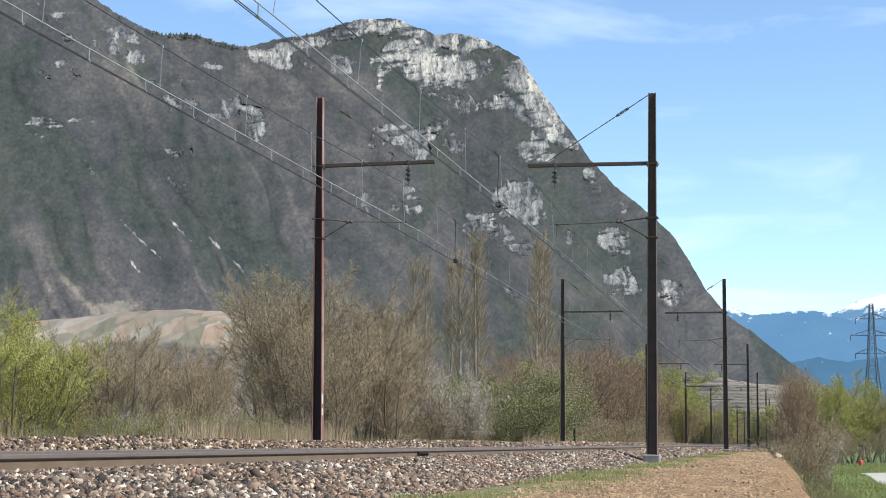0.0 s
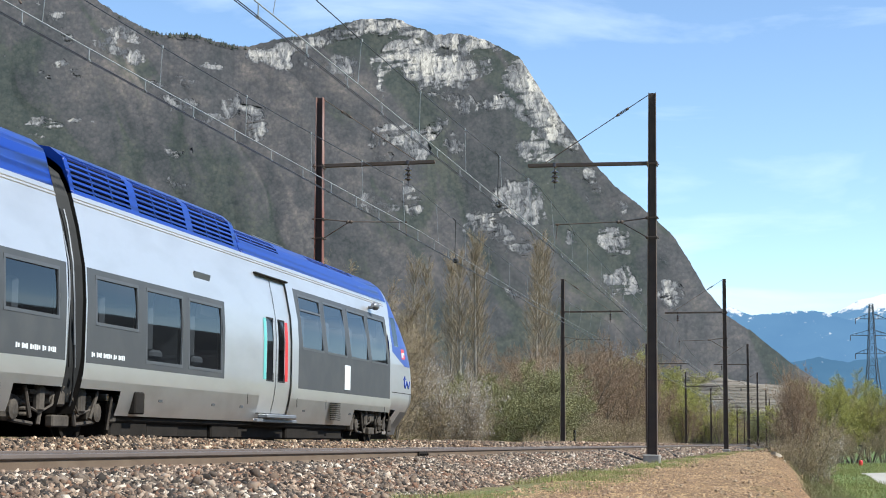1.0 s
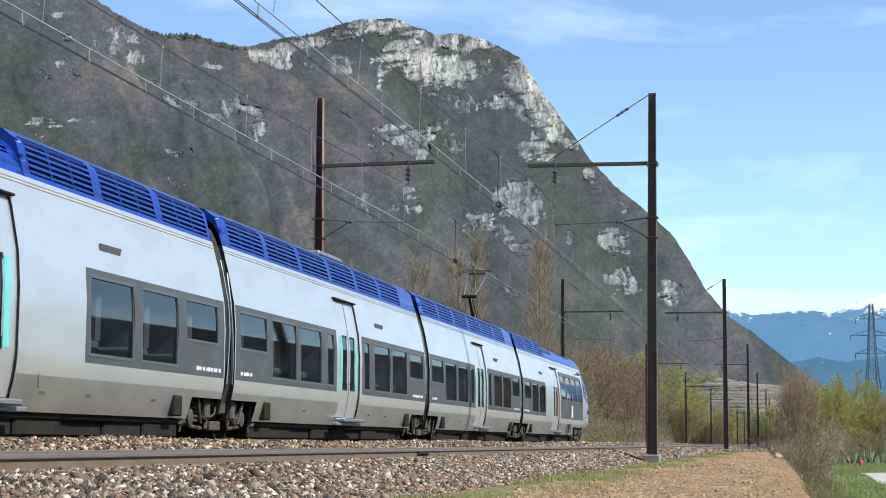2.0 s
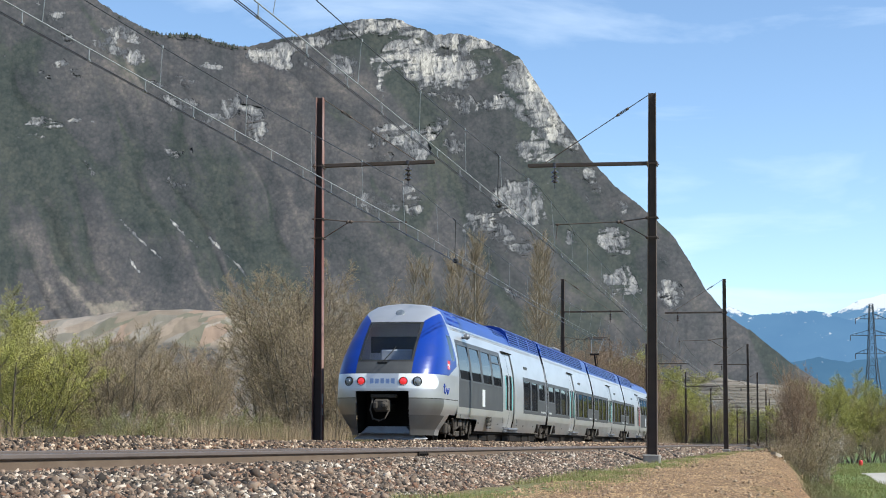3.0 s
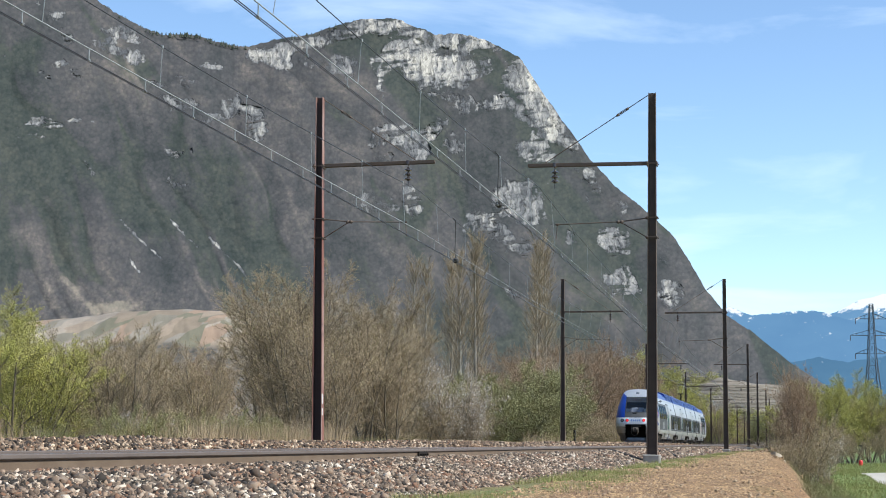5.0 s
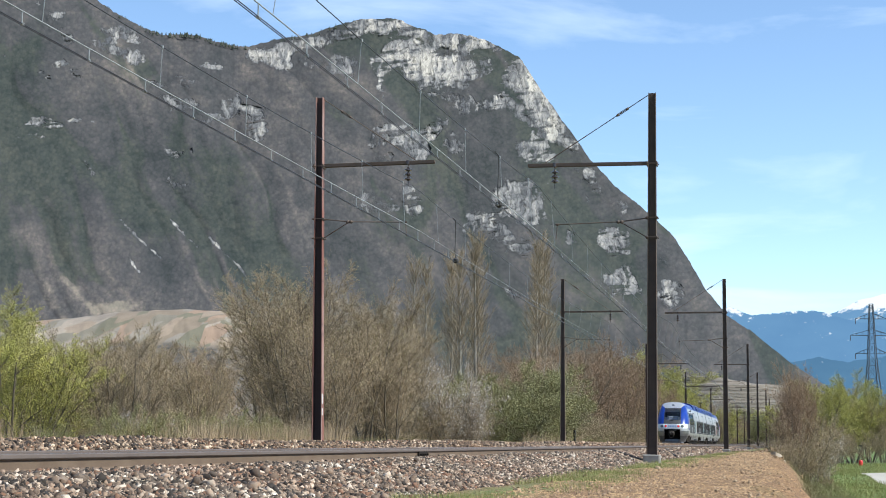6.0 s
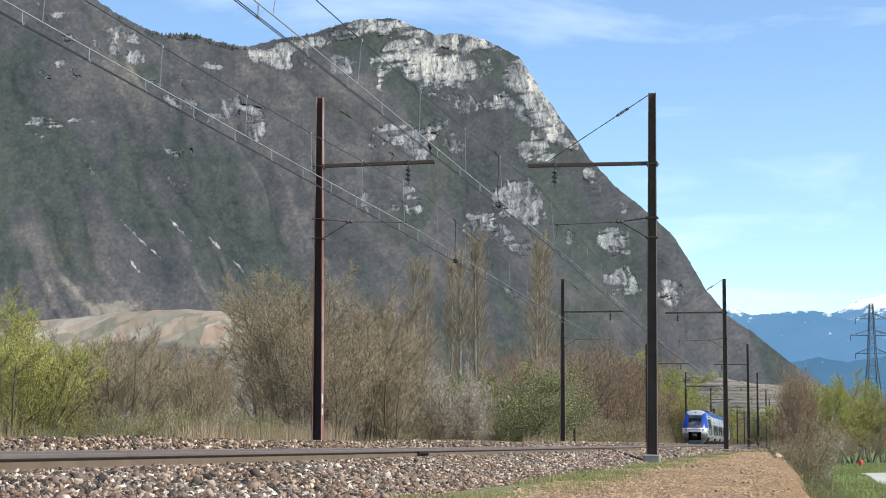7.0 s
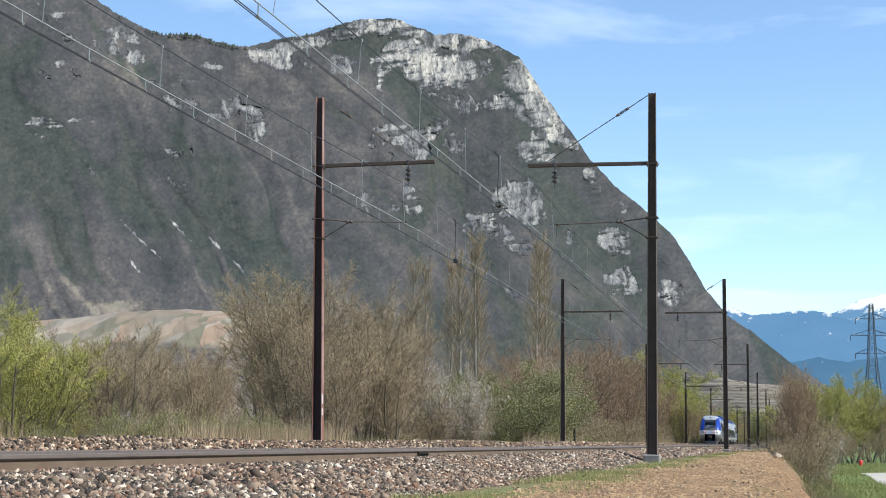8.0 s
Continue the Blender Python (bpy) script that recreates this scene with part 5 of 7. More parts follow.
def window(e, side, d0, d1, z0, z1, frame_w=0.045, vent=False):
    """A framed window: raised grey frame, recessed pane, sometimes a top vent."""
    g = Geo()
    def pt(d, z, out):
        return (side * (half_width(z) + out), d, z)
    f = frame_w
    outer = [(d0, z0), (d1, z0), (d1, z1), (d0, z1)]
    inner = [(d0 + f, z0 + f), (d1 - f, z0 + f), (d1 - f, z1 - f), (d0 + f, z1 - f)]
    for i in range(4):
        j = (i + 1) % 4
        g.quad(pt(*outer[i], 0.006), pt(*outer[j], 0.006), pt(*inner[j], 0.006), pt(*inner[i], 0.006))
        g.quad(pt(*inner[i], 0.006), pt(*inner[j], 0.006), pt(*inner[j], -0.05), pt(*inner[i], -0.05))
        g.quad(pt(*outer[i], 0.006), pt(*outer[j], 0.006), pt(*outer[j], -0.05), pt(*outer[i], -0.05))
    if vent:
        zv = z1 - 0.30
        g.quad(pt(d0 + f, zv - 0.02, 0.004), pt(d1 - f, zv - 0.02, 0.004), pt(d1 - f, zv + 0.02, 0.004), pt(d0 + f, zv + 0.02, 0.004))
    w = part("window", g, M_FRAME, e)
    pg = Geo()
    zz = [z0 + f - 0.005 + (z1 - z0 - 2 * f + 0.01) * k / 4 for k in range(5)]
    pg.sheet([[pt(d, z, -0.018) for z in zz] for d in (d0 + f - 0.005, d1 - f + 0.005)])
    part("pane", pg, M_GLASS, w, "dark tinted pane", soft=True).visible_shadow = False
    return w


def door(e, side, d0, d1, colours):
    """A double door: two leaves with tall narrow windows and coloured strips, hood and step."""
    mid = (d0 + d1) / 2
    zb, zt = 0.56, 3.02
    for k, (a, b) in enumerate(((d0 + 0.02, mid - 0.006), (mid + 0.006, d1 - 0.02))):
        w = b - a
        wl, wr = (a + w * 0.42, b - w * 0.16) if k == 0 else (a + w * 0.16, b - w * 0.42)
        hole = (wl, wr, 1.16, 2.26)
        zs = [zb, 0.8, 1.08, 1.16, 1.5, 1.9, 2.26, 2.36, 2.7, zt]
        leaf = part("door_leaf", weld(skin(side, [a, wl, wr, b], zs, [hole], inset=0.03).mesh("door_leaf", M_SILVER)), None, e, "silver sliding door leaf")
        edge = Geo()
        for d in (a, b):
            edge.sheet([[(side * (half_width(z) + o), d, z) for z in zs] for o in (-0.07, -0.03)])
        part("door_edge", edge, M_BAND, leaf)
        pg = Geo()
        pg.sheet([[(side * (half_width(z) - 0.04), d, z) for z in zs[3:7]] for d in (wl, wr)])
        part("pane", pg, M_GLASS, leaf, "tall narrow tinted pane", soft=True)
        rim = Geo()
        for q0, q1, r0, r1 in ((wl - 0.03, wl, 1.13, 2.29), (wr, wr + 0.03, 1.13, 2.29), (wl, wr, 1.13, 1.16), (wl, wr, 2.26, 2.29)):
            rim.quad(*[(side * (half_width(z) - 0.026), d, z) for d, z in ((q0, r0), (q1, r0), (q1, r1), (q0, r1))])
        part("seal", rim, M_RUBBER, leaf)
        s0, s1 = (wl - 0.20, wl - 0.035) if k == 0 else (wr + 0.035, wr + 0.20)
        sg = Geo()
        sg.sheet([[(side * (half_width(z) - 0.024), d, z) for z in zs[3:7]] for d in (s0, s1)])
        part("colour_strip", sg, colours[k], leaf, "red strip" if colours[k] is M_RED else "turquoise strip")
    for d in (d0 + 0.008, mid, d1 - 0.008):
        gap = Geo()
        gap.sheet([[(side * (half_width(z) - 0.020), d + o, z) for z in (zb, 0.8, 1.1, 1.5, 1.9, 2.3, 2.7, zt)] for o in (-0.011, 0.011)])
        part("door_seal", gap, M_RUBBER, e, "black rubber door seal")
    hood = Geo()
    hood.box((side * (half_width(zt) + 0.0), mid, zt + 0.03), (0.10, d1 - d0 + 0.08, 0.035), bev=0.01)
    part("door_hood", hood, M_DARK, e)
    step = Geo()
    step.box((side * 1.50, mid, 0.50), (0.20, d1 - d0 - 0.1, 0.08), bev=0.02)
    step.box((side * 1.46, mid, 0.42), (0.10, d1 - d0 + 0.5, 0.06), bev=0.01)
    part("step", step, M_GALV, e)


def wheelset_bogie(e, d, jacobs):
    """A two-axle bogie: frame, axle boxes, coil springs, dampers and four wheels."""
    g = Geo()
    half = 1.25
    for s in (-1, 1):
        g.box((s * 1.06, d, 0.62), (0.16, 1.5, 0.16), bev=0.03)
        for k in (-1, 1):
            g.box((s * 1.06, d + k * 1.0, 0.56), (0.15, 0.7, 0.14), Matrix.Rotation(k * 0.16, 3, "X"), bev=0.03)
            g.box((s * 1.10, d + k * half, 0.43), (0.24, 0.34, 0.28), bev=0.05)
            g.lathe((s * 1.22, d + k * half, 0.43), (s, 0, 0), [(0, 0.13), (0.04, 0.13), (0.06, 0.07)], 12)
            for q in range(4):
                g.lathe((s * 1.10, d + k * 0.78, 0.36 + 0.07 * q), (0, 0, 1), [(0, 0.09), (0.02, 0.10), (0.045, 0.09)], 10)
            g.tube((s * 1.24, d + k * 0.55, 0.25), (s * 1.24, d + k * 0.40, 0.72), 0.035, n=8)
            g.tube((s * 1.20, d + k * half, 0.30), (s * 1.20, d + k * (half - 0.6), 0.26), 0.03, n=6)
        g.lathe((s * 1.08, d, 0.70), (0, 0, 1), [(0, 0.24), (0.05, 0.26), (0.10, 0.22), (0.15, 0.26), (0.2, 0.22)], 14)
        g.tube((s * 1.27, d - 0.9, 0.66), (s * 1.27, d + 0.35, 0.66), 0.03, n=8)
        g.box((s * 1.2, d + 0.1, 0.30), (0.12, 0.5, 0.16), bev=0.02)
        for k in (-1, 1):
            g.box((s * 1.28, d + k * 0.62, 0.58), (0.10, 0.20, 0.34), bev=0.03)
            g.tube((s * 1.30, d + k * 1.62, 0.66), (s * 1.22, d + k * 1.66, 0.20), 0.028, n=6)
            g.box((s * 1.24, d + k * 1.74, 0.44), (0.12, 0.16, 0.30), bev=0.03)
            g.tube((s * 1.32, d + k * 1.1, 0.72), (s * 1.30, d + k * 0.9, 0.34), 0.03, n=6)
            g.path([(s * 1.30, d + k * 0.2, 0.76), (s * 1.33, d + k * 0.35, 0.50), (s * 1.28, d + k * 0.6, 0.40), (s * 1.30, d + k * 0.9, 0.46)], 0.018, 5)
        g.box((s * 1.26, d - 0.12, 0.60), (0.12, 0.42, 0.22), bev=0.03)
    g.box((0, d, 0.58), (2.2, 0.5, 0.2), bev=0.03)
    b = part("bogie", g, M_BOGIE, e, "grimy steel bogie")
    for s in (-1, 1):
        for k in (-1, 1):
            w = Geo()
            w.lathe((s * 0.80, d + k * half, 0.425), (s, 0, 0), [(-0.07, 0.45), (-0.045, 0.45), (-0.04, 0.425), (0.055, 0.42), (0.06, 0.36), (0.03, 0.34), (0.02, 0.20), (0.07, 0.18), (0.14, 0.11)], 28)
            part("wheel", w, M_DARK, b)
    for k in (-1, 1):
        ax = Geo()
        ax.tube((-0.8, d + k * half, 0.425), (0.8, d + k * half, 0.425), 0.08, n=10)
        part("axle", ax, M_DARK, b)
    return b


SLAT = Geo()
SLAT.box((0, 0, 0), (0.022, 1.0, 1.0), bev=0.0)
SLAT_MESH = SLAT.mesh("slat", M_BLUE)


def roof(e, d0, d1, louvres, lift):
    """The blue roof fairing with louvred panels let into both shoulders; louvres: from, to, lower and upper edge. lift: how far the fairing stands above the body line."""
    def up_by(z):
        return z + lift * float(smooth(3.40, 3.70, np.float64(z)))
    def raised(g):
        g.v = [(p[0], p[1], up_by(p[2])) for p in g.v]
        return g
    ds = [d0, d1] + [q for l in louvres for q in l[:2]]
    zs = [3.37, 3.44, 3.50, 3.56, 3.61, 3.66, 3.72, 3.76, 3.80, 3.86, 3.93, 3.95] + [q for l in louvres for q in l[2:]]
    g = Geo()
    for s in (-1, 1):
        q = skin(s, ds, zs, louvres)
        g.add(q.v, q.f)
    ring = [(x, z) for x, z in SECTION if z > 3.36]
    ring = ring[::-1] + [(-x, z) for x, z in ring[1:]]
    for d in (d0, d1):
        g.add([(x, d, z) for x, z in ring], [tuple(range(len(ring)))])
    r = part("roof", weld(raised(g).mesh("roof", M_BLUE)), None, e, "royal blue roof fairing")
    for s in (-1, 1):
        for a, b, z0, z1 in louvres:
            zl = sorted({z0, z1, *[z for z in (3.50, 3.56, 3.62, 3.72, 3.76, 3.86) if z0 < z < z1]})
            lo = part("louvre", raised(skin(s, [a, b], zl, inset=0.06)), M_DARK, e, "blue louvre over dark opening")
            arc = [(half_width(z0 + (z1 - z0) * k / 40), up_by(z0 + (z1 - z0) * k / 40)) for k in range(41)]
            acc = [0.0]
            for u, v in zip(arc[:-1], arc[1:]):
                acc.append(acc[-1] + math.hypot(v[0] - u[0], v[1] - u[1]))
            n = 7 if z1 - z0 > 0.3 else 4
            for k in range(n):
                f = acc[-1] * (k + 0.5) / n
                x, z = float(np.interp(f, acc, [q[0] for q in arc])), float(np.interp(f, acc, [q[1] for q in arc]))
                x2, z2 = float(np.interp(f + 0.01, acc, [q[0] for q in arc])), float(np.interp(f + 0.01, acc, [q[1] for q in arc]))
                so = part("slat", SLAT_MESH, None, lo)
                so.matrix_basis = Matrix.Translation((s * (x - 0.012), (a + b) / 2, z)) @ Matrix.Rotation(s * (math.atan2(x2 - x, z2 - z) - 0.25), 4, "Y") @ Matrix.Diagonal((1, b - a, acc[-1] / n * 0.56, 1))
            for d in (a + (b - a) / 3, b - (b - a) / 3):
                rb = Geo()
                rb.sheet([[(s * (half_width(z) + 0.002), dd, up_by(z)) for z in zl] for dd in (d - 0.025, d + 0.025)])
                part("rib", rb, M_BLUE, lo)
    return r


def marks(e, side, d, z, widths, h=0.07, mat=None):
    """Small stencilled inscriptions as plain bars."""
    g = Geo()
    for w in widths:
        for q in range(max(1, round(w / 0.06))):
            g.box((side * (half_width(z) + 0.004), d + 0.03, z), (0.006, 0.042, h * (0.95 - 0.25 * ((q * 7) % 3 == 1))))
            d += 0.058
        d += 0.05
    part("inscription", g, mat or M_WHITE, e, "white stencilled bars")


SEAT = Geo()
SEAT.box((0, 0, 0.42), (0.95, 0.46, 0.14), bev=0.04)
SEAT.box((0, -0.22, 0.80), (0.95, 0.12, 0.72), bev=0.05)
SEAT.box((0, 0, 0.18), (0.5, 0.3, 0.34))
SEAT_MESH = SEAT.mesh("seat", M_SEAT)


def car_shell(e, d0, d1, bands, doors, arches, windows, lo_end=None):
    """Silver sides, dark window bands, windows, doors and lining of one car."""
    low_zs = [0.40, 0.52, BOGIE_H, 0.54, 0.86]
    zs = [0.86, 0.94, 1.08, 1.18, 1.62, 1.90, 2.14, 2.36, 2.62, 2.90, 3.02, 3.37]
    ds = [d0, d1] + [q for b in bands for q in b[:2]] + [q for b in doors for q in b[:2]] + [q for a in arches for q in a]
    cuts = [tuple(b) for b in bands] + [(a, b, 0.54, 3.02) for a, b, *_ in doors] + [(a, b, 0.0, BOGIE_H) for a, b in arches]
    for s in (-1, 1):
        body = skin(s, ds, zs + [q for b in bands for q in b[2:]], cuts)
        part("side_panel", weld(body.mesh("side_panel", M_SILVER)), None, e, "silver-grey painted side panel")
        part("skirt_panel", weld(skin(s, ds, low_zs, cuts).mesh("skirt_panel", M_SKIRT)), None, e, "silver skirt panel dimmed for ground reflection, with dust")
        rail_g = Geo()
        rail_g.sheet([[(s * (half_width(z) + 0.012 * (i % 2)), d, z) for i, z in enumerate((3.24, 3.255, 3.285, 3.30))] for d in (d0, d1)])
        part("drip_rail", rail_g, M_SILVER, e)
        for b in bands:
            wins = [w for w in windows if b[0] <= w[0] < b[1]]
            holes = [(w[0] + 0.01, w[1] - 0.01, w[2] + 0.01, w[3] - 0.01) for w in wins]
            dd = [b[0], b[1]] + [q for h in holes for q in h[:2]]
            zz = [b[2], b[3], 1.9] + [q for h in holes for q in h[2:]]
            part("window_band", weld(skin(s, dd, zz, holes).mesh("window_band", M_BAND)), None, e, "anthracite window band")
        for w in windows:
            window(e, s, *w[:4], vent=len(w) > 4)
        holes = [w[:4] for w in windows] + [(a, b, 0.54, 3.02) for a, b, *_ in doors]
        dd = [d0, d1] + [q for h in holes for q in h[:2]]
        zz = [0.9, 3.08] + [q for h in holes for q in h[2:] if 0.9 < q < 3.08]
        part("lining", skin(s, dd, zz, holes, inset=0.09), M_INSIDE, e, "pale interior lining")
        for a, b, *cols in doors:
            door(e, s, a, b, cols[0] if s == 1 else (M_TURQ, M_TURQ))
    fl = Geo()
    fl.box((0, (d0 + d1) / 2, 0.90), (2.7, d1 - d0 - 0.1, 0.06))
    fl.box((0, (d0 + d1) / 2, 3.02), (2.3, d1 - d0 - 0.1, 0.04))
    part("interior_floor", fl, M_INSIDE, e, "pale interior floor and ceiling")
    for w in windows[::1]:
        for s in (-0.8, 0.8):
            so = part("seat", SEAT_MESH, None, e, "blue-grey fabric seat")
            so.matrix_basis = pose(s, (w[0] + w[1]) / 2 + 0.2, 0.93 if w[2] < 1.8 else 1.36)


def underframe(e, d0, d1):
    g = Geo()
    g.box((0, (d0 + d1) / 2, 0.46), (2.55, d1 - d0, 0.30), bev=0.03)
    part("underframe", g, M_DARK, e, "sooty underframe")
    n = max(2, int((d1 - d0) / 1.3))
    for k in range(n):
        d = d0 + (k + 0.5) * (d1 - d0) / n
        # boxes hang low to fill the shadowed gap under the car
        b = Geo()
        b.box((0, d, 0.265), (2.46 - 0.06 * (k % 3), (d1 - d0) / n * (0.985 - 0.02 * (k % 2)), 0.34), bev=0.03)
        part("equipment_box", b, M_DARK, e, "black equipment box filling the shadowed gap")


def end_wall(e, d, out):
    g = Geo()
    ring = [(x, z) for x, z in SECTION] + [(-x, z) for x, z in SECTION[::-1][:-1]]
    g.add([(x, d, z) for x, z in ring], [tuple(range(len(ring)))])
    part("end_wall", g, M_DARK, e)


def bellows(e, d, n=7, half=0.30):
    """The black corrugated gangway between two cars, with hoses beside it."""
    g = Geo()
    rows = []
    for k in range(n * 2 + 1):
        y = d - half + 2 * half * k / (n * 2)
        sc = 0.93 if k % 2 else 0.965
        ring = [(x, z) for x, z in SECTION] + [(-x, z) for x, z in SECTION[::-1]]
        rows.append([(x * sc, y, 0.55 + (z - 0.40) * 0.93) for x, z in ring])
    g.sheet(rows)
    b = part("gangway_bellows", g, M_RUBBER, e, "black corrugated gangway bellows")
    for s in (-1, 1):
        for k, o in enumerate((-0.16, -0.06, 0.05, 0.14)):
            h = Geo()
            pts = []
            for i in range(13):
                f = i / 12
                z = 3.1 - 2.1 * f if k < 3 else 1.3 - 0.8 * f
                pts.append((s * (half_width(z) - 0.035), d + o + (0.05 * math.sin(f * 5 + k)) - 0.10 * (1 - f) ** 3, z))
            h.path(pts, 0.016, 6)
            part("hose", h, M_RUBBER if k % 2 else M_GALV, b)


def nose_s(x, z):
    """Distance behind the tip at which the front skin lies, for a place across and a height."""
    w = nose_w(z)
    n = 3.0 + 0.4 * float(smooth(2.6, 1.0, np.float64(z)))
    L = nose_L(z)
    return nose_s0(z) + L * (1 - (1 - min(1.0, abs(x) / w) ** n) ** (1 / n))


def nose_s0(z):
    """Distance behind the tip on the middle line, rounded over."""
    return sum(nose_line(z + o) for o in (-0.16, -0.08, 0.0, 0.08, 0.16)) / 5


def nose_line(z):
    return float(np.interp(z, [0.24, 0.8, 1.25, 1.6, 1.85, 2.3, 2.8, 3.2, 3.45, 3.65, 3.80, 3.95], [0.27, 0.15, 0.08, 0.08, 0.15, 0.47, 0.98, 1.49, 1.82, 2.12, 2.40, 2.75]))


def nose_L(z):
    return min(2.96 - nose_s0(z), float(np.interp(z, [0.3, 1.6, 2.3, 3.0, 3.95], [1.5, 1.6, 1.45, 1.2, 0.40])))


def nose_w(z):
    return half_width(max(z, 0.40)) * (1.0 - 0.21 * float(smooth(1.1, 0.1, np.float64(z))))


NOSE_D, TIP = 17.45, 20.52
NOSE_SKIN = []


def nose(e):
    """The streamlined cab front, skinned region by region."""
    if NOSE_SKIN:
        for key, me, text in NOSE_SKIN:
            part(key, me, None, e, text).visible_shadow = key not in ("windscreen", "cab_window")
        return nose_fittings(e)
    rows_z = list(np.linspace(0.24, 3.70, 200)) + [3.74, 3.78, 3.82, 3.86, 3.89, 3.92, 3.94, 3.9499]
    cols = np.concatenate([np.linspace(0, 1, 92) ** 0.8])
    pts = {}
    for i, z in enumerate(rows_z):
        w = max(nose_w(z), 0.02)
        n = 3.0 + 0.4 * float(smooth(2.6, 1.0, np.float64(z)))
        L, s0 = nose_L(z), nose_s0(z)
        line = []
        for c in cols:
            th = c * math.pi / 2
            x = w * math.sin(th) ** (2 / n)
            line.append((x, TIP - s0 - L * (1 - math.cos(th) ** (2 / n)) if th < math.pi / 2 - 1e-6 else TIP - s0 - L, z))
        for edge in (0.44, 0.70, 0.77):
            if edge < w - 0.05:
                j = min(range(1, len(line) - 1), key=lambda c: abs(line[c][0] - edge))
                line[j] = (edge, TIP - nose_s(edge, z), z)
        dl = line[-1][1]
        for q in range(1, 61):
            line.append((w, dl + (NOSE_D - dl) * q / 60, z))
        pts[i] = line
    regions = {}
    for s in (-1, 1):
        for i in range(len(rows_z) - 1):
            for j in range(len(pts[0]) - 1):
                q = [pts[i][j], pts[i][j + 1], pts[i + 1][j + 1], pts[i + 1][j]]
                x = sum(p[0] for p in q) / 4
                d = sum(p[1] for p in q) / 4
                z = sum(p[2] for p in q) / 4
                key = nose_region(x, d, z)
                if key:
                    regions.setdefault((key, s if key in ("cheek", "cab_window", "emblem", "emblem_bar", "bumper", "valance") else 0), Geo()).quad(*[(s * p[0], p[1], p[2]) for p in q])
    looks = {"nose_shell": (M_SILVER, "silver-grey moulded cab front"), "cheek": (M_BLUE, "glossy royal blue cab cheek"), "windscreen": (M_SCREEN, "large clear windscreen"), "screen_surround": (M_BAND, "dark grey panel round the windscreen"), "lamp_band": (M_WHITE, "white lamp band"), "number_panel": (M_SILVER, "faded silver number panel"), "cab_window": (M_GLASS, "small cab side window"), "nose_band": (M_BAND, "anthracite band end"), "roof_blue": (M_BLUE, "blue roof edge"), "emblem": (M_RED, "small red emblem patch"), "emblem_bar": (M_WHITE, "white emblem bars"), "screen_frame": (M_RUBBER, "black windscreen rubber frame"), "panel_gap": (M_DARK, "dark panel gap"), "valance": (M_NOSESHADE, "lower nose darkened for shade and ground reflection"), "bumper": (M_BUMPER, "silver bumper shell darkened for shade")}
    for (key, s), g in regions.items():
        me = weld(g.mesh(key, looks[key][0]))
        NOSE_SKIN.append((key, me, looks[key][1]))
        part(key, me, None, e, looks[key][1]).visible_shadow = key not in ("windscreen", "cab_window")
    nose_fittings(e)


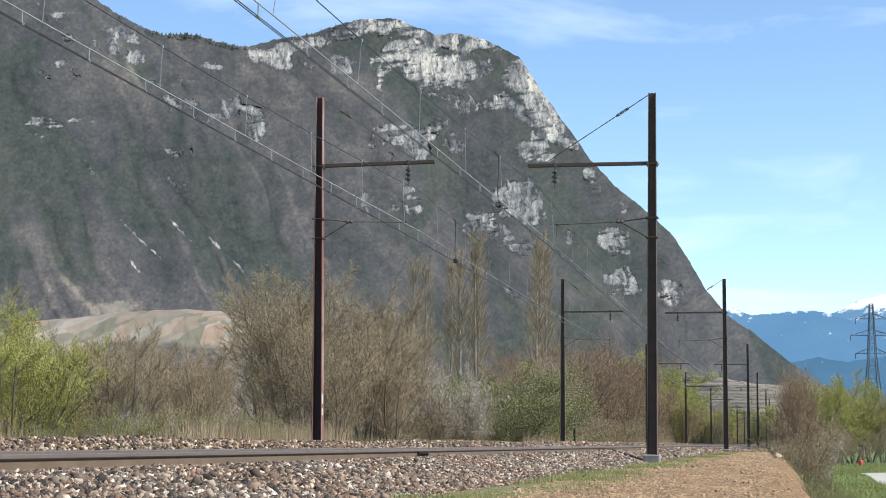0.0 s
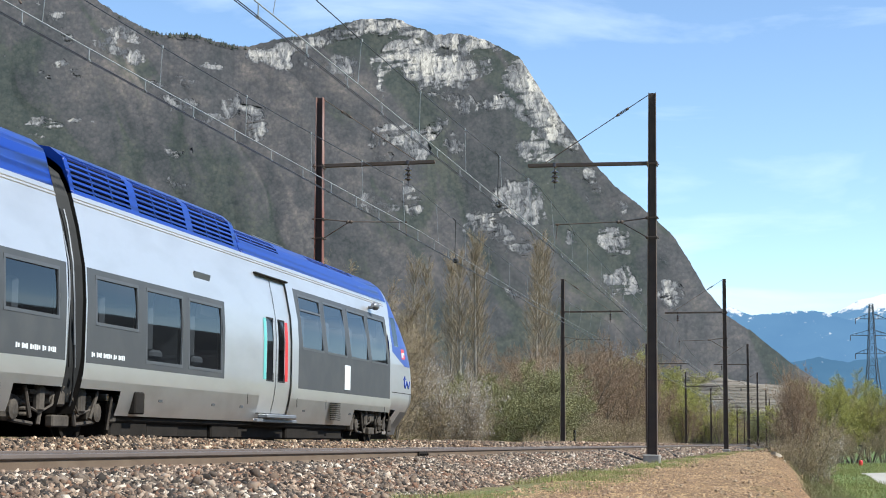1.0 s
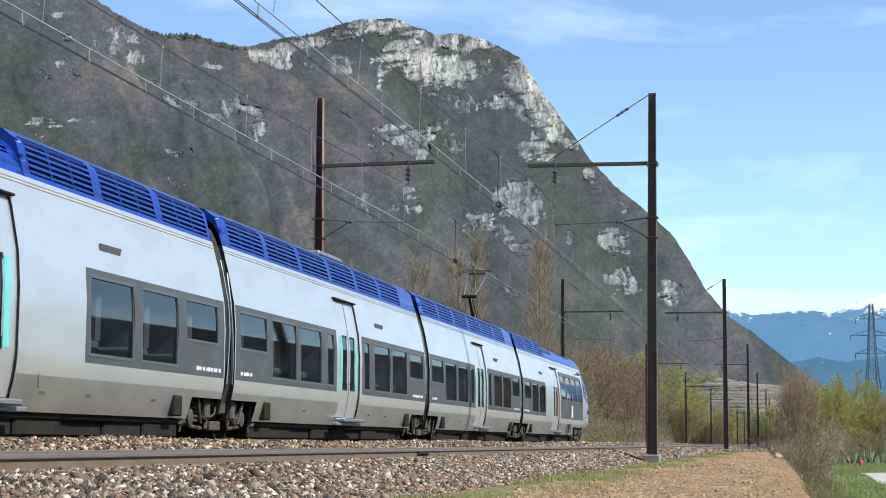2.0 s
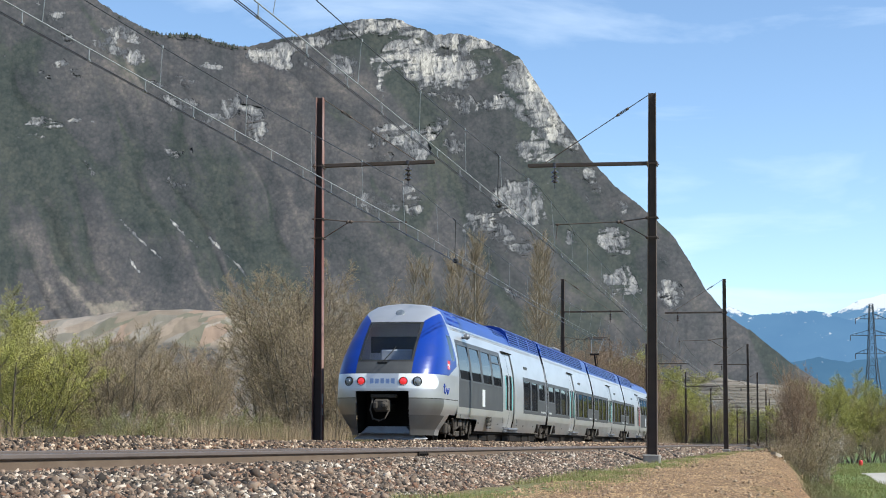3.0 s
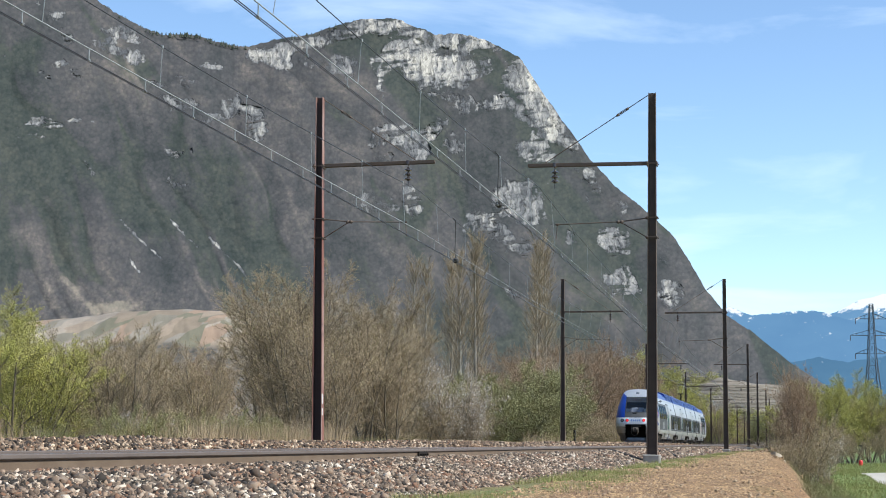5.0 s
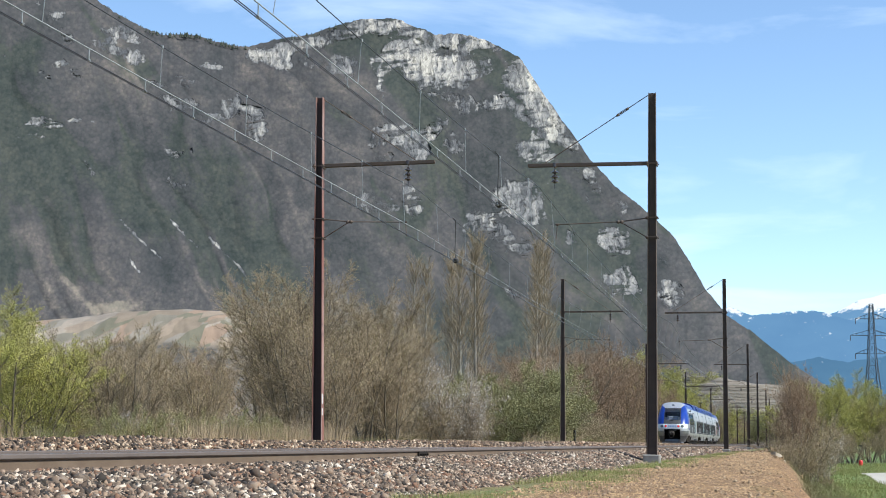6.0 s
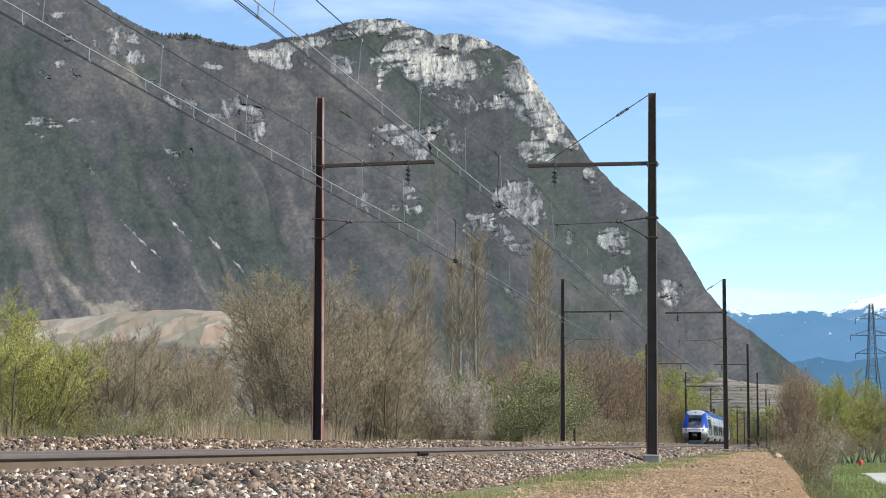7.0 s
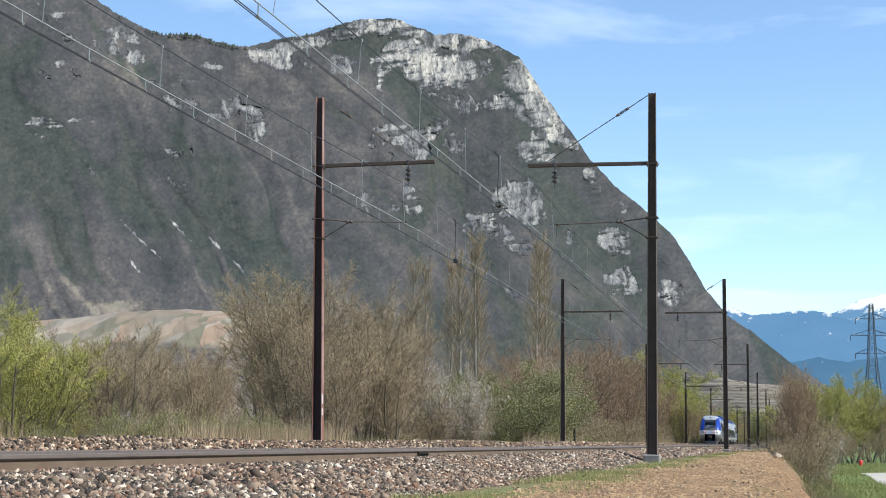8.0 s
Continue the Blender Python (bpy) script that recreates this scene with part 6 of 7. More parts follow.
def nose_fittings(e):
    # coupler recess, coupler and obstacle deflector
    rec = Geo()
    fx, zb, zt = 0.72, 0.28, 1.40
    for a, b in (((-fx, zb), (fx, zb)), ((fx, zb), (fx, zt)), ((fx, zt), (-fx, zt)), ((-fx, zt), (-fx, zb))):
        rec.quad((a[0], TIP - nose_s(a[0], a[1]) - 0.02, a[1]), (b[0], TIP - nose_s(b[0], b[1]) - 0.02, b[1]), (b[0], TIP - 1.3, b[1]), (a[0], TIP - 1.3, a[1]))
    rec.quad((-fx, TIP - 1.3, zb), (fx, TIP - 1.3, zb), (fx, TIP - 1.3, zt), (-fx, TIP - 1.3, zt))
    part("coupler_recess", rec, M_DARK, e)
    c = Geo()
    c.box((0, TIP - 0.18, 1.02), (0.42, 0.30, 0.34), bev=0.05)
    c.box((0, TIP - 0.8, 0.98), (0.22, 1.2, 0.22), bev=0.03)
    c.lathe((-0.10, TIP - 0.02, 1.02), (0, 1, 0), [(0, 0.11), (0.08, 0.08), (0.12, 0.04)], 12)
    c.box((0.15, TIP - 0.02, 1.02), (0.12, 0.08, 0.2), bev=0.03)
    c.box((-0.02, TIP - 0.28, 1.27), (0.7, 0.2, 0.10), bev=0.02)
    c.path([(0.26, TIP - 0.15, 1.2), (0.30, TIP - 0.05, 0.9), (0.22, TIP - 0.05, 0.66), (0.05, TIP - 0.15, 0.62)], 0.025, 6)
    c.path([(-0.2, TIP - 0.15, 0.9), (-0.12, TIP - 0.02, 0.68), (0.08, TIP - 0.08, 0.6)], 0.02, 6)
    part("coupler", c, M_BOGIE, e, "dark automatic coupler with hoses")
    pl = Geo()
    pl.sheet([[(-1.04, TIP - 1.2, 0.14), (-0.86, TIP - 0.55, 0.12), (0.86, TIP - 0.55, 0.12), (1.04, TIP - 1.2, 0.14)], [(-0.66, TIP - 1.2, 0.47), (-0.52, TIP - 0.72, 0.47), (0.52, TIP - 0.72, 0.47), (0.66, TIP - 1.2, 0.47)], [(-0.66, TIP - 1.1, 0.47), (-0.52, TIP - 0.9, 0.47), (0.52, TIP - 0.9, 0.47), (0.66, TIP - 1.1, 0.47)]])
    part("deflector", pl, M_PLOUGH, e, "grey steel obstacle deflector")
    for x, r, mat, nm in ((0.93, 0.115, M_LAMP, "headlight"), (0.575, 0.105, M_TAIL, "tail_light")):
        for s in (-1, 1):
            z = 1.665
            d = TIP - nose_s(x, z)
            dx = (nose_s(x + 0.02, z) - nose_s(x - 0.02, z)) / 0.04
            ax = Vector((s * dx, 1, 0.05)).normalized()
            g = Geo()
            g.lathe((s * x, d - 0.03, z), ax, [(0, r * 1.12), (0.045, r * 1.12), (0.048, r * 0.98), (0.03, r * 0.95)], 22)
            lamp = part(nm, g, M_DARK, e, "round lamp with dark rim", soft=True)
            g = Geo()
            g.lathe((s * x, d - 0.03, z), ax, [(0.03, r * 0.94), (0.055, r * 0.8), (0.068, r * 0.4)], 22)
            part("lens", g, mat, lamp, soft=True)
            if nm == "headlight":
                g = Geo()
                g.lathe((s * x, d - 0.03, z), ax, [(0.05, r * 0.5), (0.074, r * 0.42), (0.076, r * 0.1)], 14)
                part("reflector", g, M_GALV, lamp, soft=True)
    z = 3.62
    g = Geo()
    g.lathe((0, TIP - nose_s(0, z) - 0.05, z), (0, 1, 0.9), [(0, 0.13), (0.05, 0.125), (0.07, 0.08)], 18)
    part("top_lamp", g, M_LAMP, e, "round grey top lamp", soft=True)
    # number bars, emblem patches, wiper, camera pod
    nb = Geo()
    for k in range(5):
        x = -0.30 + 0.145 * k
        d = TIP - nose_s(x, 1.665) + 0.006
        nb.box((x, d, 1.665), (0.095, 0.008, 0.15 - 0.02 * (k % 2)))
    part("number_bars", nb, M_MARK, e, "faded blue number bars")
    wp = Geo()
    q = [Vector((x, TIP - nose_s(x, z) + 0.03, z)) for x, z in ((0.05, 2.20), (-0.06, 2.36), (-0.15, 2.50), (-0.22, 2.64))]
    wp.path(q, 0.014, 6)
    wp.box((0.06, TIP - nose_s(0.06, 2.18) + 0.02, 2.18), (0.28, 0.05, 0.06), bev=0.02)
    part("wiper", wp, M_RUBBER, e)
    for s in (-1, 1):
        cp = Geo()
        cp.tube((s * 1.20, 15.98, 3.10), (s * 1.40, 15.98, 3.10), 0.035, n=10)
        cp.lathe((s * 1.43, 15.9, 3.13), (0, 1, 0), [(-0.10, 0.03), (-0.05, 0.075), (0.06, 0.095), (0.16, 0.085), (0.20, 0.03)], 14)
        part("camera_pod", cp, M_GALV, e, "rounded silver rear-view camera pod", soft=True)
        # a blue flowing mark
        fm = Geo()
        z0 = 1.36
        for pts2 in (((0.0, 0.28), (-0.02, 0.06), (0.05, 0.0), (0.13, 0.07), (0.20, 0.16), (0.26, 0.07), (0.33, 0.0), (0.41, 0.08), (0.46, 0.17)), ((-0.07, 0.20), (0.02, 0.215), (0.11, 0.22))):
            line = []
            for u, v in pts2:
                z = z0 + v
                d = 19.30 - u * 1.2 if s < 0 else 18.74 + u * 1.2
                lo, hi = 0.5, nose_w(z)
                for _ in range(24):
                    mid = (lo + hi) / 2
                    if TIP - nose_s(mid, z) > d:
                        lo = mid
                    else:
                        hi = mid
                line.append(Vector((s * (lo + 0.008), d, z)))
            fm.path(line, 0.017, 5)
        part("flowing_mark", fm, M_BLUE, e, "blue flowing mark")
    # cab inside
    cab = Geo()
    cab.box((0, 18.95, 1.98), (1.35, 1.1, 0.5), bev=0.1)
    cab.box((0, 18.5, 1.80), (2.2, 1.0, 0.5), bev=0.1)
    cab.box((0, 18.02, 1.75), (2.3, 0.06, 1.6))
    cab.box((0, 18.02, 3.24), (2.0, 0.06, 0.46))
    for x in (-1.06, 1.06):
        cab.box((x, 18.06, 2.7), (0.26, 0.14, 1.0), bev=0.03)
    cab.box((0, 18.2, 1.15), (2.5, 1.6, 0.08))
    part("cab_interior", cab, M_WHITE, e, "pale grey cab interior")
    # opaque dark panel stands for the unlit doorway in the partition
    glazing = Geo()
    glazing.box((0, 17.98, 2.78), (1.9, 0.03, 0.48))
    part("cab_partition", glazing, M_BAND, e, "dark panel standing for the unlit cab doorway")
    so = part("cab_seat", SEAT_MESH, None, e)
    so.matrix_basis = pose(0, 18.50, 1.45, 0, 0, 180)


M_LAMP = material("lamp_glass", (0.30, 0.32, 0.33), (0.22, 0.24, 0.25), 0.08, 0.4, amount=0.3, coat=1.0)
M_TAIL = material("red_lamp_glass", (0.62, 0.02, 0.03), (0.5, 0.015, 0.02), 0.12, amount=0.2, coat=1.0)
M_TAIL.node_tree.nodes["Principled BSDF"].inputs["Emission Color"].default_value = (1.0, 0.05, 0.05, 1)
M_TAIL.node_tree.nodes["Principled BSDF"].inputs["Emission Strength"].default_value = 0.45


def nose_region(x, d, z):
    """Which piece of the cab front a spot belongs to."""
    s = TIP - d
    if x < 0.72 and 0.10 < z < 1.40 and s < 1.2:
        return None
    if z < BOGIE_H + 0.08 and d < 18.2:
        return None
    if s < 2.9 and 2.25 < z < 3.32 and x < 0.70:
        return "windscreen"
    if s < 3.0 and 2.21 < z < 3.37 and x < 0.77:
        return "screen_frame"
    if s < 3.0 and 1.87 < z < 3.37 and x < 0.77:
        return "screen_surround"
    if 1.47 < z < 1.87:
        lim = 0.80 - 5.0 * (z - 1.67) ** 2
        if x < 0.76 and 1.49 < z:
            return "number_panel" if x < 0.44 else "lamp_band"
        if s < lim:
            return "lamp_band"
    low = 1.62 + 0.57 * (s - 0.79) / 2.2
    back = 2.96 - 0.42 * float(smooth(2.4, 3.6, np.float64(z)))
    top_gap = 0.77 + 0.35 * float(smooth(3.35, 3.75, np.float64(z)))
    if 1.68 + 0.3 * (z - 2.04) < s < 2.00 + 0.3 * (z - 2.04) and 2.04 < z < 2.29 and x > 0.9:
        return "emblem_bar" if 2.09 < z < 2.20 and (s * 10.0) % 1.0 < 0.62 and 1.73 < s < 2.02 else "emblem"
    if z > low and z > 1.87 and s < back and x > top_gap * 0.98 and z < 3.80:
        if 2.32 - 0.19 * (z - 2.3) < s < 2.76 - 0.09 * (z - 2.3) and 2.33 < z < 3.03 and x > 0.9:
            return "cab_window"
        return "cheek"
    if z > 3.37 and s > back + 0.10 and x > 0.75:
        return "roof_blue"
    if abs(z - 1.22) < 0.014:
        return "panel_gap"
    if z < 0.78 and s < 1.75:
        return "valance"
    if z < 1.22:
        return "bumper" if s < 1.2 else "nose_shell"
    return "nose_shell"


def end_car(red):
    e = tagged(new("railcar"), "silver and blue cab railcar with sloping nose on the far track", "train car", group="cars of the train")
    bands = [(0.34, 5.80, 1.08, 2.36), (9.98, 17.30, 1.06, 2.98)]
    wins = [(0.62, 2.11, 1.60, 2.28), (2.41, 3.88, 1.17, 2.28), (4.14, 5.68, 1.17, 2.28)]
    wins += [(10.22, 11.72, 1.82, 2.89, 1), (11.96, 13.50, 1.82, 2.89), (13.78, 15.32, 1.82, 2.89), (15.53, 17.10, 1.82, 2.89)]
    car_shell(e, 0.30, NOSE_D, bands, [(7.74, 9.56, (M_TURQ, M_RED) if red else (M_TURQ, M_TURQ))], [(0.30, 1.65), (14.3, NOSE_D)], wins)
    roof(e, 0.30, 7.2, [(0.44 + 2.28 * k, 0.44 + 2.28 * k + 1.98, 3.43, 3.80) for k in range(3)], 0.15)
    roof(e, 7.2, NOSE_D, [(7.45, 9.75, 3.62, 3.82), (12.1, 13.75, 3.74, 3.90), (13.9, 15.5, 3.74, 3.90)], 0.0)
    bx2 = Geo()
    bx2.box((0, 11.0, 3.98), (1.0, 2.0, 0.12), bev=0.03)
    bx2.box((0, 3.7, 4.11), (1.1, 5.6, 0.08), bev=0.03)
    part("roof_equipment", bx2, M_BAND, e)
    end_wall(e, 0.30, -1)
    underframe(e, 1.75, 14.2)
    wheelset_bogie(e, 16.35, False)
    wheelset_bogie(e, 0.0, True)
    bellows(e, 0.0)
    nose(e)
    for s in (-1, 1):
        wp = Geo()
        wp.box((s * 1.482, 13.50, 1.40), (0.012, 0.44, 0.52), bev=0.004)
        part("notice_panel", wp, M_WHITE, e, "plain white panel")
    for s in (-1, 1):
        gl2 = Geo()
        for k in range(9):
            gl2.box((s * 1.475, 12.6, 0.50 + 0.042 * k), (0.03, 0.7, 0.018))
        part("side_grille", gl2, M_DARK, e, "dark slotted side grille")
        gl3 = Geo()
        gl3.box((s * (half_width(2.69) + 0.003), 4.88, 2.69), (0.03, 0.72, 0.12), Matrix.Rotation(s * 0.20, 3, "Y"), bev=0.006)
        part("destination_display", gl3, M_FRAME, e, "dark grey destination display")
        marks(e, s, 0.5, 1.20, (0.12, 0.16, 0.3, 0.1, 0.26))
        for d in (7.1, 10.0, 12.0, 16.9):
            joint = Geo()
            joint.box((s * (half_width(0.85) + 0.002), d, 0.85), (0.008, 0.012, 0.30))
            part("panel_joint", joint, M_BAND, e)
        for d in (3.2, 5.5, 6.9, 10.6, 14.0):
            hatch = Geo()
            hatch.box((s * (half_width(0.62) + 0.004), d, 0.66), (0.014, 0.16, 0.07))
            part("hatch", hatch, M_BAND, e)
        # a solid dark block stands for the shade inside the step recess
        foot = Geo()
        foot.box((s * 1.385, 2.30, 0.59), (0.14, 0.34, 0.32), bev=0.02)
        part("step_recess", foot, M_DARK, e, "dark block standing for the shaded step recess")
    return e


def mid_car(panto):
    e = tagged(new("railcar"), "silver and blue middle railcar" + (" with raised pantograph" if panto else " with louvred roof"), "train car", group="cars of the train")
    h = 7.7
    wins = []
    for s in (-1, 1):
        for a, b, z0, *v in ((h - 2.08, h - 0.54, 1.60), (h - 3.88, h - 2.32, 1.17), (h - 5.58, h - 4.06, 1.17), (h - 6.50, h - 5.98, 1.17)):
            lo, hi = (a, b) if s == 1 else (-b, -a)
            wins.append((lo, hi, z0, 2.28) + tuple(v))
    bands = [(-h + 0.34, -1.02, 1.08, 2.36), (1.02, h - 0.34, 1.08, 2.36)]
    car_shell(e, -h + 0.30, h - 0.30, bands, [(-0.83, 0.83, (M_TURQ, M_TURQ))], [(-h + 0.30, -h + 1.65), (h - 1.65, h - 0.30)], wins)
    roof(e, -h + 0.30, h - 0.30, [(-h + 0.80 + 2.16 * k, -h + 0.80 + 2.16 * k + 1.90, 3.43, 3.80) for k in range(6)], 0.15)
    bx2 = Geo()
    bx2.box((0, -1.0, 4.11), (1.1, 9.0, 0.08), bev=0.03)
    if not panto:
        bx2.box((0.1, 1.5, 4.17), (1.0, 1.9, 0.14), bev=0.05)
    part("roof_equipment", bx2, M_BAND if panto else M_GALV, e)
    end_wall(e, -h + 0.30, -1)
    end_wall(e, h - 0.30, 1)
    underframe(e, -h + 1.75, h - 1.75)
    for s in (-1, 1):
        marks(e, s, h - 1.75, 1.20, (0.12, 0.16, 0.3, 0.1, 0.26))
        marks(e, s, -h + 0.6, 1.20, (0.12, 0.3, 0.1))
        gl3 = Geo()
        gl3.box((s * (half_width(2.69) + 0.003), 2.80, 2.69), (0.03, 0.72, 0.12), Matrix.Rotation(s * 0.20, 3, "Y"), bev=0.006)
        part("destination_display", gl3, M_FRAME, e, "dark grey destination display")
        for d in (-5.4, -3.1, 1.9, 3.4, 5.6):
            hatch = Geo()
            hatch.box((s * (half_width(0.62) + 0.004), d, 0.66), (0.014, 0.16, 0.07))
            part("hatch", hatch, M_BAND, e)
        for d in (-h + 2.2, h - 2.2):
            # dark block in place of the shaded step recess
            foot = Geo()
            foot.box((s * 1.385, d, 0.59), (0.14, 0.34, 0.32), bev=0.02)
            part("step_recess", foot, M_DARK, e, "dark block standing for the shaded step recess")
    if panto:
        p = Geo()
        yb = h - 1.35
        p.box((0, yb, 4.16), (1.0, 0.9, 0.12), bev=0.03)
        for s in (-1, 1):
            p.lathe((s * 0.42, yb + 0.3, 4.0), (0, 0, 1), [(0, 0.08), (0.05, 0.10), (0.1, 0.06), (0.14, 0.10), (0.2, 0.05)], 10)
        part("pantograph_base", p, M_DARK, e)
        p = Geo()
        knee = (0, yb - 0.95, 5.0)
        p.tube((0, yb + 0.1, 4.12), knee, 0.055, 0.045, n=8)
        p.tube((0.12, yb + 0.15, 4.14), (0.1, yb - 0.9, 4.92), 0.016, n=6)
        p.lathe((-0.25, knee[1], knee[2]), (1, 0, 0), [(0, 0.06), (0.5, 0.06)], 10)
        part("lower_arm", p, M_DARK, e, "black pantograph lower arm")
        p = Geo()
        for s in (-1, 1):
            p.tube((s * 0.18, knee[1], knee[2]), (s * 0.34, yb + 0.55, 5.92), 0.017, n=6)
        p.tube((-0.34, yb + 0.55, 5.92), (0.34, yb + 0.55, 5.92), 0.017, n=6)
        part("upper_arm", p, M_GALV, e, "thin pale pantograph upper arm")
        p = Geo()
        for o in (-0.19, 0.19):
            pts = [(-0.80, -0.26), (-0.72, -0.12), (-0.60, -0.03), (-0.46, 0.0), (0.46, 0.0), (0.60, -0.03), (0.72, -0.12), (0.80, -0.26)]
            p.path([(x, yb + 0.55 + o, 6.03 + z) for x, z in pts], 0.016, 6)
        for x in (-0.45, 0.45):
            p.tube((x, yb + 0.36, 6.0), (x, yb + 0.74, 6.0), 0.02, n=6)
        p.box((0, yb + 0.55, 5.96), (0.6, 0.12, 0.04), bev=0.01)
        part("collector_head", p, M_MAST, e, "brown pantograph collector head")
        wheelset_bogie(e, -h, True)
        bellows(e, -h)
    return e


TRAIN = [(end_car(True), 51.58, 0), (mid_car(True), 43.92, 0), (mid_car(False), 28.60, 0), (end_car(False), 21.0, 180)]
# ---------- trees ----------
class Growth:
    """Grows one tree: stout wood as tubes, fine twigs and leaves as slivers."""

    def __init__(self, seed):
        self.r = random.Random(seed)
        self.wood, self.tv, self.tf, self.lv, self.lf = Geo(), [], [], [], []

    def sliver(self, p, d, length, w):
        side = d.cross(Vector((self.r.uniform(-1, 1), self.r.uniform(-1, 1), self.r.uniform(-0.3, 0.3))))
        if side.length < 1e-4:
            return
        side.normalize()
        n = len(self.tv)
        self.tv += [p - side * w, p + side * w, p + d * length]
        self.tf.append((n, n + 1, n + 2))

    def leaf(self, p, size):
        r = self.r
        a = Vector((r.uniform(-1, 1), r.uniform(-1, 1), r.uniform(-1, 1)))
        b = a.cross(Vector((r.uniform(-1, 1), r.uniform(-1, 1), r.uniform(-1, 1))))
        if a.length < 0.1 or b.length < 0.1:
            return
        a, b = a.normalized() * size, b.normalized() * size * 0.6
        n = len(self.lv)
        self.lv += [p - a, p + b, p + a, p - b]
        self.lf.append((n, n + 1, n + 2, n + 3))

    def limb(self, p, d, length, rad, level, up, spray, twigs, leaves, leaf_size, wander=0.14):
        r = self.r
        segs = 4 if level < 2 else 3
        for k in range(segs):
            q = p + d * (length / segs)
            r1 = rad * (1 - 0.72 * (k + 1) / segs) + 0.004
            r0 = rad * (1 - 0.72 * k / segs) + 0.004
            self.wood.tube(p, q, r0, r1, 6 if level == 0 else (4 if level == 1 else 3), caps=False)
            if level < 2 and (k > 0 or level > 0):
                for _ in range(spray):
                    side = d.cross(Vector((r.uniform(-1, 1), r.uniform(-1, 1), r.uniform(-1, 1)))).normalized()
                    nd2 = (d * r.uniform(0.45, 0.9) + side * r.uniform(0.5, 0.9) + Vector((0, 0, up))).normalized()
                    self.limb(p.lerp(q, r.random()), nd2, length * r.uniform(0.34, 0.58) * (1 - 0.13 * k), r1 * 0.42, level + 1, up, spray, twigs, leaves, leaf_size, wander)
            if level >= 1 or k >= 2:
                for _ in range(twigs):
                    side = d.cross(Vector((r.uniform(-1, 1), r.uniform(-1, 1), r.uniform(-1, 1)))).normalized()
                    tdir = (d * r.uniform(0.2, 0.9) + side * r.uniform(0.4, 1.1) + Vector((0, 0, up * 0.5))).normalized()
                    tl = min(0.85, length * r.uniform(0.14, 0.30))
                    tp = p.lerp(q, r.random())
                    self.sliver(tp, tdir, tl * 1.1, 0.0048)
                    self.sliver(tp + tdir * tl * 0.5, (tdir + side * r.uniform(-0.8, 0.8)).normalized(), tl * 0.6, 0.0036)
                    if leaves and r.random() < leaves:
                        for _ in range(2):
                            self.leaf(tp + tdir * tl * r.uniform(0.3, 1) + Vector((r.gauss(0, 0.06), r.gauss(0, 0.06), r.gauss(0, 0.06))), leaf_size * r.uniform(0.6, 1.3))
            p = q
            d = (d + Vector((r.uniform(-1, 1), r.uniform(-1, 1), r.uniform(-0.3, 0.6))) * wander + Vector((0, 0, up * 0.15))).normalized()

    def tree(self, name, label, bark, twig_mat, leaf_mat, crown_label):
        e = tagged(new(name), label, "tree" if "tree" in name or name == "poplar" else "bush")
        part("trunk", self.wood, bark, e)
        tv = np.array([tuple(v) for v in self.tv], dtype=np.float32)
        part("crown", raw_mesh("crown", tv, np.array(self.tf), twig_mat), None, e)
        if self.lv:
            lv = np.array([tuple(v) for v in self.lv], dtype=np.float32)
            part("foliage", raw_mesh("foliage", lv, np.array(self.lf), leaf_mat), None, e, crown_label)
        return e


def stem_tree(seed, name, label, stems, H, lean, up, spray, twigs, leaves, leaf_size, bark, twig_mat, leaf_mat, crown_label="", rad=0.048):
    g = Growth(seed)
    for k in range(stems):
        a = 2 * math.pi * (k + g.r.random() * 0.7) / stems
        l = lean * g.r.uniform(0.4, 1.2)
        d = Vector((math.cos(a) * l, math.sin(a) * l, 1)).normalized()
        g.limb(Vector((math.cos(a) * 0.1 * stems * 0.3, math.sin(a) * 0.1 * stems * 0.3, -0.3)), d, H * g.r.uniform(0.72, 0.95), rad * H / 5 * g.r.uniform(0.7, 1.1), 0, up, spray, twigs, leaves, leaf_size)
    return g.tree(name, label, bark, twig_mat, leaf_mat, crown_label)


def poplar(seed, H=18.0):
    g = Growth(seed)
    r = g.r
    top = Vector((r.uniform(-0.3, 0.3), r.uniform(-0.3, 0.3), H))
    base = Vector((0, 0, -0.5))
    n = 9
    for k in range(n):
        g.wood.tube(base.lerp(top, k / n), base.lerp(top, (k + 1) / n), 0.20 * (1 - k / n) + 0.02, 0.20 * (1 - (k + 1) / n) + 0.02, 7, caps=False)
    for k in range(150):
        f = 0.10 + 0.88 * r.random()
        a = r.uniform(0, 2 * math.pi)
        p = base.lerp(top, f)
        wide = 0.62 * math.sin(min(1, f * 1.5) * math.pi / 2) * (1.0 - 0.5 * f)
        d = Vector((math.cos(a) * wide, math.sin(a) * wide, 1)).normalized()
        L = (2.2 + 2.4 * r.random()) * (1.1 - 0.65 * f)
        q = p + d * L
        g.wood.tube(p, q, 0.032 * (1.15 - f), 0.006, 3, caps=False)
        for _ in range(34):
            tp = p.lerp(q, r.random())
            td = (d + Vector((r.uniform(-1, 1), r.uniform(-1, 1), r.uniform(-0.2, 0.5))) * 0.55).normalized()
            g.sliver(tp, td, r.uniform(0.35, 1.0), 0.010)
    return g.tree("poplar", "tall narrow bare poplar tree behind the railway", M_PALEBARK, M_TWIGPOPLAR, None, "")


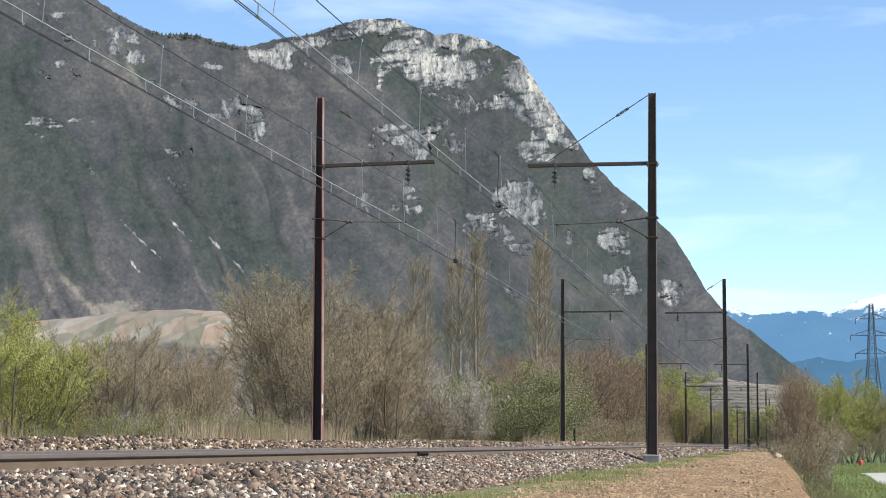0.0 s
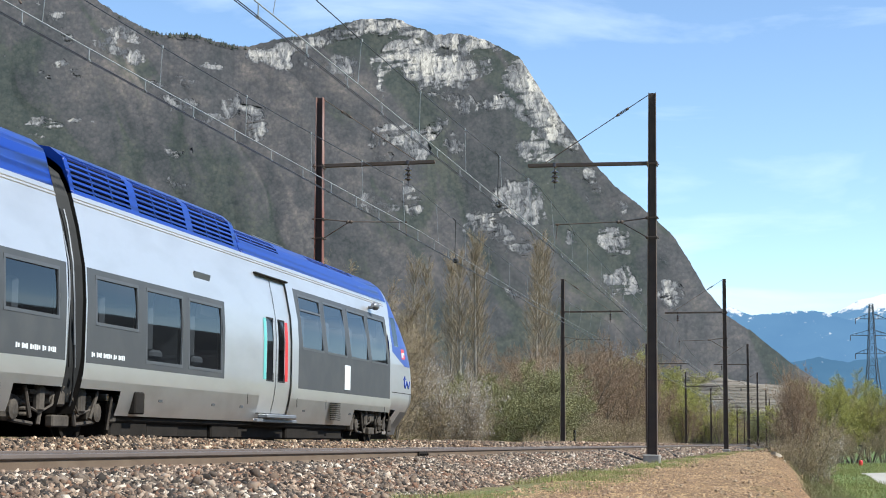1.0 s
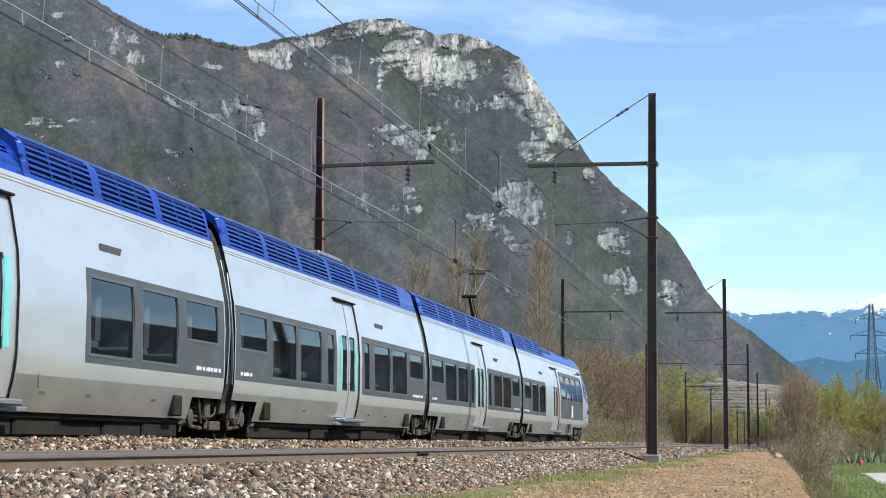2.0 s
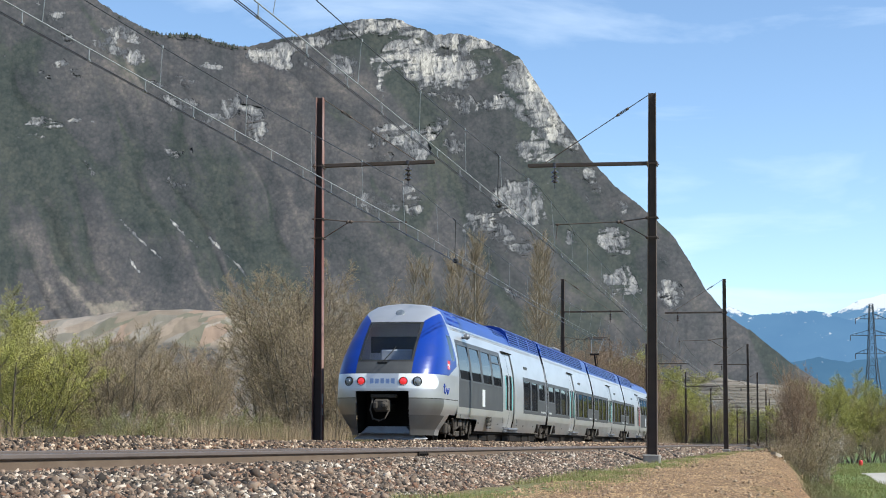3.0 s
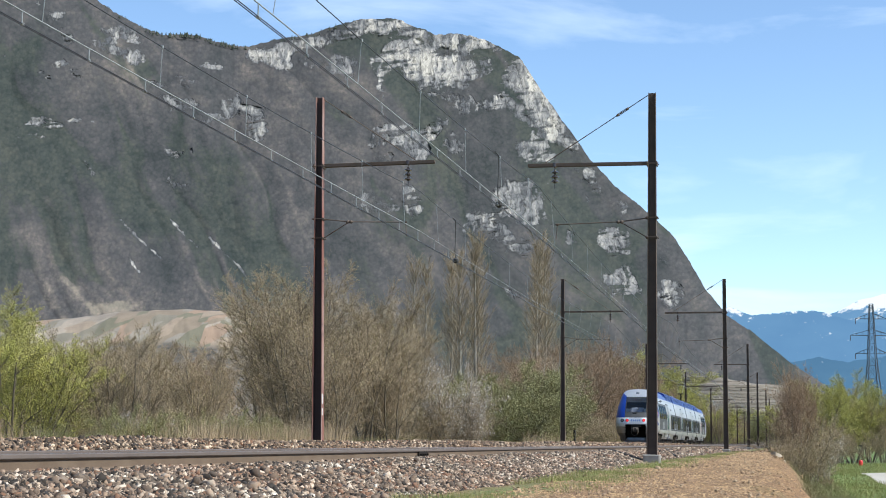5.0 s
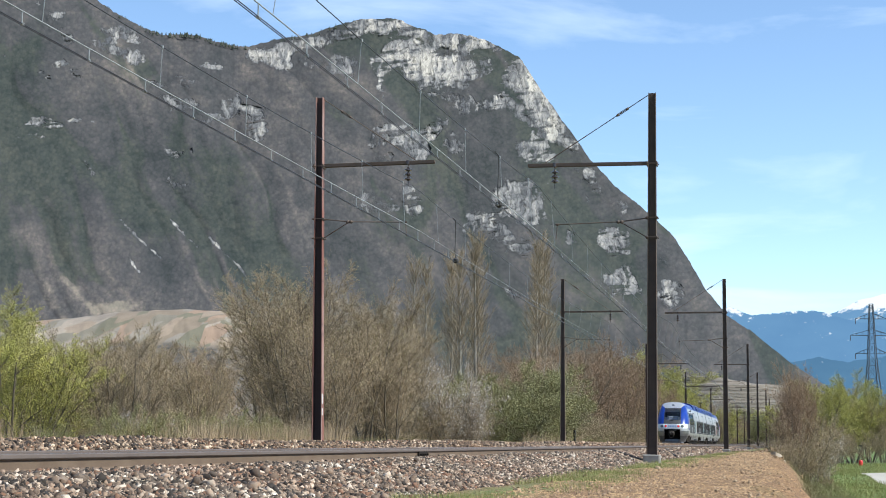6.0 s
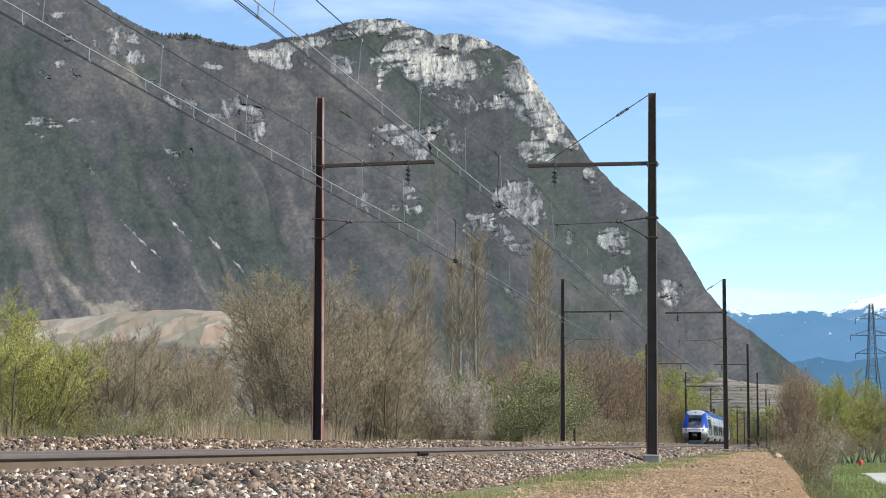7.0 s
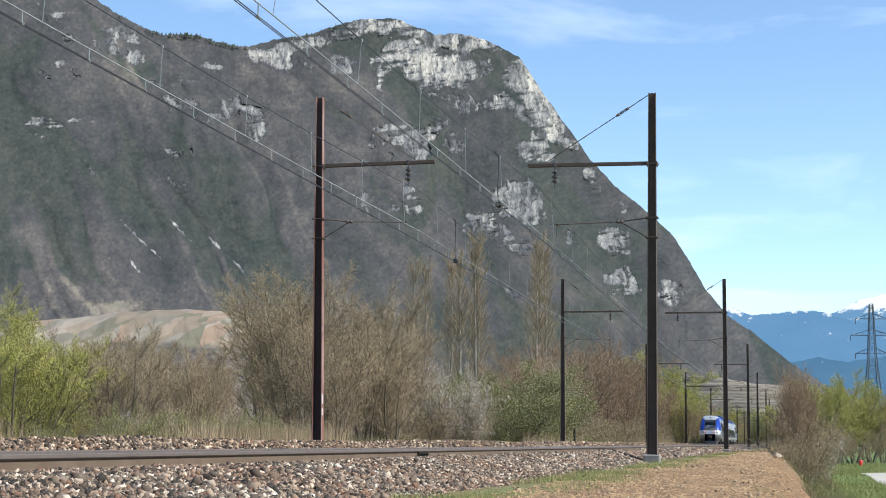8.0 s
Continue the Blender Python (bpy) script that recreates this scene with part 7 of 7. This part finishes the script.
protos = {}
protos["stem"] = [(stem_tree(s, "bare_tree", "bare many-stemmed tree in early spring", 6, 8.0, 0.30, 0.26, 3, 10, 0.06, 0.026, M_BARK, M_TWIG, M_BUD, "sparse olive buds", 0.042), 8.2) for s in (11, 12, 13, 14)]
protos["brush"] = [(stem_tree(s, "bare_bush", "bare brown thicket bush along the railway", 7, 4.0, 0.55, 0.26, 2, 9, 0.07, 0.022, M_BARK, M_TWIG, M_BUD, "sparse olive buds", 0.03), 4.1) for s in (21, 22, 23)]
protos["red"] = [(stem_tree(s, "reddish_bare_tree", "reddish-brown bare thicket tree", 5, 9.0, 0.34, 0.24, 3, 12, 0.0, 0.03, M_BARK, M_TWIGRED, None, "", 0.042), 9.2) for s in (31, 32)]
protos["green"] = [(stem_tree(s, "willow_tree", "willow tree in fresh yellow-green leaf", 5, 7.0, 0.42, 0.10, 3, 10, 0.95, 0.024, M_BARK, M_BUD, M_LEAF, "fresh yellow-green leaves"), 7.2) for s in (41, 42, 43)]
protos["bush"] = [(stem_tree(s, "leafy_bush", "rounded bush in fresh green leaf", 12, 5.0, 0.75, 0.02, 3, 6, 0.95, 0.027, M_BARK, M_BUD, M_LEAFDARK, "dense fresh green leaves", 0.025), 4.9) for s in (51, 52)]
protos["blossom"] = [(stem_tree(s, "blossom_bush", "blackthorn bush in white blossom", 8, 5.0, 0.55, 0.15, 3, 7, 0.28, 0.030, M_BARK, M_TWIG, M_BLOSSOM, "white blossom", 0.025), 5.0) for s in (61,)]
protos["pale"] = [(stem_tree(s, "pale_barked_tree", "thin pale-barked bare trees", 4, 9.0, 0.16, 0.35, 2, 8, 0.0, 0.03, M_PALEBARK, M_TWIG, None, "", 0.04), 9.2) for s in (71,)]
protos["poplar"] = [(poplar(s), 18.3) for s in (81, 82, 83)]
used, turn_of = set(), {}
tree_rng = random.Random(7)


def plant(kind, x, y, h, wide=1.0):
    """Puts a tree of a kind at a place, at a height."""
    turn_of[kind] = turn_of.get(kind, -1) + 1
    ob, h0 = protos[kind][turn_of[kind] % len(protos[kind])]
    z = float(ground_z(x, y)) - 0.02
    k = h / h0
    m = Matrix.Translation((x, y, z)) @ Matrix.Rotation(tree_rng.uniform(0, 6.28), 4, "Z")
    if ob.name not in used:
        used.add(ob.name)
        o = ob
        o.matrix_basis = m
    else:
        o = copy_thing(ob, m)
    w = k * wide * tree_rng.uniform(0.9, 1.15)
    o.scale = (w, w, k)
    return o


POPLARS = [(-34.0, 147.0, 17.5), (-36.0, 160.5, 18.6), (-39.0, 188.6, 22.2), (-36.0, 178.8, 21.5), (-40.0, 212.0, 27.8), (-37.0, 193.2, 24.3), (-46.0, 304.8, 38.8), (-42.0, 287.1, 35.0), (-40.0, 260.7, 29.8)]
STEMS = [(-23.0, 51.1, 4.9), (-20.0, 46.8, 4.3), (-27.0, 65.5, 6.1), (-23.0, 61.3, 5.4), (-28.0, 86.4, 10.5), (-25.0, 80.0, 9.8), (-23.0, 75.9, 8.9), (-26.0, 92.7, 10.3), (-29.0, 108.5, 11.5), (-24.0, 93.7, 10.0), (-27.0, 111.0, 11.2), (-19.0, 66.9, 6.5), (-20.0, 76.5, 7.0), (-19.0, 77.0, 6.5)]
REDS = [(-27.0, 208.1, 15.1), (-29.0, 239.7, 18.0), (-26.0, 231.6, 16.8), (-28.0, 270.4, 18.0), (-25.0, 258.7, 16.1), (-26.0, 295.2, 15.9), (-25.0, 328.4, 14.7), (-24.0, 171.1, 11.5), (-30.0, 187.8, 13.2), (-32.0, 183.9, 12.3)]
GREENS = [(-24.0, 46.9, 5.7), (-22.5, 45.5, 5.2), (-27.0, 51.3, 6.3), (-25.0, 52.1, 4.8), (-50.0, 553.1, 36.8), (-34.0, 472.8, 26.0), (-30.0, 455.7, 21.5), (-27.0, 462.4, 19.4), (-40.0, 482.4, 25.2)]
BUSHES = [(-20.0, 117.0, 7.0), (-18.9, 111.0, 5.6), (-20.8, 124.0, 7.4), (-19.3, 121.0, 5.6)]
BLOSSOMS = [(-17.9, 87.4, 5.6), (-17.6, 88.0, 4.4), (-24.0, 533.8, 16.8), (-18.5, 44.2, 2.1), (-18.0, 45.4, 1.9)]
PALES = [(-20.5, 146.1, 10.6), (-20.0, 140.1, 8.2), (-21.0, 157.6, 9.1)]
for kind, places in (("poplar", POPLARS), ("stem", STEMS), ("red", REDS), ("green", GREENS), ("bush", BUSHES), ("blossom", BLOSSOMS), ("pale", PALES)):
    for x, y, h in places:
        plant(kind, x, y, h, {"poplar": 1.2, "bush": 1.25, "blossom": 0.66}.get(kind, 1.0))
# thicket along the far side of the line: low in front, taller behind
for k in range(60):
    y = 36 + 330 * tree_rng.random() ** 1.7
    x = -tree_rng.uniform(17.6, 23.0) - 0.01 * y
    if -0.36 < x / y < -0.325:
        continue
    plant("brush", x, y, tree_rng.uniform(1.3, 2.3) * (1 + y / 140), 1.2)
for k in range(28):
    y = 50 + 420 * tree_rng.random() ** 1.4
    x = -tree_rng.uniform(24, 40) - 0.02 * y
    if -0.40 < x / y < -0.325:
        continue
    plant("stem" if y < 190 else tree_rng.choice(["red", "stem", "brush"]), x, y, tree_rng.uniform(2.6, 4.0) * (1 + y / 120))
for k in range(26):
    y = 300 + 420 * tree_rng.random()
    plant(tree_rng.choice(["brush", "green", "stem", "red"]), -tree_rng.uniform(17.5, 23), y, tree_rng.uniform(7, 13))
# woods below the vineyard hill
for k in range(10):
    y = tree_rng.uniform(250, 380)
    plant(tree_rng.choice(["red", "stem", "red", "brush"]), -tree_rng.uniform(0.33, 0.50) * y, y, (11.5 + 6.5 * tree_rng.random()) * y / 300)
# greenery at the foot of the terraced slope
for k in range(16):
    y = tree_rng.uniform(820, 900)
    x = tree_rng.uniform(-52, -15) if k % 4 else tree_rng.uniform(0, 8)
    plant(tree_rng.choice(["green", "bush", "bush"]), x, y, tree_rng.uniform(11, 21), 1.3)
# leafy low bushes in front of the thicket
for k in range(6):
    y = tree_rng.uniform(38, 56)
    plant("bush", -tree_rng.uniform(17.4, 18.8), y, tree_rng.uniform(1.4, 2.9), 1.0)
# below the embankment on the near side
for kind, x, y, h in (("red", 0.35, 104, 7.6), ("red", 0.25, 109, 6.6), ("red", 0.6, 106, 7.0), ("stem", 0.9, 112, 7.4), ("red", 1.1, 110, 6.2), ("brush", 0.3, 96, 2.6), ("brush", -0.2, 92, 1.7), ("blossom", 1.7, 114, 3.6), ("brush", 1.3, 108, 4.6), ("brush", 0.6, 103, 4.8), ("brush", 0.9, 100, 3.0), ("pale", 2.6, 124, 6.0), ("green", 6.5, 255, 15.0), ("green", 9.5, 262, 14.0), ("green", 4.6, 248, 14.5), ("green", 12.5, 270, 13.2), ("stem", 14.0, 262, 11.0), ("green", 15.5, 285, 12.0), ("brush", 7.5, 236, 5.6), ("brush", 11.5, 244, 6.0), ("brush", 13.8, 250, 6.5), ("brush", 5.0, 228, 5.0), ("stem", 17.0, 290, 12.5), ("stem", 8.0, 275, 12.0), ("green", -0.6, 270, 9.5), ("stem", 2.6, 262, 12.0), ("stem", -0.8, 190, 6.0), ("brush", 9.0, 232, 4.0), ("brush", 2.2, 104, 1.3)):
    plant(kind, x, y, h, 0.5 if y < 115 and h > 6 else 1.0)

# ---------- undergrowth, reeds, grass ----------
def blades(name, spots, h0, h1, w, lean, mat, label, cat, seed):
    """Many thin upright slivers as one body."""
    r = np.random.default_rng(seed)
    n = len(spots)
    h = r.uniform(h0, h1, n)
    a = r.uniform(0, 2 * np.pi, n)
    l = r.normal(0, lean, (n, 2))
    b = spots
    sx, sy = np.cos(a) * w, np.sin(a) * w
    v = np.empty((n, 3, 3))
    v[:, 0] = b - np.stack([sx, sy, np.full(n, 0.05)], -1)
    v[:, 1] = b + np.stack([sx, sy, np.full(n, -0.05)], -1)
    v[:, 2] = b + np.stack([l[:, 0] * h, l[:, 1] * h, h], -1)
    return tagged(new(name, raw_mesh(name, v.reshape(-1, 3), np.arange(3 * n).reshape(n, 3), mat)), label, cat, kind="stuff")


def spots_in(n, x0, x1, y0, y1, seed, patch=0.0, power=1.6):
    r = np.random.default_rng(seed)
    y = y0 + (y1 - y0) * r.random(n) ** power
    x = r.uniform(x0, x1, n)
    if patch:
        keep = vnoise(x * patch, y * patch * 0.5, seed) > 0.45
        x, y = x[keep], y[keep]
    return np.stack([x, y, ground_z(x, y)], -1)


reeds = np.concatenate([spots_in(13000, -18.2, -15.6, 41, 58, 1, 0.0, 1.0), spots_in(34000, -18.2, -15.2, 96, 260, 2, 0.10, 1.4), spots_in(1500, -18, -16.2, 30, 40, 3, 0.3)])
blades("reed_bed", reeds, 0.9, 2.0, 0.012, 0.13, M_REED, "dry straw-coloured reeds beyond the tracks", "reeds", 4)
blades("undergrowth", np.concatenate([spots_in(52000, -23, -18.0, 28, 130, 5), spots_in(8000, -18.0, -16.0, 58, 100, 55, 0.2), spots_in(30000, -27, -18.2, 130, 520, 6)]), 0.4, 1.5, 0.016, 0.35, M_SCRUB, "tangled olive bramble undergrowth beside the railway", "undergrowth", 7)
blades("verge_grass", np.concatenate([spots_in(26000, -3.70, -2.72, 15, 110, 8, 0.6, 1.6), spots_in(6000, -3.2, -2.2, 14, 80, 9, 0.9, 1.4)]), 0.03, 0.11, 0.0045, 0.45, M_GRASS, "green verge grass along the ballast toe", "grass", 10)
def off_lane(sp):
    return sp[np.abs(sp[:, 0] - 8.3 - (np.maximum(0.0, sp[:, 1] - 160) / 9) ** 2) > 1.75]


blades("slope_grass", np.concatenate([off_lane(spots_in(60000, 2.2, 14, 60, 240, 11, 0.0, 1.2)), spots_in(9000, 1.2, 3.0, 50, 120, 12, 0.5, 1.2)]), 0.12, 0.40, 0.010, 0.4, M_GRASS, "long green grass below the embankment", "grass", 13)
blades("slope_brambles", np.concatenate([spots_in(20000, 0.4, 2.8, 34, 150, 14, 0.35, 1.0), spots_in(6000, -0.6, 1.2, 74, 130, 16, 0.5, 1.0)]), 0.15, 0.60, 0.008, 0.7, M_SCRUB, "brown bramble stems on the bank", "undergrowth", 15)
# ---------- ballast stones ----------
def stone_shapes(n, seed):
    """Angular crushed-stone shapes: skewed blocks with knocked-off corners, 8 corners and 12 facets."""
    r = np.random.default_rng(seed)
    base = np.array([(x, y, z) for x in (-1, 1) for y in (-1, 1) for z in (-1, 1)], float) * 0.72
    quads = [(4, 6, 7, 5), (0, 1, 3, 2), (2, 3, 7, 6), (0, 4, 5, 1), (1, 5, 7, 3), (0, 2, 6, 4)]
    faces = []
    for q in quads:
        faces += [(q[0], q[1], q[2]), (q[0], q[2], q[3])]
    shapes = []
    for _ in range(n):
        v = base * r.uniform(0.60, 1.25, (8, 1)) + r.normal(0, 0.17, (8, 3))
        shapes.append(v * r.uniform(0.55, 1.5, 3))
    return shapes, np.array(faces)


SHAPES, STONE_FACES = stone_shapes(24, 17)


def stones(name, x, y, z, size, seed, label, mat=M_BALLAST, cat="ballast"):
    r = np.random.default_rng(seed)
    n = len(x)
    q = r.normal(size=(n, 4))
    q /= np.linalg.norm(q, axis=1)[:, None]
    w, a, b, c = q.T
    rot = np.stack([1 - 2 * (b * b + c * c), 2 * (a * b - c * w), 2 * (a * c + b * w), 2 * (a * b + c * w), 1 - 2 * (a * a + c * c), 2 * (b * c - a * w), 2 * (a * c - b * w), 2 * (b * c + a * w), 1 - 2 * (a * a + b * b)], -1).reshape(n, 3, 3)
    sh = np.stack(SHAPES)[r.integers(0, len(SHAPES), n)] * size[:, None, None]
    v = np.einsum("nij,nkj->nki", rot, sh) + np.stack([x, y, z], -1)[:, None, :]
    f = STONE_FACES[None] + (np.arange(n) * 8)[:, None, None]
    return tagged(new(name, raw_mesh(name, v.reshape(-1, 3), f.reshape(-1, 3), mat)), label, cat, kind="stuff")


sr = np.random.default_rng(23)


def scatter(n, x0, x1, y0, y1, s0, s1, power, lift=0.3):
    y = y0 + (y1 - y0) * sr.random(n) ** power
    x = sr.uniform(x0, x1, n)
    size = sr.uniform(s0, s1, n)
    z = bed_z(x) + 0.05 * fbm(x * 0.8, y * 0.5, 127, 2) + size * lift + sr.uniform(-0.02, 0.015, n)
    return x, y, z, size


def joined(*sets):
    return [np.concatenate(k) for k in zip(*sets)]


near = joined(scatter(92000, -5.66, -3.4, 9, 30, 0.012, 0.030, 1.15), scatter(24000, -5.68, -3.5, 30, 62, 0.020, 0.038, 1.2), scatter(11000, -5.7, -3.5, 62, 150, 0.035, 0.062, 1.4))
stones("ballast_shoulder", *near, 31, "pale and rusty crushed stones on the ballast shoulder")
mid = joined(scatter(30000, -9.9, -7.5, 14, 60, 0.016, 0.034, 1.3), scatter(7000, -9.9, -7.5, 60, 140, 0.03, 0.06, 1.3))
stones("ballast_between_tracks", *mid, 32, "crushed stones heaped between the tracks", M_BALLASTRUST)
back = joined(scatter(12000, -13.4, -11.5, 20, 80, 0.024, 0.046, 1.3), scatter(2500, -13.4, -11.5, 80, 180, 0.05, 0.09, 1.3))
stones("ballast_far_shoulder", *back, 33, "crushed stones on the far ballast shoulder", M_BALLASTRUST)
four = joined(scatter(4500, -7.3, -5.9, 12, 60, 0.024, 0.045, 1.3, 0.0))
stones("ballast_in_track", *four, 34, "crushed stones between the near rails", M_BALLASTRUST)

# single stones in the foreground, each one a piece
one_meshes = []
for v in SHAPES[:10]:
    one_meshes.append(raw_mesh("stone", v, STONE_FACES, M_BALLAST))
heap = tagged(new("loose_ballast"), "loose crushed stones lying on the shoulder", "stones")
lx, ly, lz, ls = scatter(280, -5.1, -3.6, 10.5, 22, 0.024, 0.045, 1.2, 0.85)
for k in range(len(lx)):
    so = new("stone", one_meshes[k % len(one_meshes)])
    so.parent = heap
    so.matrix_basis = Matrix.LocRotScale((lx[k], ly[k], lz[k]), Euler((sr.uniform(0, 6), sr.uniform(0, 6), sr.uniform(0, 6))), (ls[k],) * 3)

# ---------- litter on the berm ----------
def chips(n, seed):
    r = np.random.default_rng(seed)
    y = 10 + 110 * r.random(n) ** 1.8
    x = r.uniform(-3.2, 0.1, n) + 0.0
    x = np.minimum(x, berm_edge(y) + r.uniform(-0.4, 0.9, n))
    z = ground_z(x, y) + 0.006
    L, w = np.exp(r.normal(-4.45, 0.8, n)) * (1 + y / 90), r.uniform(0.002, 0.009, n) * (1 + y / 60)
    a = r.uniform(0, np.pi, n)
    t = r.uniform(-0.1, 0.35, n)
    d = np.stack([np.cos(a), np.sin(a), t], -1) * L[:, None]
    s = np.stack([-np.sin(a), np.cos(a), np.zeros(n)], -1) * w[:, None]
    p = np.stack([x, y, z], -1)
    upv = np.array([0, 0, 1.0]) * (w[:, None] * 0.9)
    v = np.stack([p - d - s, p + d - s, p + d + s, p - d + s, p + upv + d * 0.8], 1)
    f = np.array([(0, 1, 4), (1, 2, 4), (2, 3, 4), (3, 0, 4)])[None] + (np.arange(n) * 5)[:, None, None]
    return raw_mesh("berm_litter", v.reshape(-1, 3), f.reshape(-1, 3), M_LITTER)


cl_y = 10 + 110 * sr.random(16000) ** 1.7
cl_x = np.minimum(sr.uniform(-3.3, 0.2, 16000), berm_edge(cl_y) + sr.uniform(-0.5, 0.8, 16000))
keep = vnoise(cl_x * 1.7, cl_y * 0.9, 207) > 0.35
cl_x, cl_y = cl_x[keep], cl_y[keep]
cl_s = np.exp(sr.normal(-5.0, 0.45, len(cl_x))) * (1 + cl_y / 60)
stones("berm_clods", cl_x, cl_y, ground_z(cl_x, cl_y) + cl_s * 0.2, cl_s, 36, "crumbled brown earth clods on the berm", M_EARTH, "soil")
tagged(new("berm_litter", chips(42000, 41)), "dry stalks and wood chips on the earth berm", "litter", kind="stuff")

# clods along the crest of the berm
def clod(x, y, s, mat, label, seed):
    g = Geo()
    v = SHAPES[seed % 24]
    g.add([(p[0] * s * 1.3, p[1] * s, p[2] * s * 0.8) for p in v], [tuple(f) for f in STONE_FACES])
    ob = new("rubble", g.mesh("rubble", mat))
    ob.matrix_basis = pose(x, y, float(ground_z(x, y)) + s * 0.3, 0, 0, seed * 40)
    return tagged(ob, label, "rubble", group="rubble at the edge of the berm")


M_PALE = material("pale_split_wood", (0.62, 0.54, 0.44), (0.40, 0.32, 0.24), 0.9, scale=6, fine=40, amount=0.5, bump=0.004)
for k, (x, y, s) in enumerate(((-0.6, 78, 0.28), (-0.42, 80, 0.34), (-0.75, 76, 0.22), (-0.3, 83, 0.25), (-0.62, 70, 0.20), (0.5, 86, 0.2), (0.3, 72, 0.18), (1.6, 78, 0.2))):
    clod(x, y, s * 0.6, M_EARTH if k % 3 else M_PALE, "pale broken wood and rubble on the bank", k + 3)

# ---------- lattice pylon ----------
def pylon(x, y, h, label):
    e = tagged(new("power_pylon"), label, "pylon")
    e.matrix_basis = pose(x, y, float(ground_z(x, y)), 0, 0, 12)
    def half(z):
        return float(np.interp(z, [0, h * 0.60, h], [3.6, 1.25, 0.5]))
    levels = [0, 7, 13, 18, 22.5, 26.5, 30, 33, 36, 39, 42, h]
    corner = lambda z, i: Vector(((-1, 1, 1, -1)[i] * half(z), (-1, -1, 1, 1)[i] * half(z), z))
    for i in range(4):
        leg = Geo()
        for a, b in zip(levels[:-1], levels[1:]):
            leg.tube(corner(a, i), corner(b, i), 0.16 if a < 26 else 0.11, n=4)
        part("leg", leg, M_LATTICE, e)
    br = Geo()
    for a, b in zip(levels[:-1], levels[1:]):
        for i in range(4):
            j = (i + 1) % 4
            br.tube(corner(a, i), corner(b, j), 0.07, n=4)
            br.tube(corner(a, j), corner(b, i), 0.07, n=4)
            br.tube(corner(b, i), corner(b, j), 0.07, n=4)
    part("bracing", br, M_LATTICE, e)
    for z, reach in ((h - 15.0, 5.0), (h - 9.5, 6.4), (h - 4.5, 4.8)):
        for s in (-1, 1):
            arm = Geo()
            tip = Vector((s * reach, 0, z))
            for q in (-1, 1):
                arm.tube((s * half(z), q * half(z), z), tip, 0.09, n=4)
                arm.tube((s * half(z), q * half(z), z + 1.6), tip, 0.08, n=4)
                for f in (0.33, 0.66):
                    lo = Vector((s * half(z), q * half(z), z)).lerp(tip, f)
                    hi = Vector((s * half(z), q * half(z), z + 1.6)).lerp(tip, f)
                    arm.tube(lo, hi, 0.05, n=4)
            cr2 = part("crossarm", arm, M_LATTICE, e)
            ins = Geo()
            ins.tube(tip, tip - Vector((0, 0, 1.6)), 0.10, n=6)
            part("insulator", ins, M_PORCELAIN, cr2)
    return e


pylon(24.6, 505.0, 45.0, "grey lattice power pylon in the valley")
bo = Geo()
bo.lathe((0, 0, 0), (0, 0, 1), [(0.0, 0.24), (0.1, 0.27), (0.64, 0.27), (0.74, 0.20), (0.78, 0.05)], 16)
ob = new("red_container", bo.mesh("red_container", M_RED, True))
ob.matrix_basis = pose(9.3, 228.0, float(ground_z(9.3, 228.0)))
tagged(ob, "small red container on the grass beside the lane", "container")


def motions():
    """The train runs away along the far track at an even speed."""
    for ob, ahead, turn in TRAIN:
        walk(ob, [(0.0, pose(FAR_X, TAIL_Y + ahead, FAR_Z, 0, 0, turn)), (8.0, pose(FAR_X, TAIL_Y + ahead + 8.0 * SPEED, FAR_Z, 0, 0, turn))])


TAIL_Y, SPEED = -68.37, 36.69
motions()
